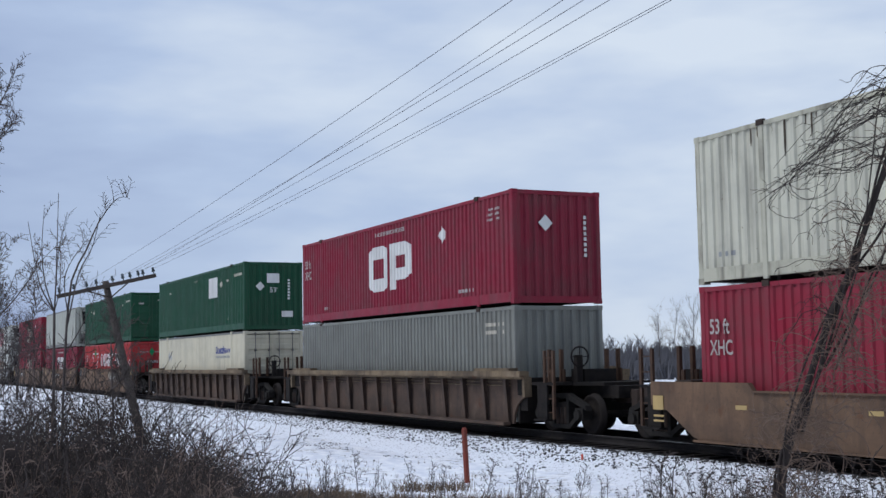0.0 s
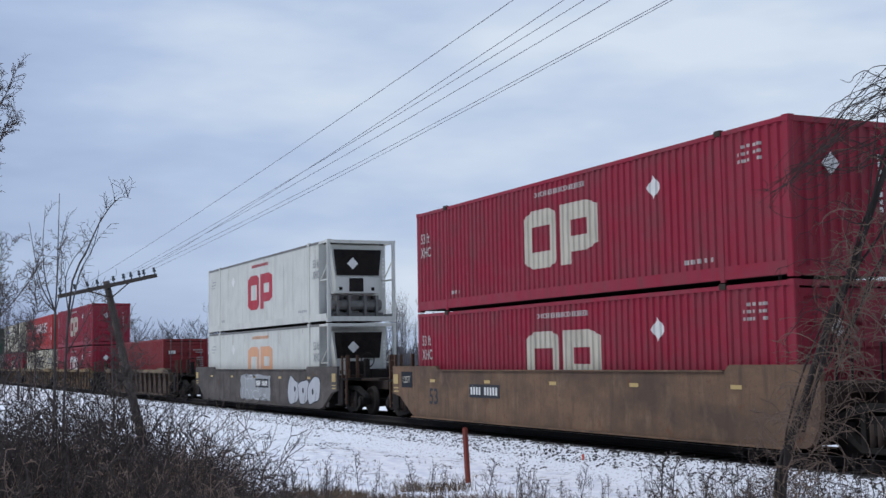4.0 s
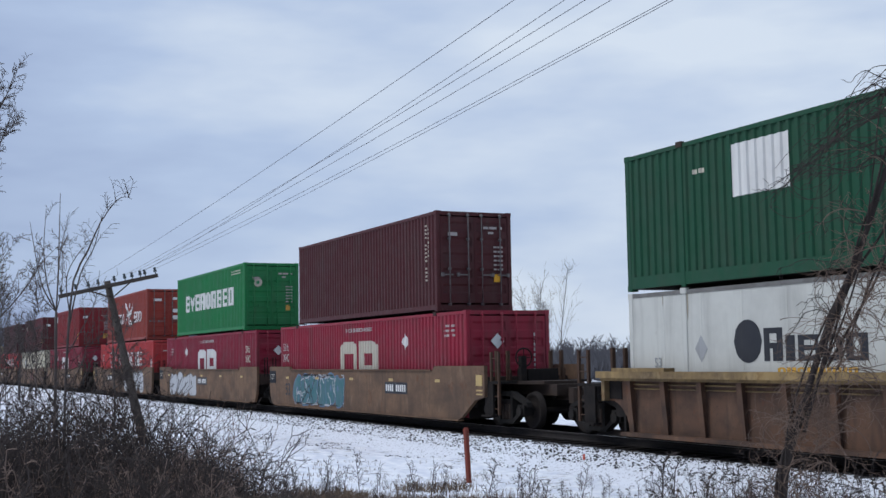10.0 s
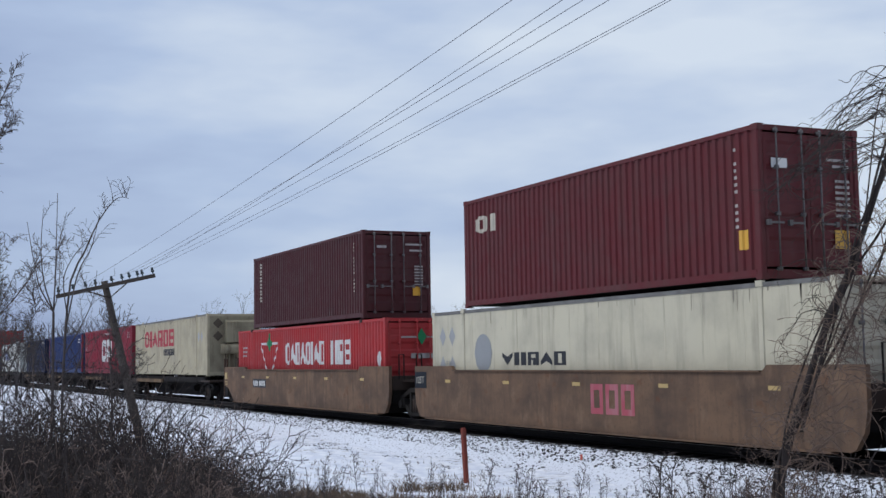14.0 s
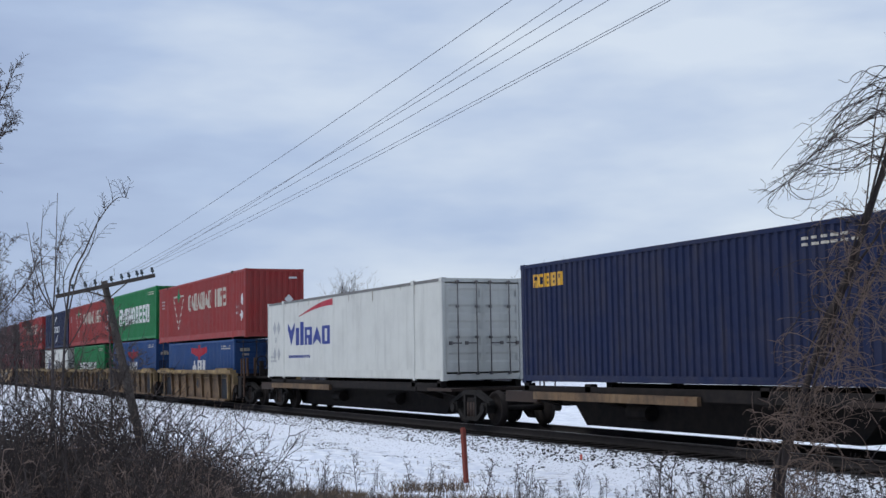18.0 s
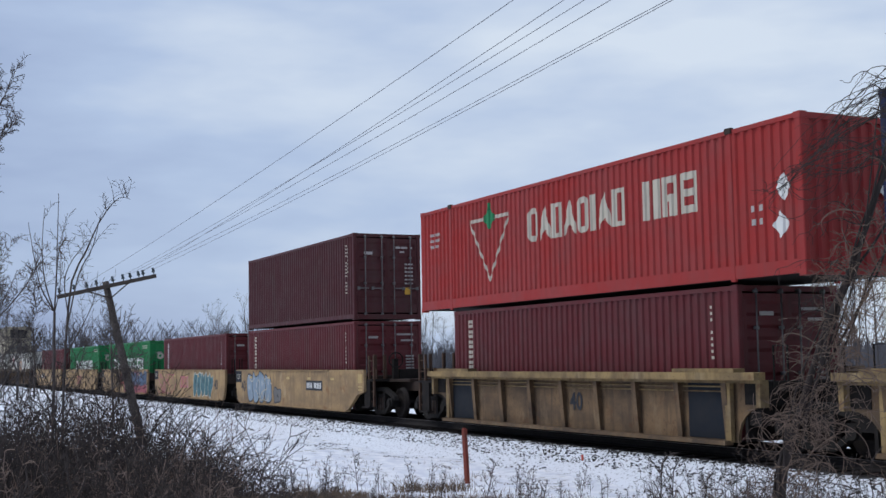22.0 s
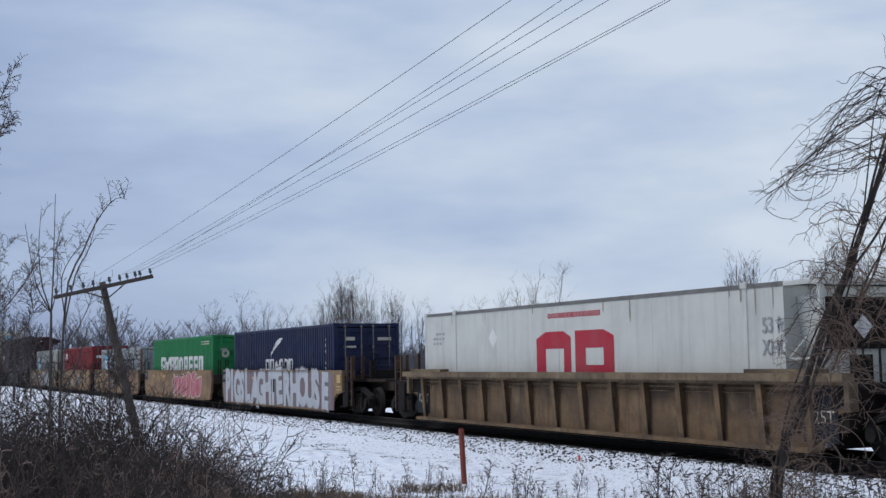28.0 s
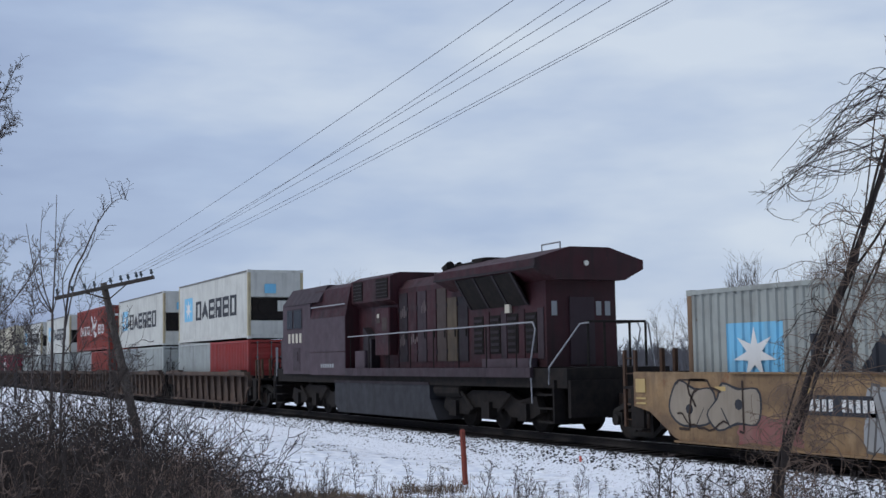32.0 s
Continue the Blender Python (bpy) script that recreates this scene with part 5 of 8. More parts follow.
def bird(th, marks, L, W, H):
    k = marks()
    k.strip(-1.5, -0.14, 2.08, 2.32, 1.86, 2.26)
    k.strip(-0.14, 0.14, 1.72, 2.42)
    k.strip(0.14, 1.5, 1.86, 2.26, 2.08, 2.32)
    k.done("bird_emblem", M_RMARK, th)
    end_mark(th, L, M_WMARK2, [(-0.95, -0.82, 2.06, 2.2), (-0.79, -0.66, 2.06, 2.2), (-0.63, -0.52, 2.06, 2.2)])


APL = lambda: box40(APLBLUE, "blue corrugated container with red emblem and white block lettering", word_logo(-1.27, 1.2, 1.1, 1.7, 3, M_WMARK, 81, 0.34, bird, masses="arl"), "door", grime=0.25)
stack(-493.9, dict(APL(), H=H8), TIREBOX(TIRE_DULL))
stack(-509.28, APL(), EVERBOX(0.98, 1.98))
stack(-524.6, EVERBOX(1.0, 1.75, "door", -3.65, 3.1), TIREBOX(TIRE_DULL))


def slant_emblem(th, marks, L, W, H):
    """Two leaning bars and a foot beside the wordmark, and a line of writing on the door."""
    k = marks()
    k.strip(-4.3, -3.7, 0.9, 1.3, 1.3, 2.2)
    k.strip(-3.7, -3.45, 1.3, 2.2, 1.7, 2.2)
    k.strip(-3.35, -2.85, 1.1, 1.7, 1.6, 2.2)
    k.strip(-3.7, -2.75, 1.02, 1.22)
    k.done("emblem", M_BMARK, th)
    end_mark(th, L, M_KMARK, [(-0.9, -0.1, 1.8, 1.87)])


stack(-539.94, box40(WHITE, "white container with dark wordmark blocks and blue emblem", word_logo(-2.2, 4.15, 1.0, 1.9, 11, M_KMARK, 91, 0.28, masses="NaoaoiLLoro", extra=slant_emblem, code_mat=M_GREYMARK), "door", style="smooth", grime=0.15),
      box40(NAVY, "navy blue corrugated container with white wordmark and swooshes", swoosh_logo(M_WMARK, -1.85, 1.67, 1.25, 1.75, 6), "door", grime=0.3))
stack(-555.88, BROWNBOX(MAROON), TIREBOX(TIRE_MID))
stack(-575.65, BROWNBOX(MAROON), BROWNBOX(BROWN, "dark brown corrugated container with plain side", column_logo))
stack(-591.35, BROWNBOX(MAROON, "maroon corrugated container with white lettered door", vertical_logo(M_WMARK)))
stack(-607.13, EVERBOX(1.0, 1.95))
stack(-622.99, EVERBOX(0.97, 1.9, "door", -3.35, 3.67))
stack(-638.71, BROWNBOX(MAROON))
def diamond_logo(th, marks, L, W, H):
    """A red diamond with a caption under it, length and height codes beside it."""
    k = marks()
    k.diamond(-5.45, 2.25, 0.42, 0.42)
    k.done("diamond_emblem", M_RMARK, th)
    k = marks()
    k.word(-6.0, -4.7, 1.5, 1.64, 9, 0.3, 77)
    k.done("caption", M_RMARK, th)
    for text, z in (("53 ft", 1.98), ("XHC", 1.55)):
        digits(text, 0.40, M_KMARK, th, Matrix.Translation((-7.7, -W / 2 - 0.004, z)) @ NEAR @ Matrix.Diagonal((0.8, 1, 1, 1)))
    k = marks()
    k.form("o", -1.4, -0.1, 0.9, 2.1, 0.34)
    k.form("r", 0.1, 1.4, 0.9, 2.1, 0.34)
    k.done("faded_emblem", M_ORANGE, th)


CF = lambda end="door": box53((0.53, 0.51, 0.44), "white smooth-sided container with red diamond emblem", diamond_logo, end, "smooth", grime=0.4)
stack(-660.16, CF())
stack(-680.39, CF("genset"), box53((0.45, 0.385, 0.265), "stained cream refrigerated container with black grille", plain_codes(M_GREYMARK), "genset", "smooth", grime=0.7, rust=0.6))
stack(-700.14, CPR("white refrigerated container with red block emblem"))
stack(-721.95, box40(NAVY, "navy blue corrugated container with white wordmark blocks", swoosh_logo(M_WMARK, -1.7, 1.75, 1.22, 1.72, 6), "door", grime=0.3))
stack(-737.72, EVERBOX(1.0, 1.95))
stack(-753.34, dict(box40(STEELGREY, "grey corrugated container with pale blue star emblem", sea_logo, "door", grime=0.35, post=M_RUSTPOST), H=H8))
stack(-769.01, box40(CAIRED, "red corrugated container with white block lettering", letter_box(), "door"))
stack(-784.6, box40((0.31, 0.325, 0.295), "pale grey corrugated container with pale blue star emblem", sea_logo, "door", grime=0.5, rust=0.6, post=M_RUSTPOST))

SEAW = lambda: dict(box40(WHITE, "white refrigerated container with pale blue star emblem", sea_logo, "reefer", style="smooth", grime=0.35, rust=0.5, post=paint((0.42, 0.36, 0.22), (0.12, 0.07, 0.04), 0.7, 0.6, 0.8, "_stained_corner")))


def short(color, label, logo=None, **kw):
    return dict(name="container", label=label, category="container", group="twenty-foot containers", color=color, L=6.06, H=H8, end="door", logo=logo, **kw)


for x, ca, cb, top in ((-827.03, TIRE_DULL, STEELPALE, SEAW()), (-842.69, STEELPALE, STEELGREY, SEAW()),
                       (-858.4, HSUD, STEELGREY, box40(HSUD, "rust-red corrugated container with thin white wordmark", figure_logo, "door")),
                       (-874.1, STEELPALE, STEELGREY, SEAW()), (-889.8, STEELPALE, STEELPALE, SEAW())):
    for s, c in ((1, ca), (-1, cb)):
        load(x + s * 3.06, WELL_Z, **short(c, "red short container in the well" if c in (TIRE_DULL, HSUD) else "grey short container in the well"))
    load(x, WELL_Z + H8 + STACK_GAP, **top)
stack(-911.0, CP(CRIMSON), box53(CREAM, "cream smooth-sided container with worn paint", plain_codes(M_GREYMARK), "wall", "smooth"))


# ---- locomotive ----
M_SOOT = paint((0.022, 0.014, 0.017), (0.010, 0.009, 0.009), 0.9, 0.6, 0.1, "_soot_black")
M_MAUVE = paint((0.068, 0.046, 0.054), (0.040, 0.030, 0.033), 0.7, 0.6, 0.2, "_faded_cab")
M_LOCO = paint((0.042, 0.010, 0.013), (0.012, 0.010, 0.010), 0.9, 0.55, 0.2, "_locomotive")
M_LOCOGREY = paint((0.044, 0.028, 0.033), (0.016, 0.012, 0.013), 0.8, 0.6, 0.2, "_locomotive_soot")
M_TANK = paint((0.030, 0.030, 0.034), (0.014, 0.013, 0.013), 0.8, 0.6, 0.2, "_fuel_tank")
M_PANEL = paint((0.052, 0.036, 0.030), (0.04, 0.03, 0.028), 0.5, 0.6, 0.2, "_primer_panel")
M_DOORTAN = paint((0.085, 0.062, 0.038), (0.03, 0.022, 0.018), 0.8, 0.6, 0.2, "_faded_tan_door")
M_PEEL = paint((0.13, 0.10, 0.095), (0.04, 0.03, 0.03), 0.8, 0.6, 0.0, "_peeling_letter_patch")
M_RAILING = plain("pale_handrail", (0.30, 0.30, 0.31), 0.5, 0.2, 8.0, (0.2, 0.2, 0.2), 0.5)
M_LAMP = plain("lamp_lens", (0.75, 0.72, 0.62), 0.2, 0.0, 3.0)


def locomotive():
    """A six-axle diesel, long hood towards +x; middle at x = 0, rails at z = 0."""
    lo = thing("locomotive", "dark red soot-stained diesel locomotive with long hood", "locomotive")
    deck = 1.6

    def p(name, build, mat, parent=lo, m=None, label="", smooth=False):
        g = Geo()
        build(g)
        return put(name, g.mesh(name, smooth), mat, parent, m, label)

    p("frame", lambda g: [g.box(-10.9, 10.9, -1.42, 1.42, 1.12, deck - 0.02), g.box(-9.2, 9.2, -0.6, 0.6, 0.9, 1.2)], M_BLACK)
    for sy in (-1, 1):
        p("walkway_edge", lambda g: g.box(-2.9, 9.4, sy * 1.5 - 0.05, sy * 1.5 + 0.05, 1.36, deck), M_LOCOGREY)
    # nose and cab, then the flush cabinet behind it on the near side
    cab = p("cab", lambda g: g.prism([(-1.5, 1.4), (1.5, 1.4), (1.5, 3.95), (1.12, 4.42), (-1.12, 4.42), (-1.5, 3.95)], "x", -9.5, -6.43), M_MAUVE)
    p("cab_roof", lambda g: g.prism([(-1.54, 3.9), (1.54, 3.9), (1.16, 4.5), (-1.16, 4.5)], "x", -9.35, -5.5), M_LOCOGREY, cab)
    p("short_nose", lambda g: g.prism([(-10.6, 1.4), (-9.5, 1.4), (-9.5, 3.25), (-10.3, 2.95), (-10.6, 2.6)], "y", -1.2, 1.2), M_MAUVE, cab)
    for x0, x1 in ((-8.95, -8.35), (-8.2, -7.35)):
        w = p("cab_window", lambda g: g.box(x0, x1, -1.525, -1.5, 3.05, 3.72), M_GLASS, cab)
        p("window_frame", lambda g: [g.box(x0 - 0.05, x1 + 0.05, -1.515, -1.5, 3.72, 3.77), g.box(x0 - 0.05, x1 + 0.05, -1.515, -1.5, 3.0, 3.05), g.box(x0 - 0.05, x0, -1.515, -1.5, 3.05, 3.72), g.box(x1, x1 + 0.05, -1.515, -1.5, 3.05, 3.72)], M_LOCOGREY, w)
    p("number_marking", lambda g: [g.box(-8.85 + i * 0.42, -8.62 + i * 0.42, -1.512, -1.5, 2.52, 2.86) for i in range(4)], M_WMARK2, cab)
    p("cab_door", lambda g: [g.box(-8.3, -7.55, -1.512, -1.5, 1.5, 2.35), g.box(-8.05, -7.75, -1.53, -1.512, 1.85, 2.2)], M_LOCOGREY, cab)
    cabinet = p("inverter_cabinet", lambda g: g.prism([(-1.5, 1.36), (1.5, 1.36), (1.5, 3.34), (1.3, 4.3), (1.0, 4.46), (-1.0, 4.46), (-1.3, 4.3), (-1.5, 3.34)], "x", -6.43, -2.95), M_LOCO)
    p("cabinet_panel", lambda g: [g.box(-6.41, -2.97, -1.52, -1.5, 2.16, 3.32), g.box(-6.41, -2.97, -1.52, -1.5, 1.38, 2.13)], M_MAUVE, cabinet)
    p("cabinet_rail", lambda g: g.tube([(-6.3, -1.52, 3.72), (-3.0, -1.5, 3.72)], 0.022, 6), M_RAILING, cabinet)
    p("cabinet_marking", lambda g: [g.box(-5.3 + i * 0.22, -5.15 + i * 0.22, -1.526, -1.52, 1.62, 1.75) for i in range(6)], M_GREYMARK, cabinet)
    # blower section with tall intake openings under a flat roof
    blower = p("blower_section", lambda g: g.prism([(-1.02, deck), (1.02, deck), (1.02, 3.55), (1.28, 3.7), (1.28, 4.42), (0.95, 4.55), (-0.95, 4.55), (-1.28, 4.42), (-1.28, 3.7), (-1.02, 3.55)], "x", -2.95, 0.32), M_LOCO)
    for x0, x1 in ((-2.75, -1.95), (-0.8, 0.15)):
        gr = p("intake_grille", lambda g: g.box(x0, x1, -1.30, -1.28, 3.76, 4.38), M_BLACK, blower)
        p("grille_slat", lambda g: [g.box(x0 + 0.03, x1 - 0.03, -1.315, -1.30, 3.82 + j * 0.11, 3.85 + j * 0.11) for j in range(5)], M_SOOT, gr)
    p("duct", lambda g: g.prism([(-1.9, deck), (-1.2, deck), (-1.2, 2.5), (-1.9, 2.9)], "y", -1.3, -1.02), M_SOOT, blower)
    p("tool_box", lambda g: g.bevelled(-2.4, -1.55, -1.4, -1.05, deck, 2.15, 0.03), M_MAUVE, blower)
    p("side_cabinet", lambda g: g.bevelled(-0.9, 0.25, -1.3, -1.02, 2.0, 3.45, 0.03), M_LOCO, blower)
    p("stencil_patch", lambda g: [g.box(-0.75, -0.45, -1.31, -1.3, 3.0, 3.3), g.box(-0.3, 0.1, -1.31, -1.3, 2.75, 3.15)], M_PANEL, blower)
    p("box_marking", lambda g: g.box(-0.68, -0.52, -1.316, -1.31, 3.16, 3.28), M_WMARK2, blower)
    # engine hood with its doors
    hood = p("long_hood", lambda g: g.prism([(-1.0, deck), (1.0, deck), (1.0, 4.0), (0.75, 4.28), (-0.75, 4.28), (-1.0, 4.0)], "x", 0.32, 5.2), M_LOCO)
    for i in range(7):
        x = 0.42 + i * 0.68
        mat = (M_SOOT, M_LOCO, M_LOCOGREY, M_LOCO, M_PANEL, M_DOORTAN, M_SOOT)[i]
        d = p("hood_door", lambda g: g.bevelled(x, x + 0.61, -1.035, -1.0, 1.78, 3.85 if i < 5 else 3.55, 0.012), mat, hood)
        p("door_latch", lambda g: g.box(x + 0.5, x + 0.55, -1.06, -1.035, 2.45, 2.7), M_BLACK, d)
        p("door_hinge", lambda g: [g.box(x - 0.03, x + 0.03, -1.05, -1.0, z, z + 0.12) for z in (2.0, 3.3)], M_SOOT, d)
    for x, z, w in ((0.55, 3.1, 0.5), (1.3, 2.3, 0.55), (0.5, 2.25, 0.4), (2.1, 3.2, 0.35)):
        p("peeling_patch", lambda g: [g.box(x + w * q / 4, x + w * (q + 0.55) / 4, -1.041, -1.035, z + 0.05 * (q % 2), z + 0.22 + 0.07 * ((q * 7) % 3)) for q in range(4)], M_PEEL, hood)
    p("exhaust_housing", lambda g: g.prism([(3.5, 4.25), (5.4, 4.25), (5.4, 4.52), (3.9, 4.5)], "y", -0.7, 0.7), M_BLACK, hood)
    p("exhaust_stack", lambda g: g.bevelled(4.0, 4.9, -0.35, 0.35, 4.5, 4.64, 0.08), M_BLACK, hood)
    p("air_horn", lambda g: [g.tube([(2.9, -0.7, 4.46), (3.4, -0.7, 4.5)], [0.05, 0.14], 8), g.tube([(2.9, -0.42, 4.46), (3.45, -0.42, 4.5)], [0.05, 0.12], 8), g.box(3.0, 3.2, -0.75, -0.4, 4.0, 4.46)], M_BLACK, hood)
    # radiator section with its overhanging wings
    rad = p("radiator_hood", lambda g: g.prism([(-1.0, deck), (1.0, deck), (1.0, 3.75), (-1.0, 3.75)], "x", 5.2, 9.3), M_LOCO)
    wing = p("radiator_wing", lambda g: g.prism([(-1.0, 3.70), (1.0, 3.70), (1.55, 3.98), (1.55, 4.2), (0.55, 4.50), (-0.55, 4.50), (-1.55, 4.2), (-1.55, 3.98)], "x", 4.1, 9.75), M_LOCO, rad)
    p("wing_lip", lambda g: g.box(4.1, 9.75, -1.575, -1.55, 3.96, 4.02), M_SOOT, rad)
    p("radiator_screen", lambda g: g.prism([(-1.03, 3.15), (-1.0, 3.15), (-1.47, 3.93), (-1.5, 3.93)][::-1], "x", 5.3, 8.5), M_BLACK, rad)
    for x in (5.3, 6.35, 7.4, 8.4):
        p("screen_bar", lambda g: g.prism([(-1.06, 3.15), (-1.03, 3.15), (-1.5, 3.94), (-1.53, 3.94)][::-1], "x", x, x + 0.1), M_SOOT, rad)
    p("roof_rail", lambda g: g.tube([(8.3, -0.5, 4.5), (8.3, -0.5, 4.66), (9.2, -0.5, 4.66), (9.2, -0.5, 4.5)], 0.02, 6), M_RAILING, rad)
    for i in range(4):
        x = 5.45 + i * 0.95
        lv = p("louvre", lambda g: g.box(x, x + 0.55, -1.02, -1.0, 1.95, 2.95), M_BLACK, rad)
        p("louvre_slat", lambda g: [g.box(x + 0.04, x + 0.51, -1.04, -1.02, 2.0 + j * 0.16, 2.07 + j * 0.16) for j in range(6)], M_SOOT, lv)
        p("hood_panel", lambda g: g.bevelled(x + 0.6, x + 0.9, -1.025, -1.0, 1.8, 3.05, 0.01), M_LOCOGREY if i % 2 else M_LOCO, rad)
    p("gauge_box", lambda g: g.box(7.35, 7.6, -1.09, -1.02, 2.98, 3.2), M_WMARK2, rad)
    p("sand_box", lambda g: g.bevelled(6.4, 8.9, -1.3, -1.02, deck, 1.82, 0.03), M_MAUVE, rad)
    p("end_door", lambda g: g.box(9.3, 9.34, -0.35, 0.35, 1.65, 3.3), M_LOCOGREY, rad)
    for y in (-0.85, 0.42, 0.68):
        p("end_number_marking", lambda g: g.box(9.3, 9.312, y, y + 0.15, 2.85, 3.2), M_GREYMARK, rad)
    p("headlight", lambda g: g.tube([(9.75, -0.12, 4.10), (9.79, -0.12, 4.10)], 0.065, 12), M_LAMP, rad)
    p("fuel_tank", lambda g: g.prism([(-4.2, 0.42), (-3.9, 0.16), (3.9, 0.16), (3.4, 0.75), (3.4, 1.2), (-4.2, 1.2)], "y", -1.42, 1.42), M_TANK)
    p("tank_rim", lambda g: g.box(-4.2, 3.4, -1.45, -1.42, 1.12, 1.2), M_SOOT)
    p("air_reservoir", lambda g: g.tube([(3.6, -1.2, 1.0), (5.2, -1.2, 1.0)], 0.2, 10), M_BLACK)
    for s in (-1, 1):
        bog = p("bogie", lambda g: g.box(-2.6, 2.6, -0.62, 0.62, 0.2, 1.0), M_BLACK, lo, shift(s * 6.6))
        for sy in (-1, 1):
            p("bogie_frame", lambda g: [g.prism([(-2.7, 0.5), (-2.3, 0.36), (-1.2, 0.36), (-0.9, 0.56), (0.9, 0.56), (1.2, 0.36), (2.3, 0.36), (2.7, 0.5), (2.5, 0.9), (1.6, 0.78), (0.9, 1.0), (-0.9, 1.0), (-1.6, 0.78), (-2.5, 0.9)], "y", sy * 1.12 - 0.1, sy * 1.12 + 0.1)] +
              [g.box(x - 0.22, x + 0.22, sy * 1.2 - 0.12, sy * 1.2 + 0.12, 0.3, 0.72) for x in (-1.95, 0, 1.95)] + [g.tube([(-1.4, sy * 1.3, 0.95), (-0.7, sy * 1.3, 0.5)], 0.05, 6), g.tube([(1.4, sy * 1.3, 0.95), (0.7, sy * 1.3, 0.5)], 0.05, 6)], M_BLACK, bog)
            for x in (-1.95, 0, 1.95):
                put("wheel", shared("wheel", build_wheel, True), M_WHEEL, bog, Matrix.Translation((x, sy * 0.79, 0.5)) @ Matrix.Diagonal((1.12, -sy, 1.12, 1)))
    for sy in (-1, 1):
        p("handrail", lambda g: g.tube([(-2.8, sy * 1.46, 2.62), (9.2, sy * 1.46, 2.68), (9.5, sy * 1.5, 2.68), (9.62, sy * 1.5, 2.5), (9.35, sy * 1.5, 1.7), (9.4, sy * 1.5, 0.75)], 0.02, 6), M_RAILING)
        for i in range(8):
            p("stanchion", lambda g: g.tube([(-2.6 + i * 1.6, sy * 1.46, deck), (-2.6 + i * 1.6, sy * 1.46, 2.65)], 0.018, 5), M_BLACK)
        p("end_handrail", lambda g: g.tube([(10.9, sy * 0.8, 2.62), (10.75, sy * 0.95, 2.6), (10.2, sy * 1.48, deck), (10.2, sy * 1.5, 1.2)], 0.022, 6), M_RAILING)
        for s in (-1, 1):
            p("step_well", lambda g: [g.box(s * 10.0 - 0.35, s * 10.0 + 0.35, sy * 1.36 - 0.14, sy * 1.36 + 0.14, z, z + 0.04) for z in (0.3, 0.62, 0.94)] + [g.box(s * 10.4 - 0.03, s * 10.4 + 0.03, sy * 1.36 - 0.14, sy * 1.36 + 0.14, 0.3, 1.3)], M_BLACK)
    p("front_handrail", lambda g: [g.tube([(-10.8, sy * 1.3, 1.45), (-10.8, sy * 1.3, 2.4), (-10.5, sy * 1.45, 2.4), (-10.4, sy * 1.45, 0.6)], 0.026, 6) for sy in (-1, 1)], M_RAILING)
    p("end_post", lambda g: [g.tube([(10.85, y, deck), (10.85, y, deck + 1.05)], 0.03, 6) for y in (-0.8, -0.35, 0.35, 0.8)] + [g.tube([(10.85, -0.8, deck + 1.05), (10.85, 0.8, deck + 1.05)], 0.03, 6)], M_BLACK)
    for s in (-1, 1):
        p("end_plate", lambda g: g.box(s * 10.95 - 0.06, s * 10.95 + 0.06, -1.4, 1.4, 0.45, 1.3), M_BLACK)
    for s in (-1, 1):
        coupler(lo, s * 10.9, s)
    return lo


ride(locomotive(), -805.9)


# ---- ground, ballast and track ----
def ground_height(x, y):
    """Lineside ground: a low flat, a ditch before the ballast, a rise where the camera stands."""
    z = -0.66 + 0.05 * math.sin(x * 0.35) * math.cos(y * 0.6) + 0.10 * noise.noise(Vector((x * 0.25, y * 0.25, 0))) + 0.04 * noise.noise(Vector((x * 1.1, y * 1.1, 3)))
    r = math.hypot(x, y)
    z += 0.80 * math.exp(-(r / 4.2) ** 2)
    z += 0.35 * min(1, max(0, (13.6 - y) / 12)) * math.exp(-((x + 12) / 14) ** 2) * (1 if y < 8 else max(0, (11 - y) / 3)) * 0.6
    if y > 24:
        z += -0.3 * min(1, (y - 24) / 8)
    return z


M_SNOW, _t, _b = material("snow_with_dead_grass")
_v, _ = coords(_t, 0.0)
_f1, _n1 = noise_ramp(_t, _v, 0.8, 0.50, 0.64, 6.0)
_f2, _n2 = noise_ramp(_t, _v, 6.0, 0.54, 0.64, 5.0, (1, 0.6, 1))
_drift, _ = noise_ramp(_t, _v, 1.7, 0.36, 0.66, 5.0, (1, 1.8, 1))
_base = blend(_t, _drift, (0.94, 0.95, 0.965), (0.69, 0.72, 0.785))
_soil = blend(_t, _n2, (0.10, 0.075, 0.05), (0.22, 0.18, 0.12))
_both = node(_t, "ShaderNodeMath")
_both.operation = "MULTIPLY"
_t.links.new(_f1, _both.inputs[0])
_t.links.new(_f2, _both.inputs[1])
_t.links.new(blend(_t, _both.outputs[0], _base, _soil), _b.inputs["Base Color"])
_b.inputs["Roughness"].default_value = 0.75
bump(_t, _b, _n2, 0.5, 0.06)

M_BALLAST, _t, _b = material("ballast_with_snow")
_v, _ = coords(_t, 0.0)
_f1, _n1 = noise_ramp(_t, _v, 16.0, 0.30, 0.44, 4.0)
_f2, _n2 = noise_ramp(_t, _v, 26.0, 0.35, 0.65, 3.0)
_stone = blend(_t, _n2, (0.045, 0.042, 0.040), (0.14, 0.13, 0.125))
_t.links.new(blend(_t, _f1, _stone, (0.86, 0.88, 0.92)), _b.inputs["Base Color"])
_b.inputs["Roughness"].default_value = 0.85
bump(_t, _b, _n2, 0.9, 0.05)
# bare stone of the bed, with the shade under the train in its colour
M_SHADEDBALLAST = plain("shaded_bare_ballast", (0.023, 0.021, 0.021), 0.95, 0.0, 22.0, (0.038, 0.035, 0.033), 0.8, 0.9, 0.05)
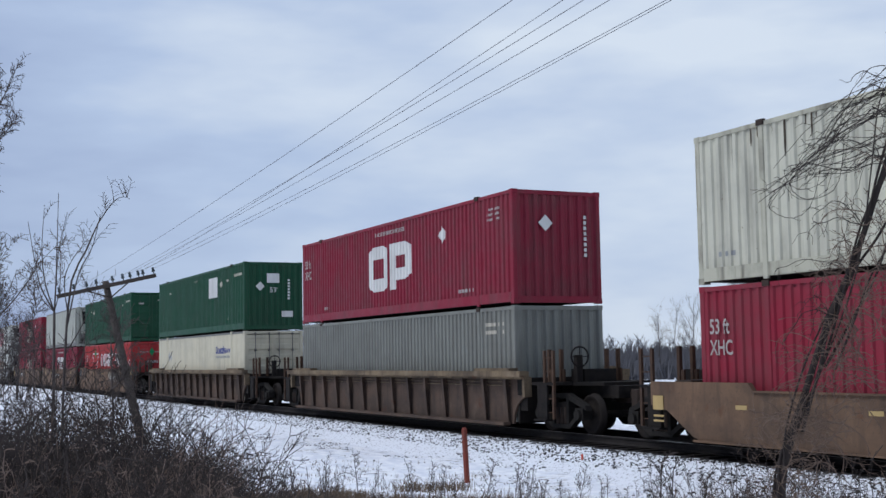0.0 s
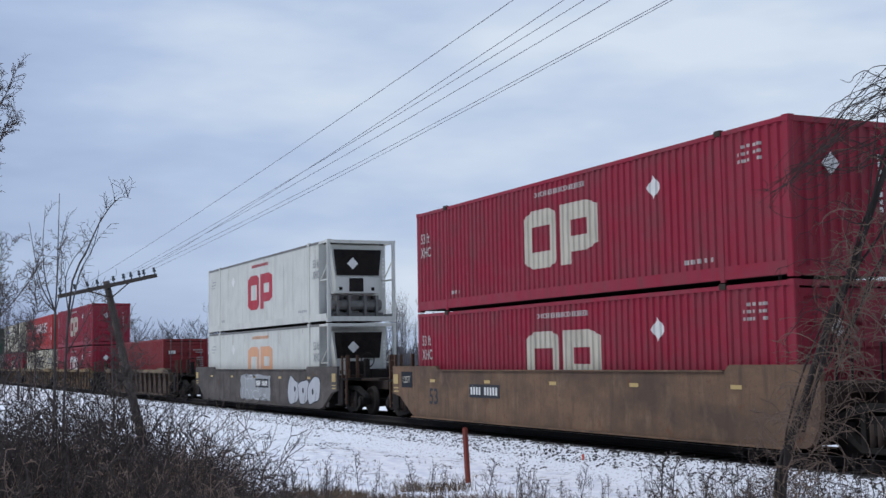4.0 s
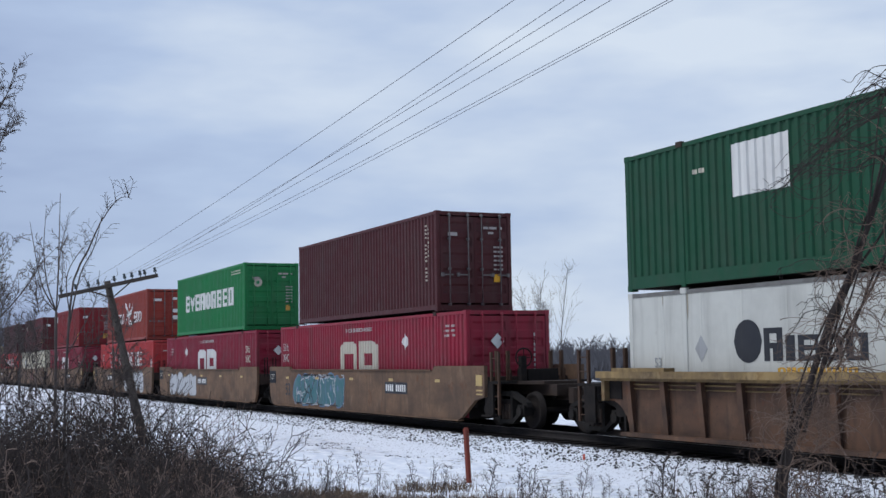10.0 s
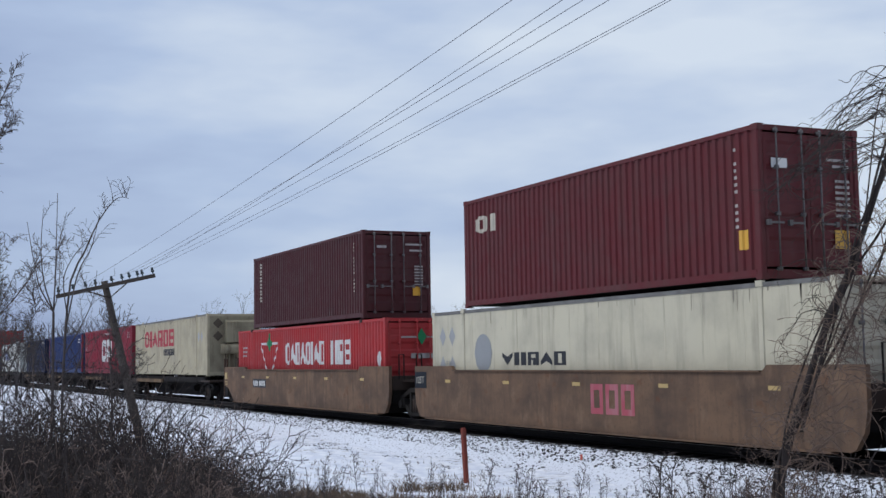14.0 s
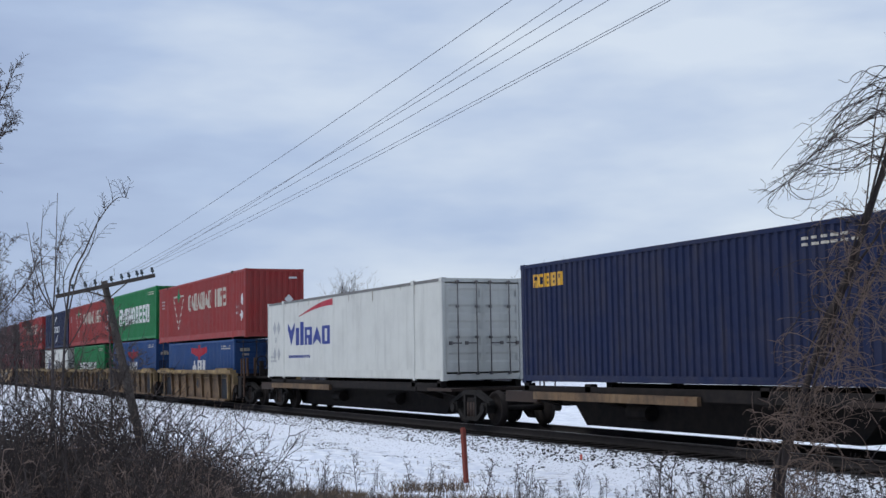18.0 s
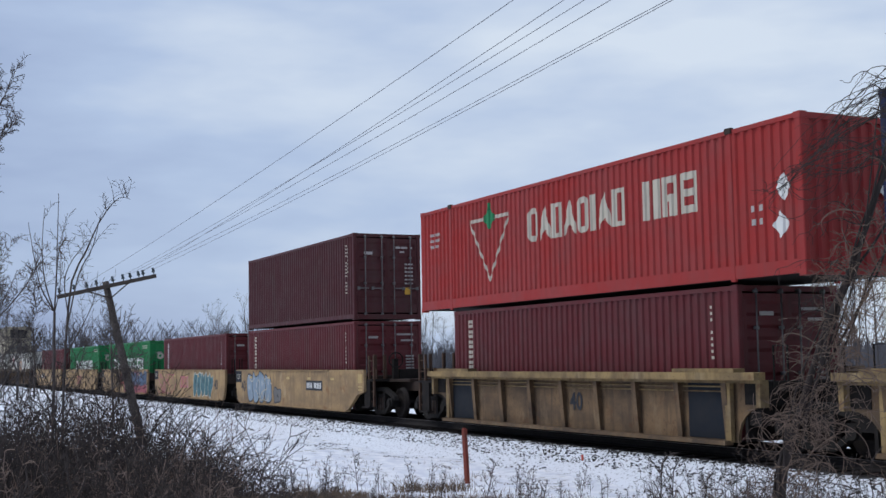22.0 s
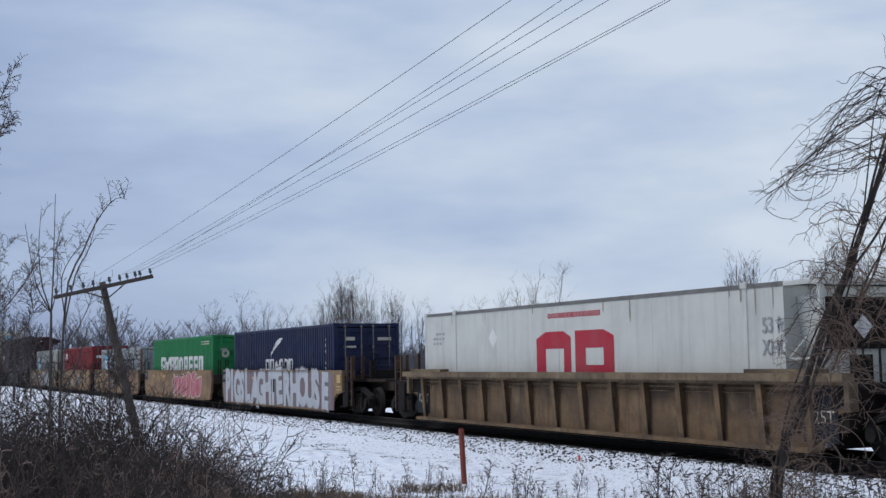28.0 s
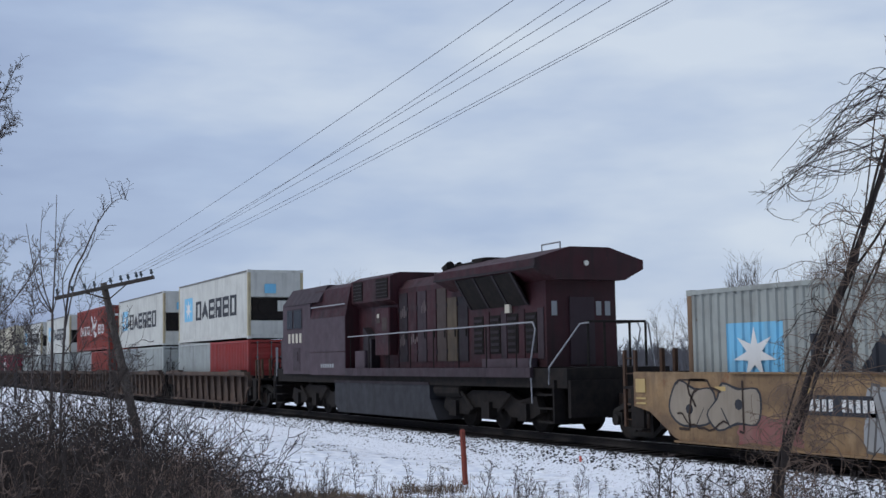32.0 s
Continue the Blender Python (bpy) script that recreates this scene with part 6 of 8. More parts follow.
M_STONE = plain("ballast_stone", (0.075, 0.072, 0.07), 0.85, 0.0, 9.0, (0.045, 0.042, 0.04), 0.7, 0.4)


def grid_sheet(name, xs, ys, height, mat):
    g = Geo()
    g.v = [(x, y, height(x, y)) for y in ys for x in xs]
    n = len(xs)
    for j in range(len(ys) - 1):
        for i in range(n - 1):
            a = j * n + i
            g.f.append((a, a + 1, a + n + 1, a + n))
    return put(name, g.mesh(name, True), mat)


def steps(*runs):
    out = []
    for a, b, d in runs:
        n = max(1, round((b - a) / d))
        out += [a + (b - a) * i / n for i in range(n)]
    return out + [runs[-1][1]]


ground = grid_sheet("ground", steps((-4200, -1200, 300), (-1200, -200, 50), (-200, -70, 4), (-70, 10, 0.45), (10, 200, 10), (200, 1200, 100), (1200, 4200, 500)),
                    steps((-4200, -200, 400), (-200, -10, 10), (-10, 15, 0.45), (15, 40, 2), (40, 300, 20), (300, 4300, 400)), ground_height, M_SNOW)
tagged(ground, "thin snow cover with dead grass showing through", "ground", kind="structure")


def ballast_height(x, d):
    d = abs(d)
    bumps = 0.03 * noise.noise(Vector((x * 3, d * 3, 5))) + 0.02 * noise.noise(Vector((x * 9, d * 9, 1)))
    return (-0.2 if d < 1.85 else -0.2 - (d - 1.85) * 0.42) + bumps * (1 if d > 1.4 else 0.4)


BX = steps((-1300, -200, 60), (-200, -90, 4), (-90, 5, 0.3), (5, 40, 5), (40, 1300, 90))
for nm, ys, mat, lab in (("ballast_shoulder", steps((-3.05, -1.42, 0.13)), M_BALLAST, "crushed stone shoulder dusted with snow"),
                         ("ballast_bed", steps((-1.42, 1.75, 0.5)), M_SHADEDBALLAST, "bare ballast by the rails, darkened for the train's shade"),
                         ("ballast_shoulder", steps((1.75, 4.3, 0.4)), M_BALLAST, "crushed stone shoulder dusted with snow")):
    g = Geo()
    xs = BX
    n = len(xs)
    g.v = [(x, TRACK_Y + d, ballast_height(x, d)) for d in ys for x in xs]
    for j in range(len(ys) - 1):
        for i in range(n - 1):
            a = j * n + i
            g.f.append((a, a + 1, a + n + 1, a + n))
    tagged(put(nm, g.mesh(nm, True), mat), lab, "ballast", kind="structure")

track = thing("railway_track", "steel rails on dark sleepers bedded in ballast", "track", kind="structure")
RAIL = [(-0.07, -0.17), (0.07, -0.17), (0.07, -0.15), (0.012, -0.13), (0.012, -0.05), (0.036, -0.035), (0.036, 0.0), (-0.036, 0.0), (-0.036, -0.035), (-0.012, -0.05), (-0.012, -0.13), (-0.07, -0.15)]
# rail sides darkened as well, for the train's shade
M_RAILSIDE = plain("shaded_rail_side", (0.034, 0.028, 0.025), 0.85, 0.0, 5.0, (0.013, 0.011, 0.010), 0.7)
for s in (-1, 1):
    g = Geo()
    g.prism(RAIL, "x", -1300, 1300)
    put("rail", g.mesh("rail"), M_RAILSIDE, track, shift(0, TRACK_Y + s * 0.755, 0))
    g = Geo()
    g.box(-1300, 1300, -0.03, 0.03, 0.0, 0.004)
    put("rail_head", g.mesh("rail_head"), M_RAILTOP, track, shift(0, TRACK_Y + s * 0.755, 0))
# creosoted sleepers, coloured darker to stand for the shade under the train
M_TIE = plain("shaded_creosoted_wood", (0.017, 0.014, 0.013), 0.95, 0.0, 7.0, (0.026, 0.022, 0.019), 0.7, 0.6)
tie = shared("sleeper", lambda g: g.bevelled(-0.11, 0.11, -1.3, 1.3, -0.33, -0.168, 0.012))
for i in range(160):
    put("sleeper", tie, M_TIE, track, shift(-88 + i * 0.56, TRACK_Y, 0))

# loose stones on the shoulder
rs = random.Random(5)
g = Geo()
for i in range(13500):
    x = -80 + 72 * rs.random() ** 0.7
    low = rs.random() < 0.28
    d = -2.3 - 2.4 * rs.random() ** 1.3 if low else -1.47 - 0.95 * rs.random() ** 1.2
    if low and noise.noise(Vector((x * 0.5, d * 0.9, 2))) < 0.12:
        continue
    z = max(ballast_height(x, d), ground_height(x, TRACK_Y + d))
    r = 0.012 + 0.024 * rs.random() ** 2.0
    n = len(g.v)
    for q in range(6):
        a = q * math.pi / 3 + rs.random()
        g.v.append((x + r * math.cos(a) * (0.7 + 0.5 * rs.random()), TRACK_Y + d + r * math.sin(a), z + r * (0.1 + 0.3 * rs.random())))
    g.v += [(x, TRACK_Y + d, z + r * 0.8), (x, TRACK_Y + d, z - r)]
    for q in range(6):
        g.f += [(n + q, n + (q + 1) % 6, n + 6), (n + (q + 1) % 6, n + q, n + 7)]
stones = put("loose_stone", g.mesh("loose_stone"), M_STONE)
tagged(stones, "loose dark crushed stones lying on snow", "stones", kind="stuff")

# ---- marker post ----
M_POST = plain("weathered_red_paint", (0.25, 0.045, 0.028), 0.75, 0.0, 6.0, (0.16, 0.05, 0.035), 0.7)
post = thing("marker_post", "weathered red wooden marker post in snow", "post")
put("stake", shared("stake", lambda g: [g.bevelled(-0.044, 0.044, -0.044, 0.044, -0.2, 1.02, 0.01), g.prism([(-0.044, 1.02), (0.044, 1.02), (0.0, 1.07)], "y", -0.044, 0.044)]), M_POST, post)
post.matrix_basis = pose(-22.7, 11.24, -0.66, 0, -3.2, 20)
M_LATHE = plain("fluorescent_marker", (0.75, 0.13, 0.08), 0.6, 0.0, 6.0)
stub = put("survey_stub", shared("survey_stub", lambda g: g.bevelled(-0.02, 0.02, -0.02, 0.02, 0, 0.11, 0.005)), M_LATHE, None, shift(-22.6, 13.9, -0.36))
tagged(stub, "short orange survey stake in the ballast", "stake")

# ---- telegraph pole and wires ----
M_POLE = plain("grey_weathered_pole", (0.085, 0.07, 0.058), 0.9, 0.0, 5.0, (0.05, 0.042, 0.036), 0.7, 0.7)
M_GLASSY = plain("glass_insulator", (0.05, 0.065, 0.07), 0.15, 0.0, 8.0)
M_WIRE = plain("dark_wire", (0.15, 0.155, 0.18), 0.6, 0.0, 9.0)
PINS = (-1.42, -0.98, -0.60, -0.30, 0.2, 0.518, 0.745, 1.003, 1.151, 1.48)


def telegraph_pole(label, height, m):
    po = thing("telegraph_pole", label, "pole", "telegraph poles")
    put("shaft", shared(("shaft", height), lambda g: g.tube([(0, 0, -0.8), (0, 0, height * 0.5), (0, 0, height)], [0.145, 0.125, 0.10], 12), True), M_POLE, po)
    arm = put("crossarm", shared("crossarm", lambda g: g.bevelled(-0.06, 0.06, -1.53, 1.53, -0.06, 0.06, 0.012)), M_POLE, po, shift(0.16, 0, height - 0.16))
    for s in (-1, 1):
        put("brace", shared(("brace", s), lambda g: g.tube([(0.17, s * 0.6, -0.05), (0.14, 0, -0.38)], 0.02, 5)), M_RUST, arm)
    for y in PINS:
        put("insulator", shared("insulator", lambda g: [g.tube([(0, 0, 0.05), (0, 0, 0.13)], 0.018, 6), g.tube([(0, 0, 0.12), (0, 0, 0.16), (0, 0, 0.2), (0, 0, 0.25), (0, 0, 0.27)], [0.05, 0.055, 0.035, 0.045, 0.02], 10)], True), M_GLASSY, arm, shift(0, y, 0))
    po.matrix_basis = m
    return po


POLE_M = pose(-39.0, 8.16, -0.75, 13.0, 0, 0)
telegraph_pole("leaning grey wooden telegraph pole with insulators", 5.24, POLE_M)
FAR_M = pose(9.0, 8.95, -0.6, 0, 0, 0)
telegraph_pole("upright grey wooden telegraph pole with crossarm", 8.74, FAR_M)
for a, b in ((-0.60, -1.187), (1.151, -1.048), (0.518, -0.233), (0.745, 0.234), (1.003, 1.393), (1.504, 1.271)):
    p0 = POLE_M @ Vector((0.16, a, 5.24 - 0.16 + 0.22))
    p1 = FAR_M @ Vector((0.16, b, 8.74 - 0.16 + 0.22))
    g = Geo()
    pts = []
    for i in range(41):
        f = i / 40
        q = p0.lerp(p1, f)
        q.z -= 4 * 0.28 * f * (1 - f)
        pts.append(q)
    g.tube(pts, 0.0049, 5)
    w = put("overhead_wire", g.mesh("overhead_wire"), M_WIRE)
    tagged(w, "thin dark overhead wire between telegraph poles", "wire", "overhead wires")


# ---- spray paint and stencils on the cars ----
def blob(cx, cz, rx, rz, r, n=14):
    pts = []
    for i in range(n):
        a = 2 * math.pi * i / n
        k = (abs(math.cos(a)) ** 4 + abs(math.sin(a)) ** 4) ** -0.25
        k *= r.uniform(0.86, 1.08)
        pts.append((cx + rx * k * math.cos(a), cz + rz * k * math.sin(a)))
    return pts


def flat(g, pts, y):
    g.poly([(x, y, z) for x, z in pts])


FORMS = [[(0.05, 0.0, 0.35, 1.0), (0.35, 1.0, 0.85, 0.05), (0.2, 0.35, 0.7, 0.4)], [(0.1, 0.0, 0.15, 1.0), (0.15, 0.95, 0.85, 0.1), (0.85, 0.0, 0.9, 1.0)],
         [(0.85, 0.95, 0.2, 0.72), (0.2, 0.72, 0.85, 0.3), (0.85, 0.3, 0.1, 0.05)], [(0.12, 0.05, 0.1, 0.9), (0.1, 0.9, 0.8, 1.0), (0.8, 1.0, 0.9, 0.1), (0.9, 0.1, 0.12, 0.05)],
         [(0.15, 0.0, 0.2, 1.0), (0.2, 0.95, 0.85, 0.72), (0.85, 0.72, 0.2, 0.45), (0.3, 0.45, 0.9, 0.0)], [(0.1, 1.0, 0.3, 0.05), (0.3, 0.05, 0.55, 0.7), (0.55, 0.7, 0.75, 0.05), (0.75, 0.05, 0.95, 1.0)]]


def spray(car, x0, x1, z0, z1, fill, line, n, seed, y=-1.513, lean=0.12):
    """A sprayed piece: packed angular shapes of thick strokes, each with a contour behind it."""
    r = random.Random(seed)
    c, h = (x1 - x0) / n, z1 - z0
    for i in range(n):
        mx, mz = r.random() < 0.5, r.random() < 0.5
        form = [((1 - a if mx else a), (1 - b if mz else b), (1 - e if mx else e), (1 - f if mz else f)) for a, b, e, f in FORMS[r.randrange(6)]]
        w = min(0.19, 0.15 * c + 0.05) * r.uniform(0.85, 1.15)
        yy = y - 0.001 * (i % 3)

        def strokes(g, grow, back):
            for q, (xa, za, xb, zb) in enumerate(form):
                a = Vector((x0 + (i + 0.04 + xa * 0.94) * c + lean * (za - 0.5) * h, z0 + (0.08 + 0.84 * za) * h))
                b = Vector((x0 + (i + 0.04 + xb * 0.94) * c + lean * (zb - 0.5) * h, z0 + (0.08 + 0.84 * zb) * h))
                d = (b - a).normalized()
                o = Vector((-d.y, d.x)) * (w * 0.5 + grow)
                e = d * (w * 0.35 + grow)
                flat(g, [tuple(a - e - o), tuple(b + e - o * 0.8), tuple(b + e + o), tuple(a - e + o * 0.8)], back - 0.0004 * q)
        g = Geo()
        strokes(g, 0.045, yy)
        put("spray_contour", g.mesh("spray_contour"), line, car)
        g = Geo()
        strokes(g, 0.0, yy - 0.005)
        put("spray_letter", g.mesh("spray_letter"), fill, car)


def patch(car, x0, x1, z0, z1, mat, seed, y=-1.512, name="spray_patch"):
    r = random.Random(seed)
    g = Geo()
    pts = []
    for a, b in (((x0, z0), (x1, z0)), ((x1, z0), (x1, z1)), ((x1, z1), (x0, z1)), ((x0, z1), (x0, z0))):
        for i in range(5):
            f = i / 5
            pts.append((a[0] + (b[0] - a[0]) * f + r.uniform(-0.09, 0.09), a[1] + (b[1] - a[1]) * f + r.uniform(-0.05, 0.05)))
    flat(g, pts, y)
    put(name, g.mesh(name), mat, car)


def bubble(car, x0, x1, z0, z1, fill, line, n, seed, y=-1.512, lean=0.10, shade=None):
    """A throw-up: fat rounded forms that overlap, each with a contour, a hole and a crease."""
    r = random.Random(seed)
    c = (x1 - x0) / n
    for i in range(n):
        cx, cz = x0 + (i + 0.5) * c, (z0 + z1) / 2 + r.uniform(-0.03, 0.03)
        rx, rz = c * r.uniform(0.52, 0.60), (z1 - z0) * r.uniform(0.46, 0.52)
        rough = [Vector((p[0] + lean * (p[1] - cz), p[1])) for p in blob(cx, cz, rx, rz, r, 9)]
        rough = [q.lerp(Vector((cx, cz)), 0.30) if k in (r.randrange(9), 2) and r.random() < 0.7 else q for k, q in enumerate(rough)]
        pts = []
        for k in range(9):
            a, b, e, f = (rough[(k + j) % 9] for j in (-1, 0, 1, 2))
            for t in (0.0, 0.33, 0.67):
                pts.append(0.5 * (2 * b + (e - a) * t + (2 * a - 5 * b + 4 * e - f) * t * t + (3 * b - a - 3 * e + f) * t ** 3))
        mid = Vector((cx, cz))
        yy = y - 0.0022 * (i % 3)
        for nm, grow, mat, back in (("spray_contour", 0.04, line, 0.0), ("spray_letter", -0.012, fill, 0.0009)):
            g = Geo()
            flat(g, [tuple(q + (q - mid).normalized() * grow) for q in pts], yy - back)
            put(nm, g.mesh(nm), mat, car)
        g = Geo()
        hx, hz = cx + r.uniform(-0.15, 0.15) * c, cz + r.uniform(-0.1, 0.2) * (z1 - z0)
        flat(g, [(hx + 0.09 * c * math.cos(t), hz + 0.11 * (z1 - z0) * math.sin(t)) for t in [j * 0.785 for j in range(8)]], yy - 0.0016)
        put("spray_hole", g.mesh("spray_hole"), shade or line, car)
        g = Geo()
        s = r.choice((-1, 1))
        a, b = Vector((cx + s * 0.1 * c, z0 + 0.05)), Vector((cx + s * 0.3 * c, cz - 0.05))
        o = Vector((0.022, 0.008))
        flat(g, [tuple(a - o), tuple(a + o), tuple(b + o * 0.6), tuple(b - o * 0.6)], yy - 0.0016)
        put("spray_crease", g.mesh("spray_crease"), shade or line, car)


def scrawl(car, x0, x1, z0, z1, mat, n, seed, y=-1.516):
    """Loose sprayed lines."""
    r = random.Random(seed)
    for i in range(n):
        g = Geo()
        x, z = r.uniform(x0, x1), r.uniform(z0, z1)
        d = r.uniform(0, 6.28)
        pts = []
        for q in range(12):
            pts.append((x, y, z))
            d += r.uniform(-0.9, 0.9)
            x = min(x1, max(x0, x + 0.16 * math.cos(d)))
            z = min(z1, max(z0, z + 0.16 * math.sin(d)))
        w = r.uniform(0.014, 0.03)
        # one ribbon along the points that lie apart
        line = [pts[0]]
        for q in pts[1:]:
            if abs(q[0] - line[-1][0]) + abs(q[2] - line[-1][2]) > 0.02:
                line.append(q)
        if len(line) < 3:
            continue
        for k, q in enumerate(line):
            p0, p1 = line[max(0, k - 1)], line[min(len(line) - 1, k + 1)]
            dx, dz = p1[0] - p0[0], p1[2] - p0[2]
            ln = max(1e-6, math.hypot(dx, dz))
            g.v += [(q[0] + dz / ln * w, y, q[2] - dx / ln * w), (q[0] - dz / ln * w, y, q[2] + dx / ln * w)]
            if k:
                g.f.append((2 * k - 2, 2 * k, 2 * k + 1, 2 * k - 1))
        put("spray_line", g.mesh("spray_line"), mat, car)


def stencil(car, text, x, z, size, mat, bold=0.0, wide=1.0, y=-1.515):
    digits(text, size, mat, car, Matrix.Translation((x, y, z)) @ NEAR @ Matrix.Diagonal((wide, 1, 1, 1)), bold, "stencil")


def blocks(car, x0, x1, z0, z1, n, mat, y=-1.515):
    c = (x1 - x0) / n
    for i in range(n):
        g = Geo()
        a, b, w, v = x0 + i * c, x0 + (i + 0.82) * c, 0.22 * c, 0.2 * (z1 - z0)
        for q in ((a, a + w, z0, z1), (b - w, b, z0, z1), (a + w, b - w, z0, z0 + v), (a + w, b - w, z1 - v, z1)):
            flat(g, [(q[0], q[2]), (q[1], q[2]), (q[1], q[3]), (q[0], q[3])], y)
        put("letter_block", g.mesh("letter_block"), mat, car)


C = CAR_AT
M_REDSPRAY = paint((0.27, 0.040, 0.055), (0.3, 0.2, 0.18), 0.5, 0.5, 0.0, "_red_spray")
M_DULLPINK = paint((0.22, 0.085, 0.075), (0.2, 0.13, 0.1), 0.6, 0.6, 0.0, "_dull_pink_spray")
M_TAN2 = paint((0.27, 0.225, 0.17), (0.12, 0.09, 0.065), 0.6, 0.6, 0.0, "_faded_spray")
spray(C[-83], 2.0, 6.0, 0.70, 1.36, M_TAN2, M_RUST, 7, 201)
patch(C[-146], -2.0, 2.1, 0.28, 1.28, M_GREYMARK, 202)
scrawl(C[-146], -2.0, 2.1, 0.3, 1.26, M_SILVER, 16, 245, -1.518)
M_OUTLINE = paint((0.13, 0.125, 0.12), (0.2, 0.18, 0.16), 0.5, 0.6, 0.0, "_grey_outline")
M_PALEBLUE = paint((0.20, 0.27, 0.33), (0.12, 0.13, 0.14), 0.5, 0.5, 0.0, "_pale_blue_spray")
bubble(C[-146], 4.4, 7.7, 0.26, 1.28, M_SILVER, M_KMARK, 3, 203)
bubble(C[-280], -5.9, -0.7, 0.24, 1.34, M_TEAL, M_SPRAYBLUE, 6, 204)
scrawl(C[-280], -5.9, -0.7, 0.28, 1.3, M_SILVER, 26, 205, -1.517)
scrawl(C[-280], -5.9, -0.7, 0.28, 1.3, M_KMARK, 12, 235, -1.519)
bubble(C[-299], -6.4, -1.1, 0.22, 1.36, M_SILVER, M_OUTLINE, 4, 206)
bubble(C[-319], 1.0, 6.4, 0.22, 1.38, M_SILVER, M_OUTLINE, 4, 210, lean=-0.15)
bubble(C[-213], -1.8, -0.1, 0.26, 1.22, M_TEAL, M_SPRAYBLUE, 2, 208, -1.40, shade=M_YMARK)
bubble(C[-576], -5.3, -2.1, 0.20, 1.40, M_PALEBLUE, M_KMARK, 4, 213, lean=-0.12, shade=M_SILVER)
scrawl(C[-576], -5.2, -2.0, 0.3, 1.3, M_WMARK2, 6, 247, -1.522)
bubble(C[-576], -1.75, -0.95, 0.22, 0.85, M_OUTLINE, M_KMARK, 1, 211)
scrawl(C[-591], -6.3, -2.2, 0.3, 1.25, M_PINK, 18, 212, -1.518)
bubble(C[-591], 1.5, 4.9, 0.26, 1.40, M_TEAL, M_WMARK2, 5, 216, lean=0.2, shade=M_KMARK)
blocks(C[-591], -1.2, 0.5, 0.62, 1.2, 3, M_PINK)
patch(C[-607], 0.5, 6.7, 0.2, 0.8, M_REDSPRAY, 214)
bubble(C[-607], 0.7, 6.7, 0.60, 1.42, paint((0.045, 0.075, 0.13), (0.03, 0.04, 0.06), 0.6, 0.5, 0.0, "_navy_spray"), M_KMARK, 7, 215, -1.514, 0.15, M_SPRAYBLUE)
scrawl(C[-607], 0.7, 6.6, 0.65, 1.36, M_SPRAYBLUE, 9, 236, -1.524)
scrawl(C[-607], 0.6, 6.7, 0.3, 1.38, M_PINK, 8, 237, -1.519)
blocks(C[-607], -1.0, 0.4, 0.62, 1.2, 3, M_RMARK)
scrawl(C[-623], -4.1, -1.9, 0.25, 1.35, M_KMARK, 7, 216)
blocks(C[-623], -0.8, 1.0, 0.45, 1.05, 3, M_REDSPRAY)
scrawl(C[-639], 1.0, 3.1, 0.25, 1.35, M_GREYMARK, 8, 217)
patch(C[-722], -6.7, 6.85, 0.19, 1.42, paint((0.17, 0.105, 0.11), (0.2, 0.19, 0.19), 0.8, 0.6, 0.0, "_pink_grey_spray"), 218)
rp = random.Random(12)
at = -6.4
for i, ch in enumerate("PIGSLAGHTERHOUSE"):
    wide = 0.42 if ch == "I" else 0.83
    tilt = Matrix.Rotation(radians(rp.uniform(-6, 6)), 4, "Y")
    size, drop = 1.72 * rp.uniform(0.94, 1.05), rp.uniform(-0.03, 0.05)
    for mat, bold, y in ((M_OUTLINE, 0.15, -1.516), (M_SILVER, 0.10, -1.520)):
        digits(ch, size, mat, C[-722], Matrix.Translation((at, y - 0.0006 * (i % 3), 0.24 + drop)) @ tilt @ NEAR @ Matrix.Diagonal((0.80 * rp.uniform(0.97, 1.03), 1, 1, 1)), bold, "spray_letter")
    at += wide
bubble(C[-738], -0.4, 5.1, 0.22, 1.38, M_PINK, M_WMARK2, 6, 219, lean=0.2, shade=M_RMARK)
scrawl(C[-738], -0.3, 5.0, 0.3, 1.3, M_WMARK2, 6, 220, -1.522)
scrawl(C[-753], -1.5, 0.4, 0.5, 1.1, M_WMARK2, 12, 222, -1.518)
scrawl(C[-753], 3.2, 5.0, 0.3, 1.1, M_PINK, 9, 243, -1.518)
scrawl(C[-753], -6.3, 6.0, 0.3, 1.3, M_RUST, 22, 223)
scrawl(C[-769], -1.4, 0.8, 0.3, 1.2, M_WMARK2, 14, 224, -1.518)
patch(C[-769], 1.7, 3.2, 0.6, 1.1, M_TAN2, 225)
scrawl(C[-769], 1.7, 3.2, 0.5, 1.2, M_SPRAYBLUE, 9, 244, -1.518)
scrawl(C[-769], -6.0, -2.0, 0.4, 1.2, M_RUST, 12, 226)
bubble(C[-785], -6.3, -3.7, 0.42, 1.36, M_TAN2, M_KMARK, 2, 232)
scrawl(C[-785], -6.3, -4.1, 0.4, 1.35, M_RUST, 5, 227, -1.522)
patch(C[-785], -1.1, 5.3, 0.19, 1.3, M_GREYMARK, 231, -1.5115)
spray(C[-785], -1.0, 5.2, 0.20, 1.32, paint((0.27, 0.265, 0.25), (0.15, 0.14, 0.13), 0.6, 0.6, 0.0, "_dull_silver"), paint((0.09, 0.085, 0.08), (0.15, 0.13, 0.11), 0.6, 0.6, 0.0, "_dull_black"), 12, 228)
patch(C[-785], 5.2, 6.2, 0.6, 1.3, paint((0.04, 0.15, 0.085), (0.2, 0.17, 0.12), 0.7, 0.6, 0.0, "_dull_green_spray"), 229)
patch(C[-785], -4.3, -2.6, 0.2, 0.7, M_DULLPINK, 230, -1.511)
blocks(C[-363], 0.6, 2.4, 0.55, 1.2, 3, M_PINK)
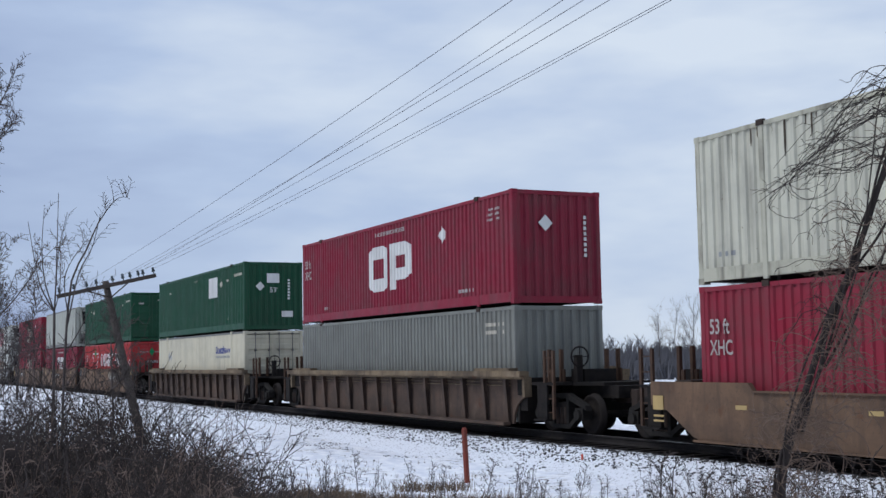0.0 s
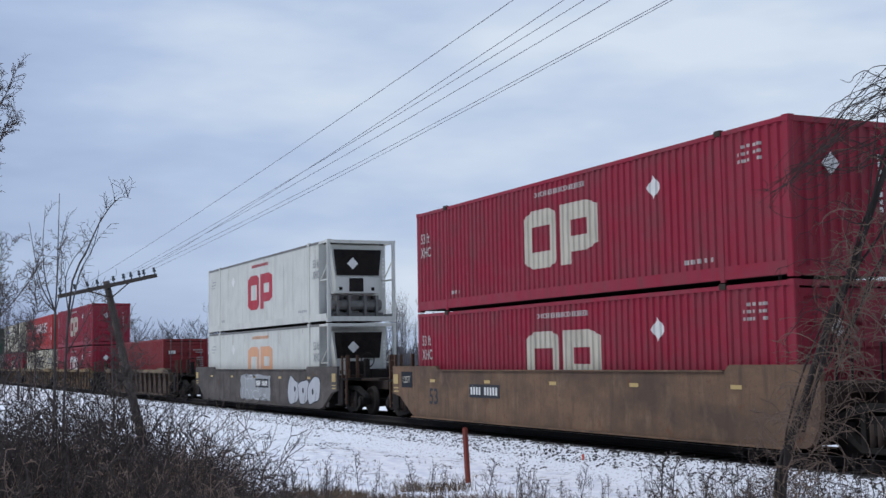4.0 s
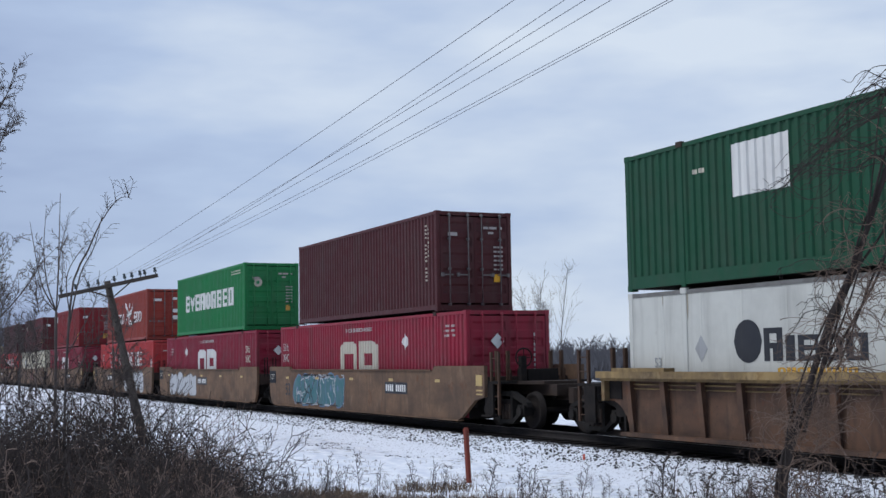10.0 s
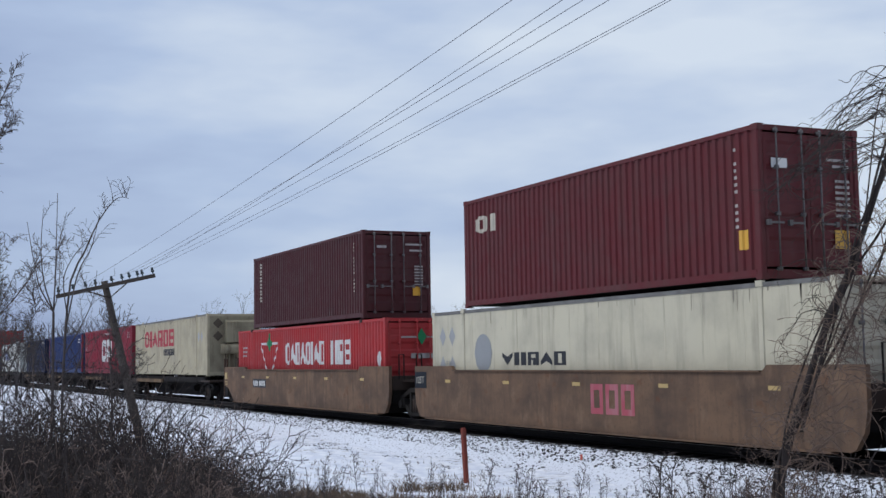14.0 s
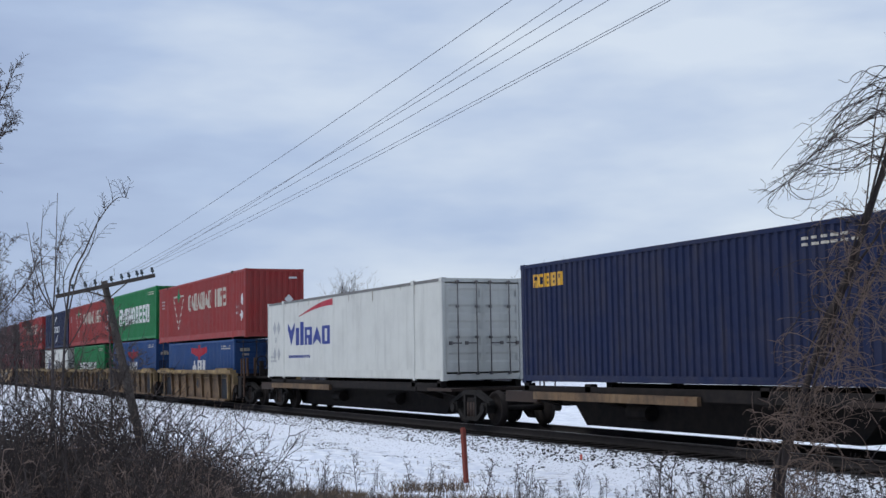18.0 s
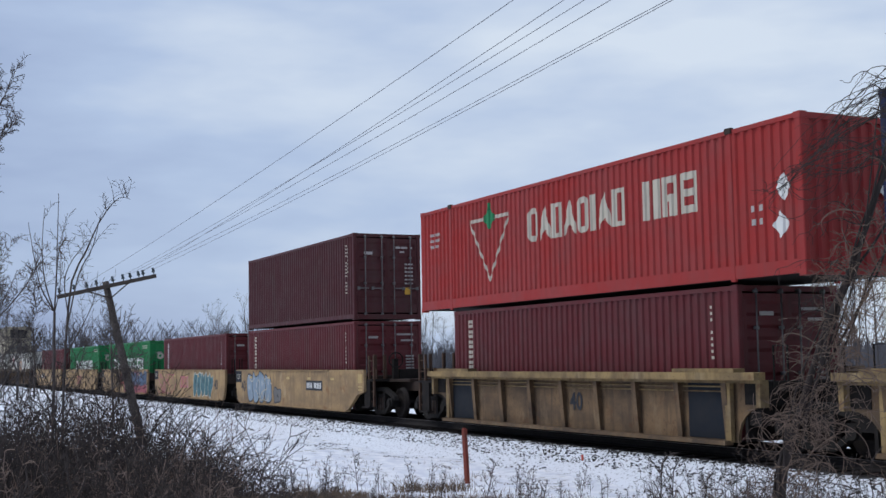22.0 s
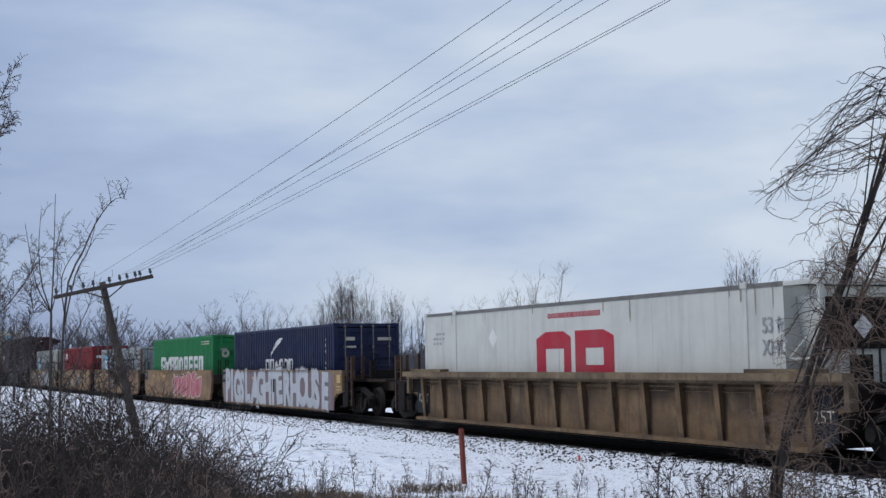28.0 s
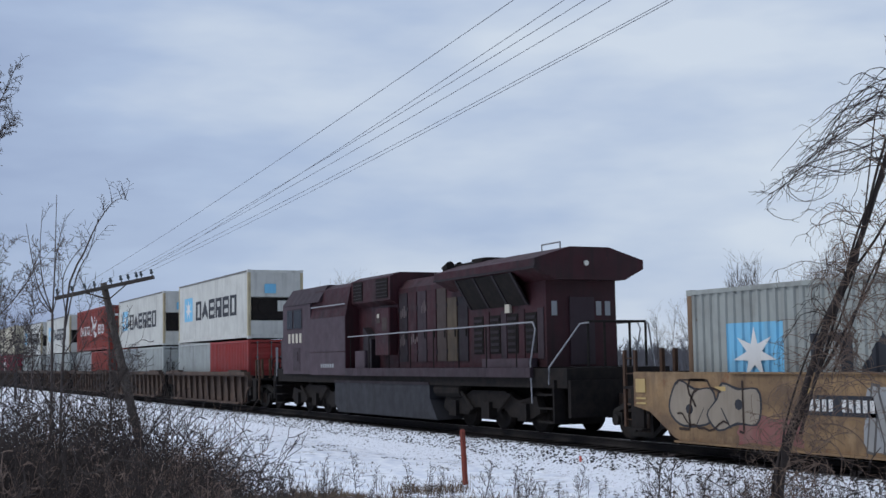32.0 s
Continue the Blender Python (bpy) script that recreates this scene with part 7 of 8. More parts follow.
for k in (-576, -591, -607, -623, -639):
    stencil(C[k], "40", -6.15 if k != -591 else 5.2, 0.62, 0.62, M_KMARK, 0.01)
for k in (-122, -280):
    stencil(C[k], "53", -6.9, 0.55, 0.62, M_KMARK, 0.01)
for k in (-494, -509, -525, -540, -556):
    stencil(C[k], "40", 0.2, 0.62, 0.55, M_KMARK, 0.01, y=-1.375)
for k in (-193, -213, -232, -680, -700):
    for s in (-1, 1):
        g2 = Geo()
        g2.box(s * 8.05 - 0.42, s * 8.05 + 0.42, -1.37, -1.362, 0.3, 1.28)
        put("dark_panel", g2.mesh("dark_panel"), M_DARKPANEL, C[k])
        stencil(C[k], "125T", s * 8.05 - 0.33, 0.62, 0.32, M_WMARK2, 0.0, y=-1.372)
for k, e in ((-102, 8.85), (-122, 8.85), (-299, 8.85), (-319, 8.85), (-363, 8.85), (-83, 8.85), (-280, 8.85), (-343, 8.85),
             (-576, 6.95), (-591, 6.95), (-607, 6.95), (-623, 6.95), (-722, 6.95), (-738, 6.95), (-753, 6.95), (-769, 6.95)):
    # the lettered black end panel beside each shared truck
    g = Geo()
    g.box(-e + 0.02, -e + 0.8, -1.518, -1.511, 0.98, 1.44)
    put("dark_panel", g.mesh("dark_panel"), M_DARKPANEL, C[k])
    stencil(C[k], "125T", -e + 0.09, 1.12, 0.27, M_WMARK2, y=-1.521)


# ---- plants ----
M_BARK = plain("grey_brown_bark", (0.052, 0.040, 0.035), 0.9, 0.0, 9.0, (0.03, 0.025, 0.022), 0.7, 0.5)
M_SAPLING = plain("grey_sapling_bark", (0.125, 0.104, 0.095), 0.9, 0.0, 9.0, (0.07, 0.058, 0.053), 0.7, 0.4)
M_TWIG = plain("brown_twigs", (0.30, 0.215, 0.17), 0.9, 0.0, 2.0, (0.11, 0.08, 0.066), 0.7, 0.3)
M_VINE = plain("vine_stems", (0.125, 0.086, 0.066), 0.9, 0.0, 6.0, (0.22, 0.155, 0.115), 0.45, 0.3)
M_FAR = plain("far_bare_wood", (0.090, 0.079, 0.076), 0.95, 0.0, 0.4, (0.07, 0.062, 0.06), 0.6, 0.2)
M_GRASS = plain("dead_grass", (0.21, 0.150, 0.098), 0.9, 0.0, 4.0, (0.11, 0.078, 0.056), 0.7, 0.2)
M_BRUSH = plain("shrub_bark", (0.074, 0.057, 0.050), 0.9, 0.0, 6.0, (0.040, 0.033, 0.030), 0.7, 0.3)
# distance haze is put into this colour: paler and bluer than bare wood
M_HAZEWOOD = plain("haze_tinted_bare_wood", (0.112, 0.112, 0.124), 0.95, 0.0, 0.5, (0.088, 0.086, 0.095), 0.6, 0.2)


def bend(r, d, amount):
    return (d + Vector((r.uniform(-1, 1), r.uniform(-1, 1), r.uniform(-1, 1))) * amount).normalized()


def limb(g, r, p, d, length, radius, depth, fork=3, droop=0.0, wild=0.18, sides=5, lift=0.0, tip=0.35, minr=0.0015):
    """A tapered, wandering limb with side limbs, down to twigs."""
    n = 5 if depth > 0 else 4
    pts, rad = [Vector(p)], [radius]
    d = Vector(d).normalized()
    for i in range(n):
        d = bend(r, d, wild)
        d = (d + Vector((0, 0, lift - droop * (i + 1) / n))).normalized()
        pts.append(pts[-1] + d * (length / n))
        rad.append(max(minr, radius * (1 - (1 - tip) * (i + 1) / n)))
    g.tube(pts, rad, max(3, sides), False)
    if depth <= 0:
        return
    for k in range(fork):
        i = r.randint(1, n)
        along = (pts[i] - pts[i - 1]).normalized()
        side = along.cross(Vector((r.uniform(-1, 1), r.uniform(-1, 1), r.uniform(-0.3, 1)))).normalized()
        a = r.uniform(0.45, 1.0)
        limb(g, r, pts[i].lerp(pts[i - 1], r.random()), along * math.cos(a) + side * math.sin(a), length * r.uniform(0.4, 0.68), max(minr, rad[i] * 0.62),
             depth - 1, fork, droop, wild, sides - 1, lift, tip, minr)


def tendril(g, r, p, d, length, radius, sag=0.1, curl=0.35, n=14, kids=2, minr=0.0014):
    """A long thin shoot that swings in slow curves and sags, with short side shoots."""
    d = Vector(d).normalized()
    spin = Vector((r.uniform(-1, 1), r.uniform(-1, 1), r.uniform(-1, 1))).normalized() * curl * r.uniform(0.3, 1)
    pts = [Vector(p)]
    for j in range(n):
        spin = spin + Vector((r.gauss(0, 1), r.gauss(0, 1), r.gauss(0, 1))) * curl * 0.22
        d = (d + spin.cross(d) * 0.45 + Vector((0, 0, -sag)) * (0.4 + j / n)).normalized()
        pts.append(pts[-1] + d * length / n)
    g.tube(pts, [max(minr, radius * (1 - 0.7 * j / n)) for j in range(n + 1)], 4 if radius < 0.004 else 6, False)
    for q in range(kids):
        j = r.randint(2, n - 1)
        a = (pts[j] - pts[j - 1]).normalized()
        o = a.cross(Vector((r.uniform(-1, 1), r.uniform(-1, 1), r.uniform(-1, 1)))).normalized()
        tendril(g, r, pts[j], a + o * r.uniform(0.5, 1.3), length * r.uniform(0.18, 0.42), radius * 0.6, sag * 0.6, curl * 1.1, max(6, n // 2), 1 if kids > 2 else 0, minr)


def away(azimuth, d, z=0.0):
    """A place d metres from the camera's foot; azimuth in degrees from +y towards -x."""
    a = radians(azimuth)
    return Vector((-d * math.sin(a), d * math.cos(a), z))


def bare_tree(name, label, category, group, build_trunk, build_crown, m, mat=M_BARK, twig=None):
    t = thing(name, label, category, group)
    g = Geo()
    build_trunk(g)
    put("trunk", g.mesh("trunk", True), mat, t)
    g = Geo()
    build_crown(g)
    put("crown", g.mesh("crown", True), twig or mat, t)
    t.matrix_basis = m
    return t


# shrubs of the thicket, a few shapes copied about
def bramble(g, r, p, d, length, radius, depth, minr=0.0019, wild=0.30, skip=0.0):
    """A kinked shoot that turns at each bud, with short side shoots that stand off widely."""
    n = 7 if depth > 1 else 5
    pts, d = [Vector(p)], Vector(d).normalized()
    for i in range(n):
        d = bend(r, d, wild)
        d = (d + Vector((0, 0, 0.05 - 0.07 * i / n))).normalized()
        pts.append(pts[-1] + d * (length / n) * r.uniform(0.75, 1.25))
    rad = [max(minr, radius * (1 - 0.72 * i / n)) for i in range(n + 1)]
    g.tube(pts, rad, 4 if depth > 1 else 3, False)
    if depth <= 0:
        return
    for i in range(1, n + 1):
        for q in range(2 if r.random() < 0.35 else 0 if r.random() < skip else 1):
            along = (pts[i] - pts[i - 1]).normalized()
            side = along.cross(Vector((r.uniform(-1, 1), r.uniform(-1, 1), r.uniform(-1, 1)))).normalized()
            bramble(g, r, pts[i], along * r.uniform(0.35, 0.9) + side, length * r.uniform(0.18, 0.46), rad[i] * 0.66, depth - 1, minr, wild, skip)


def shrub(seed, tall, stems, spread, label):
    r = random.Random(seed)
    s = thing("shrub", label, "shrub", "roadside shrubs")
    for part, n in (("branchwork", int(stems * 0.55)), ("twig_mass", int(stems * 0.75))):
        g = Geo()
        for i in range(n):
            a, q = r.uniform(0, 2 * math.pi), spread * math.sqrt(r.random())
            p = (q * math.cos(a), q * math.sin(a), -0.1)
            lean = Vector((math.cos(a) * r.uniform(0, 0.5), math.sin(a) * r.uniform(0, 0.5), 1))
            if part == "branchwork":
                bramble(g, r, p, lean, tall * r.uniform(0.55, 1.0), r.uniform(0.010, 0.017), 2, 0.0036, 0.26, 0.55)
            else:
                bramble(g, r, p, lean, tall * r.uniform(0.35, 0.8), 0.0075, 2, 0.0034, 0.26, 0.45)
        put(part, g.mesh(part), M_TWIG if part == "twig_mass" else M_BRUSH, s)
    return s


TALL = (1.75, 1.55, 1.95, 1.25)
THICK = [shrub(11, 1.9, 20, 0.55, "leafless brown shrub with dense kinked twigs"), shrub(12, 1.7, 22, 0.65, "leafless brown shrub with dense kinked twigs"),
         shrub(13, 2.1, 16, 0.5, "tall leafless brown shrub with arching twigs"), shrub(14, 1.3, 26, 0.65, "low leafless brown shrub with tangled twigs")]
CREST = ((70.5, -6.9), (72.0, -6.0), (73.3, -5.2), (74.5, -4.2), (77.0, -3.35), (79.5, -2.75), (82.0, -2.45), (87.0, -2.3))


def crest(az):
    """Elevation of the thicket's top, in degrees; it falls off towards the track."""
    for (a, p), (b, q) in zip(CREST, CREST[1:]):
        if az <= b:
            return p + (q - p) * max(0.0, az - a) / (b - a)
    return CREST[-1][1]


rb = random.Random(77)
SPOTS = [(76.5 + 10.2 * rb.random() ** 0.95, 9.5 + 7.5 * rb.random()) for i in range(96)]
SPOTS += [(74.0 + 2.8 * rb.random(), 12.0 + 4.5 * rb.random()) for i in range(12)]
SPOTS += [(70.3 + 3.7 * rb.random(), 13.0 + 4.0 * rb.random()) for i in range(8)]
for i, (az, d) in enumerate(SPOTS):
    p = away(az, d)
    top = 1.8 + d * math.tan(radians(crest(az))) + rb.gauss(0, 0.09) + (0.22 if rb.random() < 0.12 else 0)
    base = ground_height(p.x, p.y)
    k = rb.randrange(4)
    size = max(0.16, (top - base) / TALL[k])
    wide = max(0.45, min(0.8, size)) * rb.uniform(0.85, 1.15)
    m = Matrix.Translation((p.x, p.y, base)) @ Matrix.Rotation(rb.uniform(0, 6.28), 4, "Z") @ Matrix.Diagonal((wide, wide, size, 1))
    if i < 4:
        k, THICK[i].matrix_basis = i, m
    else:
        o = copy_thing(THICK[k], Matrix.Identity(4))
        o.matrix_basis = m
for az, d, el in ((83.9, 14.5, -1.5), (82.8, 15.0, -0.6), (81.7, 14.6, 0.7), (80.9, 15.4, 0.2), (80.1, 14.8, 0.5), (79.3, 15.6, -0.4), (78.5, 15.0, -0.9), (77.4, 15.8, -1.6), (76.3, 15.2, -2.3)):
    # taller shrubs that stand up out of the thicket among the saplings
    p = away(az, d)
    base = ground_height(p.x, p.y)
    size = (1.8 + d * math.tan(radians(el)) - base) / TALL[2]
    o = copy_thing(THICK[2], Matrix.Identity(4))
    o.matrix_basis = Matrix.Translation((p.x, p.y, base)) @ Matrix.Rotation(rb.uniform(0, 6.28), 4, "Z") @ Matrix.Diagonal((0.7, 0.7, size, 1))

# leaf litter under the thicket
M_LITTER = plain("leaf_litter", (0.25, 0.178, 0.128), 0.95, 0.0, 8.0, (0.11, 0.082, 0.064), 0.8, 0.9, 0.06)
g = Geo()
NA, ND = 60, 30
for j in range(ND + 1):
    for i in range(NA + 1):
        edge = 1.0 * noise.noise(Vector((i * 0.35, 4.2, 0)))
        az = 76.4 + 11.3 * i / NA + (0.9 * noise.noise(Vector((j * 0.5, 1.7, 0))) if i < 4 else 0)
        d = 7.0 + (11.6 + edge + 2.5 * min(1, i / NA * 2)) * j / ND
        p = away(az, d)
        h = min(1, i / 5, (ND - j) / 3, j / 2)
        g.v.append((p.x, p.y, ground_height(p.x, p.y) - 0.03 + h * (0.12 + 0.1 * noise.noise(Vector((p.x * 1.5, p.y * 1.5, 2))))))
for j in range(ND):
    for i in range(NA):
        a = j * (NA + 1) + i
        g.f.append((a, a + NA + 1, a + NA + 2, a + 1))
tagged(put("leaf_litter", g.mesh("leaf_litter", True), M_LITTER), "brown leaf litter under leafless shrubs", "ground", kind="structure")

# dead grass and low weeds among the shrubs and along the foot of the bank
g = Geo()
rg = random.Random(21)


def blades(x, y, n, h, w=0.004, spread=0.2, lean=0.5):
    for i in range(n):
        px_, py_ = x + rg.gauss(0, spread), y + rg.gauss(0, spread)
        z = ground_height(px_, py_) - 0.03
        a, l, hh = rg.uniform(0, 6.28), rg.uniform(0.05, lean), h * rg.uniform(0.5, 1.1)
        q = Vector((px_, py_, z))
        e = Vector((math.cos(a) * l, math.sin(a) * l, 1)).normalized()
        e2 = (e + Vector((math.cos(a) * l, math.sin(a) * l, -0.25))).normalized()
        u = Vector((0.42, 0.9, 0)) * w
        b, c = q + e * hh * 0.6, q + e * hh * 0.6 + e2 * hh * 0.4
        k = len(g.v)
        g.v += [tuple(q - u), tuple(q + u), tuple(b + u * 0.8), tuple(b - u * 0.8), tuple(c)]
        g.f += [(k, k + 1, k + 2, k + 3), (k + 3, k + 2, k + 4)]


for i in range(620):
    az, d = 75.5 + 10.5 * rg.random(), 9 + 8 * rg.random()
    p = away(az, d)
    blades(p.x, p.y, 24, 0.62 if az > 77.5 else 0.3, 0.005, 0.3, 0.7)
for i in range(1700):
    # ragged clumps on the flat before the ballast, thickest where the frost has left it bare
    az, d = 46 + 28 * rg.random(), 19.5 + 6.5 * rg.random() ** 1.25
    p = away(az, d)
    bare = noise.noise(Vector((p.x * 0.42, p.y * 0.42, 7)))
    if p.y < 12.5 and bare > -0.05 + 0.10 * (d - 21.5):
        blades(p.x, p.y, 22, 0.12 + 0.24 * rg.random(), 0.0055, 0.16, 0.9)
for i in range(240):
    az, d = 50 + 26 * rg.random(), 22 + 9 * rg.random()
    p = away(az, d)
    if p.y < 12.6:
        blades(p.x, p.y, 6, 0.14, 0.005, 0.12, 0.9)
grass = put("dead_grass", g.mesh("dead_grass"), M_GRASS)
tagged(grass, "straw-brown dead grass poking through snow", "grass", kind="stuff")


# thin weeds that stand singly before the bank: a stalk, a few side stalks and a head of fine sprigs
def weed(seed, label="thin bare weed stalk standing in snow"):
    r = random.Random(seed)
    w = thing("weed", label, "weed", "lone weeds")
    pts = [Vector((0, 0, -0.08))]
    d = Vector((r.uniform(-0.12, 0.12), r.uniform(-0.12, 0.12), 1))
    for i in range(8):
        d = bend(r, d, 0.07)
        pts.append(pts[-1] + d * 0.135)
    g = Geo()
    g.tube(pts, [0.0115 - 0.0006 * i for i in range(9)], 5, False)
    put("stalk", g.mesh("stalk", True), M_BRUSH, w)
    g = Geo()
    for i in range(3, 9):
        for q in range(2):
            a = r.uniform(0, 6.28)
            bramble(g, r, pts[i], Vector((math.cos(a), math.sin(a), 1.1)), 0.36 - 0.025 * i, 0.006, 1, 0.0046, 0.25, 0.4)
    tagged(put("sprig", g.mesh("sprig"), M_BRUSH, w), kind="stuff")
    return w


WEEDS = [weed(100 + i) for i in range(5)]
rq = random.Random(64)
STANDS = [(68.6, 21.5, 0.75), (70.1, 21.0, 0.7), (55.15, 15.0, 1.15), (54.5, 15.4, 0.95), (60.9, 19.0, 0.65), (64.2, 19.4, 0.5), (66.0, 19.4, 0.55), (72.0, 18.0, 0.8), (63.0, 18.6, 0.85), (53.4, 15.2, 0.9)]
STANDS += [(48 + 24 * rq.random(), 18.5 + 4.5 * rq.random(), 0.3 + 0.35 * rq.random() ** 1.5) for i in range(74)]
for i, (az, d, h) in enumerate(STANDS):
    p = away(az, d)
    m = Matrix.Translation((p.x, p.y, ground_height(p.x, p.y))) @ Matrix.Rotation(rq.uniform(0, 6.28), 4, "Z") @ Matrix.Scale(h, 4)
    if i < 5:
        WEEDS[i].matrix_basis = m
    else:
        o = copy_thing(WEEDS[rq.randrange(5)], Matrix.Identity(4))
        o.matrix_basis = m


# saplings beside the pole; each is drawn in its own upright plane across the line of sight
def curve(points, n=14):
    """A smooth run through a few points (Catmull-Rom)."""
    P = [Vector(p) for p in points]
    P = [P[0] * 2 - P[1]] + P + [P[-1] * 2 - P[-2]]
    out = []
    for i in range(1, len(P) - 2):
        k = max(2, n // (len(P) - 3))
        for j in range(k):
            t = j / k
            a, b, c, e = P[i - 1:i + 3]
            out.append(0.5 * ((2 * b) + (c - a) * t + (2 * a - 5 * b + 4 * c - e) * t * t + (3 * b - a - 3 * c + e) * t ** 3))
    return out + [P[-2]]


def shoot(g, r, points, radius, twigs=5, length=0.3, tip=0.3, up=0.5, dep=1, minr=0.0022):
    """One long shoot through the points with fine upright side twigs on its outer half."""
    pts = curve(points)
    n = len(pts) - 1
    g.tube(pts, [max(minr, radius * (1 - (1 - tip) * i / n)) for i in range(n + 1)], 6, False)
    for q in range(twigs):
        i = r.randint(n // 4, n - 1)
        along = (pts[i + 1] - pts[i]).normalized()
        side = Vector((r.uniform(-0.5, 0.5), r.choice((-1, 1)) * r.uniform(0.5, 1), r.uniform(0, 0.5)))
        bramble(g, r, pts[i], along * up + side * 0.7 + Vector((0, 0, 0.45)), length * r.uniform(0.5, 1.1), radius * 0.42, dep, minr, 0.15)


r1 = random.Random(31)
P = away(82.0, 14.0)
Bz = ground_height(P.x, P.y)
FACE = Matrix.Rotation(radians(-8.0), 4, "Z")


def fan(g):
    z = 2.37 - Bz
    for y, top, out, rad in ((0.03, 1.29, 0.02, 0.0095), (-0.115, 1.12, -0.13, 0.0085), (0.125, 1.08, 0.02, 0.008), (-0.28, 0.97, -0.19, 0.0085), (0.05, 0.72, 0.06, 0.006), (-0.20, 0.42, -0.15, 0.006)):
        shoot(g, r1, [(0, 0, z), (0.02, out * 0.75, z + 0.28 * top), (0.03, out * 0.9 + y * 0.15, z + 0.6 * top), (0.0, y, z + top)], rad, 3, 0.2)
    for y, z0 in ((-0.2, 1.62), (0.22, 1.5), (-0.16, 1.25), (0.24, 1.1)):
        shoot(g, r1, [(0, 0, z0), (0, y * 0.6, z0 + 0.2), (0, y, z0 + 0.55)], 0.006, 4, 0.25)


bare_tree("sapling", "slender leafless sapling with a fan of upright shoots", "tree", "bare saplings",
          lambda g: g.tube(curve([(0, 0.02, -0.2), (0.02, -0.01, 1.0), (0, 0.0, 2.0), (0, 0.0, 2.37 - Bz)]), [0.021 - 0.0006 * i for i in range(13)], 7),
          fan, Matrix.Translation((P.x, P.y, Bz)) @ FACE, M_SAPLING, M_SAPLING)
r2 = random.Random(35)


def arching(g):
    o = -Bz
    shoot(g, r2, [(0, 0.12, 2.1 + o), (0, 0.172, 2.69 + o), (0, 0.32, 3.02 + o), (0, 0.44, 3.31 + o), (0, 0.6, 3.55 + o), (0, 0.70, 3.60 + o), (0, 0.77, 3.58 + o)], 0.0125, 7, 0.28, 0.15)
    shoot(g, r2, [(0, 0.13, 2.2 + o), (0.05, 0.24, 2.75 + o), (0.05, 0.38, 3.05 + o), (0.03, 0.46, 3.40 + o)], 0.009, 7, 0.3)
    shoot(g, r2, [(0, 0.14, 2.3 + o), (0.05, 0.10, 2.7 + o), (0.05, 0.2, 2.95 + o), (0.03, 0.33, 3.10 + o)], 0.007, 7, 0.25)
    shoot(g, r2, [(0, 0.11, 1.9 + o), (0.05, 0.3, 2.25 + o), (0.05, 0.40, 2.5 + o), (0.03, 0.44, 2.8 + o)], 0.007, 6, 0.3)
    for i in range(10):
        z, y = 0.9 + 0.12 * i, (0.25 + 0.25 * r2.random()) * r2.choice((-1, 1, 1))
        shoot(g, r2, [(0, 0.1, z), (0.03, 0.1 + 0.5 * y, z + 0.25), (0, 0.1 + y, z + 0.7)], 0.006, 4, 0.28)


bare_tree("sapling", "leafless sapling with one long arching branch", "tree", "bare saplings",
          lambda g: g.tube(curve([(0, 0.06, -0.2), (0.02, 0.09, 1.0), (0, 0.1, 2.0), (0, 0.13, 2.3 - Bz)]), [0.017 - 0.0004 * i for i in range(13)], 7), arching,
          Matrix.Translation((P.x, P.y, Bz)) @ FACE @ shift(0.25), M_SAPLING, M_SAPLING)


def spread_crown(g, r, h, n, aside):
    """Limbs that stand out mostly to one side (+y of the tree) and turn upwards."""
    for i in range(n):
        z = h * (0.28 + 0.62 * i / n)
        y = r.choice((-0.5, 1, 1)) * aside * r.uniform(0.5, 1.0) * (1 - 0.35 * i / n)
        b = r.uniform(-0.35, 0.35)
        e = z + h * r.uniform(0.10, 0.24)
        shoot(g, r, [(0, 0, z), (b * 0.5, y * 0.45, z + (e - z) * 0.25), (b, y * 0.8, z + (e - z) * 0.65), (b, y, e)], 0.010, 6, 0.42, 0.25, 0.7, 2, 0.0026)


for az, d, h, n, aside, sd in ((86.3, 13.0, 4.9, 15, 1.0, 41), (79.6, 14.4, 2.9, 6, 0.30, 43)):
    rr = random.Random(sd)
    P = away(az, d)
    bare_tree("sapling", "leafless young tree with spreading fine twigs", "tree", "bare saplings",
              lambda g: g.tube([(0, 0, -0.2), (0.03, 0.02, h * 0.3), (0, 0.03, h * 0.62), (0, 0.0, h * 0.92)], [0.0072 * h, 0.006 * h, 0.0042 * h, 0.002 * h], 7),
              lambda g: spread_crown(g, rr, h, n, aside),
              Matrix.Translation((P.x, P.y, ground_height(P.x, P.y))) @ Matrix.Rotation(radians(az - 90), 4, "Z"), M_SAPLING, M_SAPLING)

# ---- vine-hung tree before the right of the track ----
V0 = away(49.2, 9.0)
V0.z = ground_height(V0.x, V0.y)
SIDE = Vector((math.cos(radians(49.2)), math.sin(radians(49.2)), 0))   # across the line of sight
BACK = Vector((-math.sin(radians(49.2)), math.cos(radians(49.2)), 0))
rv = random.Random(8)
vine = thing("vine_tree", "leafless leaning tree hung with arching bare vines", "tree")


def at_v(s, z, b=0.0):
    return SIDE * s + BACK * b + Vector((0, 0, z - V0.z))


LEAN = [(-0.13, -0.75), (-0.115, 0.3), (-0.075, 0.95), (0.02, 1.25), (0.174, 1.69), (0.30, 2.05), (0.43, 2.35), (0.545, 2.66), (0.70, 3.1), (0.85, 3.5), (0.97, 3.75)]


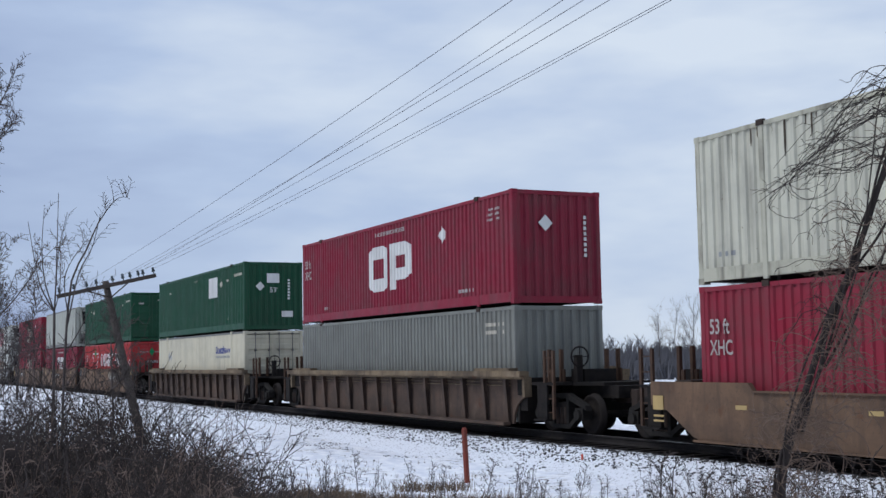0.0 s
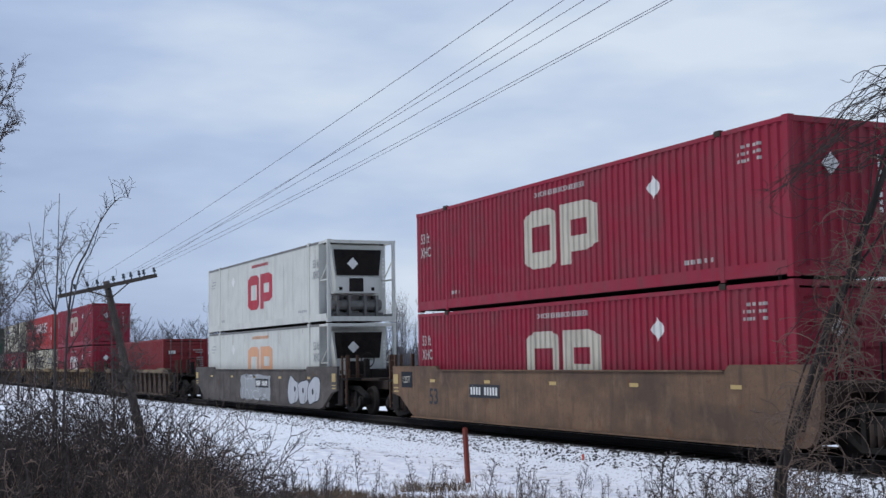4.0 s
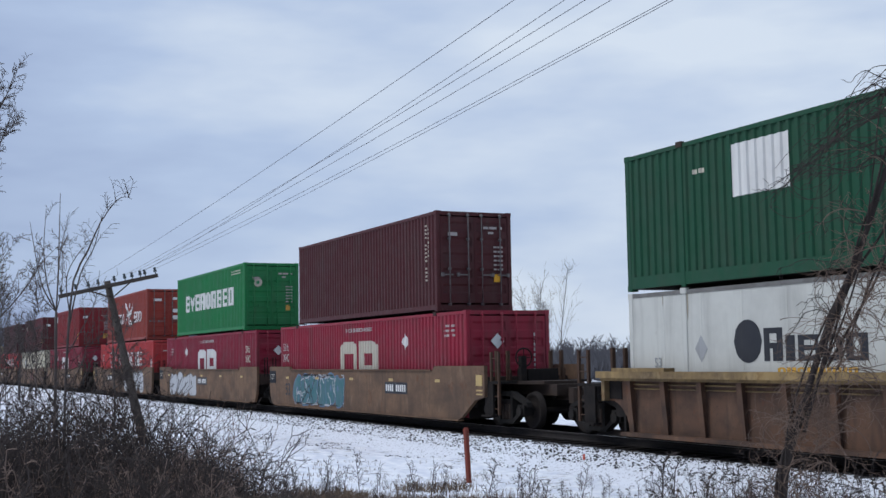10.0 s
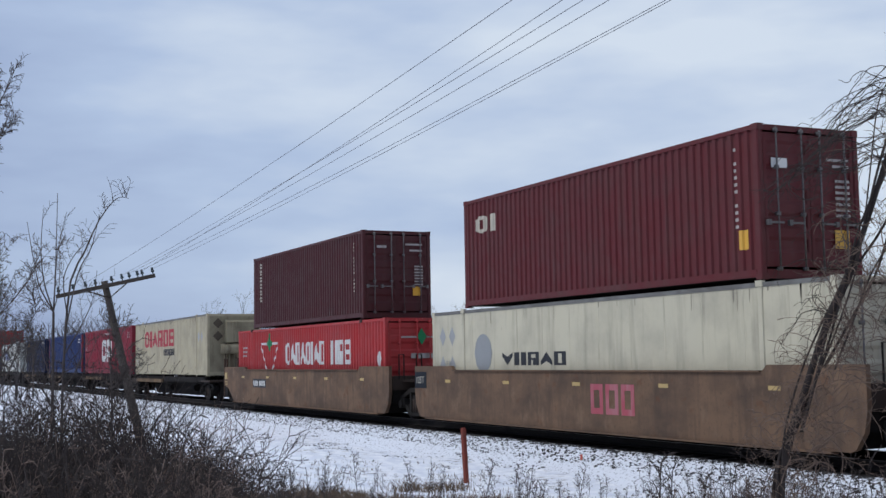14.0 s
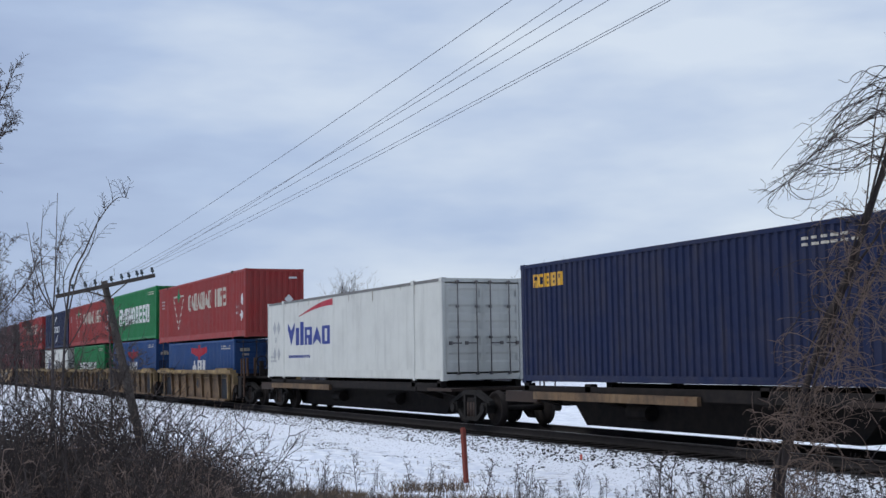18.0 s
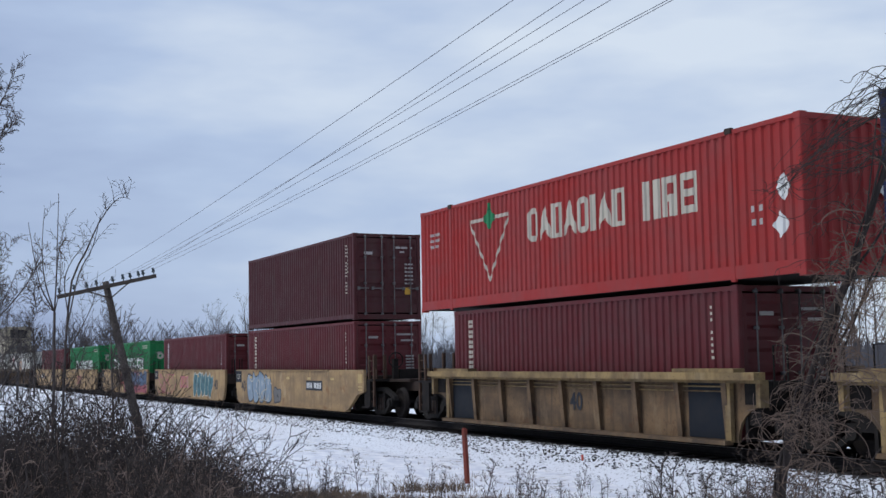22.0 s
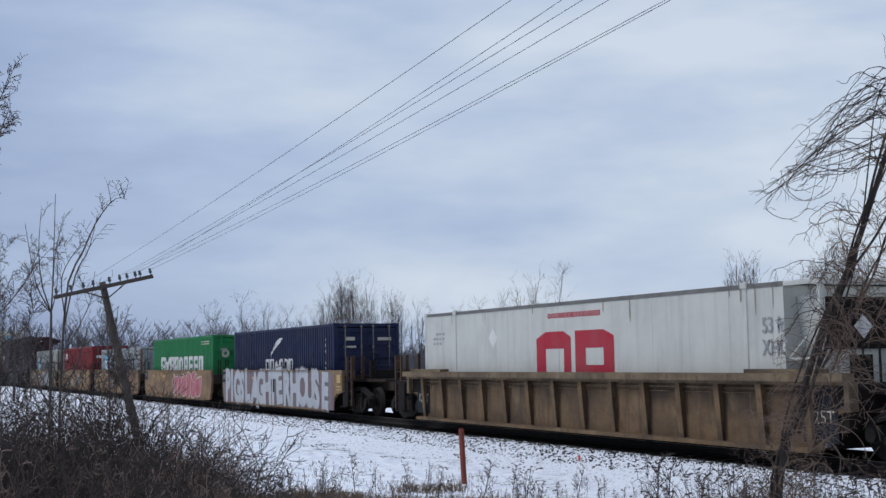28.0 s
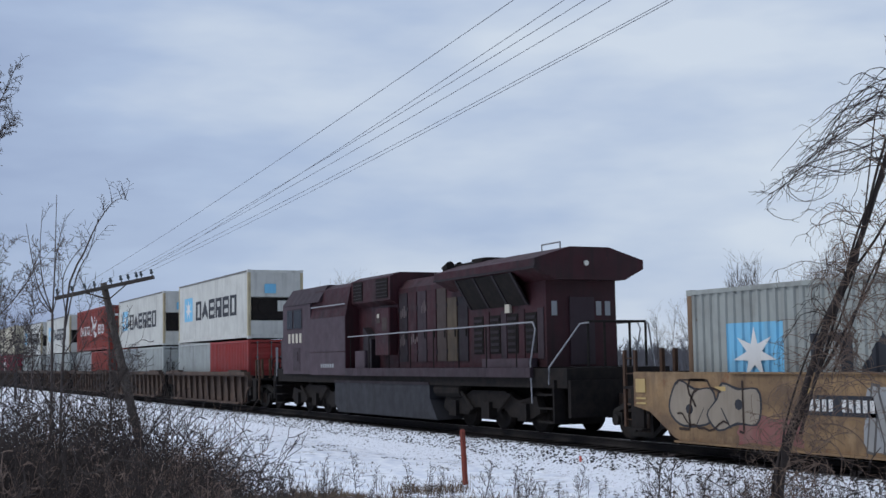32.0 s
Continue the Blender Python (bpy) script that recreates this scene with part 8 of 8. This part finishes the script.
def rope(phase, swing, off, n0=0, n1=11):
    """A stem that winds about the leaning trunk."""
    pts = []
    for i, (s, z) in list(enumerate(LEAN))[n0:n1]:
        w = phase + 1.1 * i
        pts.append(at_v(s + swing * math.sin(w) + off * max(0.0, z - 1.4), z + 0.3 * swing * math.cos(1.7 * w), 0.05 + swing * math.cos(w)))
    return curve(pts, 40)


def stem(path, r0, r1_, name="stem"):
    g = Geo()
    n = len(path) - 1
    g.tube(path, [r0 + (r1_ - r0) * i / n for i in range(n + 1)], 7)
    put(name, g.mesh(name, True), M_BARK, vine)


for phase, swing, off, r0, r1_, n0 in ((0.0, 0.012, 0.0, 0.030, 0.016, 0), (1.6, 0.035, 0.0, 0.013, 0.008, 0), (3.4, 0.045, 0.02, 0.011, 0.007, 0), (5.0, 0.06, 0.09, 0.012, 0.007, 3),
                                     (2.4, 0.05, 0.17, 0.010, 0.005, 4), (0.7, 0.07, -0.05, 0.008, 0.004, 2), (4.1, 0.08, 0.26, 0.008, 0.004, 4), (2.9, 0.05, 0.05, 0.008, 0.005, 1)):
    stem(rope(phase, swing, off, n0), r0, r1_)


def spur(g, r, p, along, length):
    side = along.cross(Vector((r.uniform(-1, 1), r.uniform(-1, 1), r.uniform(-1, 1)))).normalized()
    q = p + (along * 0.6 + side) * length * 0.5
    g.tube([p, q, q + (along + side * 0.4 + Vector((0, 0, -0.3))) * length * 0.5], [0.0022, 0.0018, 0.0014], 3, False)


def arc_vine(g, r, points, radius, spurs=6, wob=0.006):
    pts = curve(points, 24)
    ph = r.uniform(0, 6)
    pts = [p + SIDE * wob * math.sin(ph + 1.3 * i) + Vector((0, 0, wob * math.cos(2 * ph + 0.9 * i))) for i, p in enumerate(pts)]
    n = len(pts) - 1
    g.tube(pts, [max(0.0018, radius * (1 - 0.6 * i / n)) for i in range(n + 1)], 5, False)
    for q in range(spurs):
        i = r.randint(2, n - 1)
        spur(g, r, pts[i], (pts[i + 1] - pts[i]).normalized(), r.uniform(0.03, 0.13))


for i in range(34):
    # vines that spring from the head, arch over and hang down before it
    f = rv.random() ** 0.8
    s2, z2 = 0.55 - 0.68 * f + rv.gauss(0, 0.05), 3.52 - 0.62 * f + rv.gauss(0, 0.09)
    s0, z0 = rv.uniform(0.68, 1.0), rv.uniform(3.0, 3.75)
    s1 = s0 + (s2 - s0) * rv.uniform(0.3, 0.5)
    z1 = max(z0, z2) + rv.uniform(-0.04, 0.12) - 0.10 * f
    if z1 > 3.78:
        z1 = 3.78 - rv.uniform(0, 0.1)
    b = rv.uniform(-0.25, 0.3)
    line = [at_v(s0, z0, 0.05), at_v(s0 * 0.6 + s1 * 0.4, z0 * 0.4 + z1 * 0.62, b * 0.5), at_v(s1, z1, b), at_v(s1 * 0.45 + s2 * 0.55, z1 * 0.42 + z2 * 0.58 + 0.05, b), at_v(s2, z2, b)]
    if i % 6 == 0:
        line += [at_v(s2 + 0.10, z2 - 0.13, b), at_v(s2 + 0.28, z2 - 0.07, b), at_v(s2 + 0.36, z2 + 0.2, b)]
    elif i % 3 == 0:
        line += [at_v(s2 - 0.05, z2 - 0.04, b), at_v(s2 - 0.10, z2 - 0.01, b)]
    g = Geo()
    arc_vine(g, rv, line, rv.uniform(0.0028, 0.0046), 7)
    put("hanging_vine", g.mesh("hanging_vine", True), M_BARK, vine)
for i in range(16):
    # shorter shoots off the upper trunk
    j = rv.randint(5, 8)
    s0, z0 = LEAN[j]
    s2, z2 = s0 - rv.uniform(0.15, 0.5) * (1 if i % 4 else -0.6), z0 + rv.uniform(-0.25, 0.15)
    g = Geo()
    arc_vine(g, rv, [at_v(s0, z0), at_v((s0 + s2) / 2, max(z0, z2) + rv.uniform(0.02, 0.1)), at_v(s2, z2), at_v(s2 - 0.03, z2 - 0.08)], rv.uniform(0.0025, 0.004), 6)
    put("hanging_vine", g.mesh("hanging_vine", True), M_BARK, vine)
g = Geo()
for i in range(300):
    # the tangle about the stems, thickest low down
    j = rv.choice((1, 2, 2, 3, 3, 4, 4, 4, 5, 5, 6, 6, 7, 8, 9))
    s0, z0 = LEAN[j]
    p = at_v(s0 + rv.gauss(0.07, 0.08) + (0.18 * rv.random() if j > 3 else 0), z0 + rv.uniform(-0.2, 0.2), rv.gauss(0, 0.12))
    a = rv.uniform(0, 6.28)
    d = Vector(SIDE) * math.cos(a) * 0.8 + Vector(BACK) * math.sin(a) + Vector((0, 0, rv.uniform(-0.2, 1.3)))
    tendril(g, rv, p, d, rv.uniform(0.2, 0.62), rv.uniform(0.0022, 0.0046), rv.uniform(0.02, 0.16), 0.5, 12, 3)
tagged(put("vine_tangle", g.mesh("vine_tangle", True), M_VINE, vine), kind="stuff")
g = Geo()
for i in range(72):
    # shoots that rise from the ground about its foot and arch over
    q = at_v(rv.gauss(0.12, 0.5), -0.75, rv.uniform(-0.7, 1.4))
    d = Vector((rv.uniform(-0.35, 0.35), rv.uniform(-0.35, 0.35), 1.0))
    tendril(g, rv, q, d, rv.uniform(0.9, 2.0), rv.uniform(0.0026, 0.005), rv.uniform(0.03, 0.13), 0.3, 16, 4)
tagged(put("foot_shoot", g.mesh("foot_shoot", True), M_BRUSH, vine), kind="stuff")
vine.matrix_basis = shift(V0.x, V0.y, V0.z)
# brush round its foot
for i in range(24):
    az, d = 44 + 11.0 * rb.random() ** 1.3, 9.5 + 6 * rb.random()
    p = away(az, d)
    base = ground_height(p.x, p.y)
    top = 1.8 - d * math.tan(radians(4.9 if az < 51 else 5.6)) + rb.gauss(0, 0.1)
    k = (0, 3, 2)[i % 3]
    size = max(0.2, (top - base) / TALL[k])
    o = copy_thing(THICK[k], Matrix.Identity(4))
    o.matrix_basis = Matrix.Translation((p.x, p.y, base)) @ Matrix.Rotation(rb.uniform(0, 6.28), 4, "Z") @ Matrix.Diagonal((0.6, 0.6, size, 1))


# ---- bare trees behind the railway and the far wood ----
def wild_tree(seed, h, spread, dep=3, forks=3, stems=1, minr=0.007):
    r = random.Random(seed)
    t = thing("bare_tree", "leafless tree beyond the railway against the sky", "tree", "bare trees behind the railway")
    g, c = Geo(), Geo()
    for s in range(stems):
        x, y = (r.gauss(0, 0.6), r.gauss(0, 0.9)) if stems > 1 else (0, 0)
        top = Vector((x * 1.6 + r.uniform(-0.4, 0.4), y * 1.7 + r.uniform(-0.4, 0.4), h * r.uniform(0.75, 1.0)))
        base = Vector((x, y, -0.3))
        pts = [base.lerp(top, f) + Vector((r.uniform(-0.1, 0.1), r.uniform(-0.1, 0.1), 0)) * h * 0.1 * f for f in [i / 6 for i in range(7)]]
        rad = 0.10 * h / 9 if stems == 1 else 0.065 * h / 9
        g.tube(pts, [max(0.02, rad * (1 - 0.85 * i / 6)) for i in range(7)], 6)
        for i in range(14 if stems == 1 else 9):
            f = 0.22 + 0.75 * i / (14 if stems == 1 else 9)
            p = pts[min(5, int(f * 6))].lerp(pts[min(6, int(f * 6) + 1)], f * 6 - int(f * 6))
            a = r.uniform(0, 6.28)
            limb(c, r, p, Vector((math.cos(a) * spread, math.sin(a) * spread, 0.85)), h * (0.42 - 0.25 * f), 0.022, dep, forks, 0.0, 0.10, 4, 0.10, 0.3, minr)
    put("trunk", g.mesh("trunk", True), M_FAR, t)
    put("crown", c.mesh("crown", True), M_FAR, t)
    return t


KINDS = [wild_tree(51, 9, 0.6), wild_tree(52, 9, 0.35, 2, 3, 5), wild_tree(53, 9, 0.3, 2, 3, 3), wild_tree(54, 9, 0.7, 2, 4)]
KH = 9.0
# azimuth, distance, elevation of the top in degrees, kind
TREES = [(74.95, 130, 3.0, 0), (72.9, 125, 2.75, 2), (72.3, 128, 2.3, 2), (69.9, 125, 3.2, 1), (69.1, 128, 3.5, 1), (68.5, 124, 3.6, 1), (67.8, 126, 3.4, 1), (66.9, 130, 2.9, 1), (66.2, 128, 2.7, 2),
         (65.4, 132, 2.4, 2), (63.7, 130, 2.5, 2), (62.3, 140, 2.7, 2), (60.4, 120, 3.85, 2), (60.0, 122, 3.0, 3), (51.4, 110, 4.1, 1), (50.9, 112, 3.6, 2), (50.2, 108, 4.0, 2), (48.6, 100, 3.5, 1),
         (47.4, 95, 4.6, 1), (46.3, 98, 5.0, 1), (45.4, 96, 4.6, 3), (53.4, 130, 2.7, 3), (54.8, 150, 2.2, 2), (77.9, 150, 1.6, 0), (76.6, 160, 1.4, 2), (70.8, 135, 2.2, 2), (64.5, 150, 1.9, 3), (79.2, 120, 1.9, 2),
         (80.6, 110, 2.2, 1), (82.8, 100, 2.6, 0), (83.6, 96, 2.5, 1), (84.6, 90, 2.8, 1)]
rt = random.Random(91)
for i, (az, d, el, k) in enumerate(TREES):
    p = away(az, d, -0.8)
    s = (1.8 + d * math.tan(radians(el)) + 0.8) / KH
    m = Matrix.Translation(p) @ Matrix.Rotation(rt.uniform(0, 6.28), 4, "Z") @ Matrix.Scale(s, 4)
    o = copy_thing(KINDS[k], Matrix.Identity(4))
    o.matrix_basis = m
for i, k in enumerate(KINDS):
    p = away(86.5 + 0.9 * i, 120 + 8 * i, -0.8)
    k.matrix_basis = shift(p.x, p.y, p.z)

g = Geo()
rw = random.Random(17)
for i in range(900):
    az, d = rw.uniform(30, 96), rw.uniform(240, 420)
    p = away(az, d, -1.0)
    h = rw.uniform(5.5, 10.5) * (1.2 if az > 70 else 0.68) * d / 330
    g.tube([p, p + Vector((rw.uniform(-0.4, 0.4), rw.uniform(-0.4, 0.4), h))], [0.16, 0.05], 4, False)
    for q in range(13):
        f = rw.uniform(0.2, 0.95)
        a = rw.uniform(0, 6.28)
        b = p + Vector((0, 0, h * f))
        l = h * rw.uniform(0.12, 0.3)
        e = b + Vector((math.cos(a) * l * 0.75, math.sin(a) * l * 0.75, l))
        g.tube([b, e], [0.08, 0.04], 3, False)
        for w in range(2):
            a2 = a + rw.uniform(-1.2, 1.2)
            m_ = b.lerp(e, rw.uniform(0.3, 0.9))
            g.tube([m_, m_ + Vector((math.cos(a2) * l * 0.4, math.sin(a2) * l * 0.4, l * 0.55))], [0.05, 0.03], 3, False)
for i in range(4200):
    # the wood's near edge
    az, d = rw.uniform(36, 73), rw.uniform(140, 200)
    p = away(az, d, -1.1)
    h = rw.uniform(3.0, 4.4) * d / 170
    for q in range(4):
        e = p + Vector((rw.uniform(-0.9, 0.9), rw.uniform(-0.9, 0.9), h * rw.uniform(0.6, 1)))
        g.tube([p, e], [0.15, 0.035], 3, False)
for i in range(2600):
    az, d = rw.uniform(30, 96), rw.uniform(230, 300)
    p = away(az, d, -1.0)
    h = rw.uniform(2.5, 5.2)
    for q in range(4):
        g.tube([p, p + Vector((rw.uniform(-0.9, 0.9), rw.uniform(-0.9, 0.9), h * rw.uniform(0.6, 1)))], [0.28, 0.06], 3, False)
wood = put("far_wood", g.mesh("far_wood"), M_HAZEWOOD)
tagged(wood, "leafless wood on the horizon with bluish haze in its colour", "wood", kind="stuff")


# ---- what moves ----
RUN = [(0.0, 0.0), (1.0, 24.13), (2.0, 48.34), (3.0, 72.56), (4.0, 96.71), (4.5, 108.83), (6.5, 157.43), (7.0, 169.44), (8.0, 193.48),
       (9.0, 217.64), (10.0, 241.87), (11.0, 266.14), (12.0, 290.34), (13.0, 314.5), (14.0, 338.61), (15.0, 362.73), (15.5, 374.84),
       (17.5, 423.15), (18.0, 435.14), (19.0, 459.2), (20.0, 483.17), (21.0, 507.13), (22.0, 531.11), (23.0, 555.17), (24.0, 579.17),
       (25.0, 603.24), (25.5, 615.28), (27.5, 663.7), (28.0, 675.75), (29.0, 699.7), (30.0, 722.97), (31.0, 746.7), (32.0, 770.5)]


def motions():
    """The whole train runs past along the track; each car and each load is carried by the same run."""
    for ob, x, z in MOVING:
        walk(ob, [(t, shift(x + s, TRACK_Y, z)) for t, s in RUN])


motions()
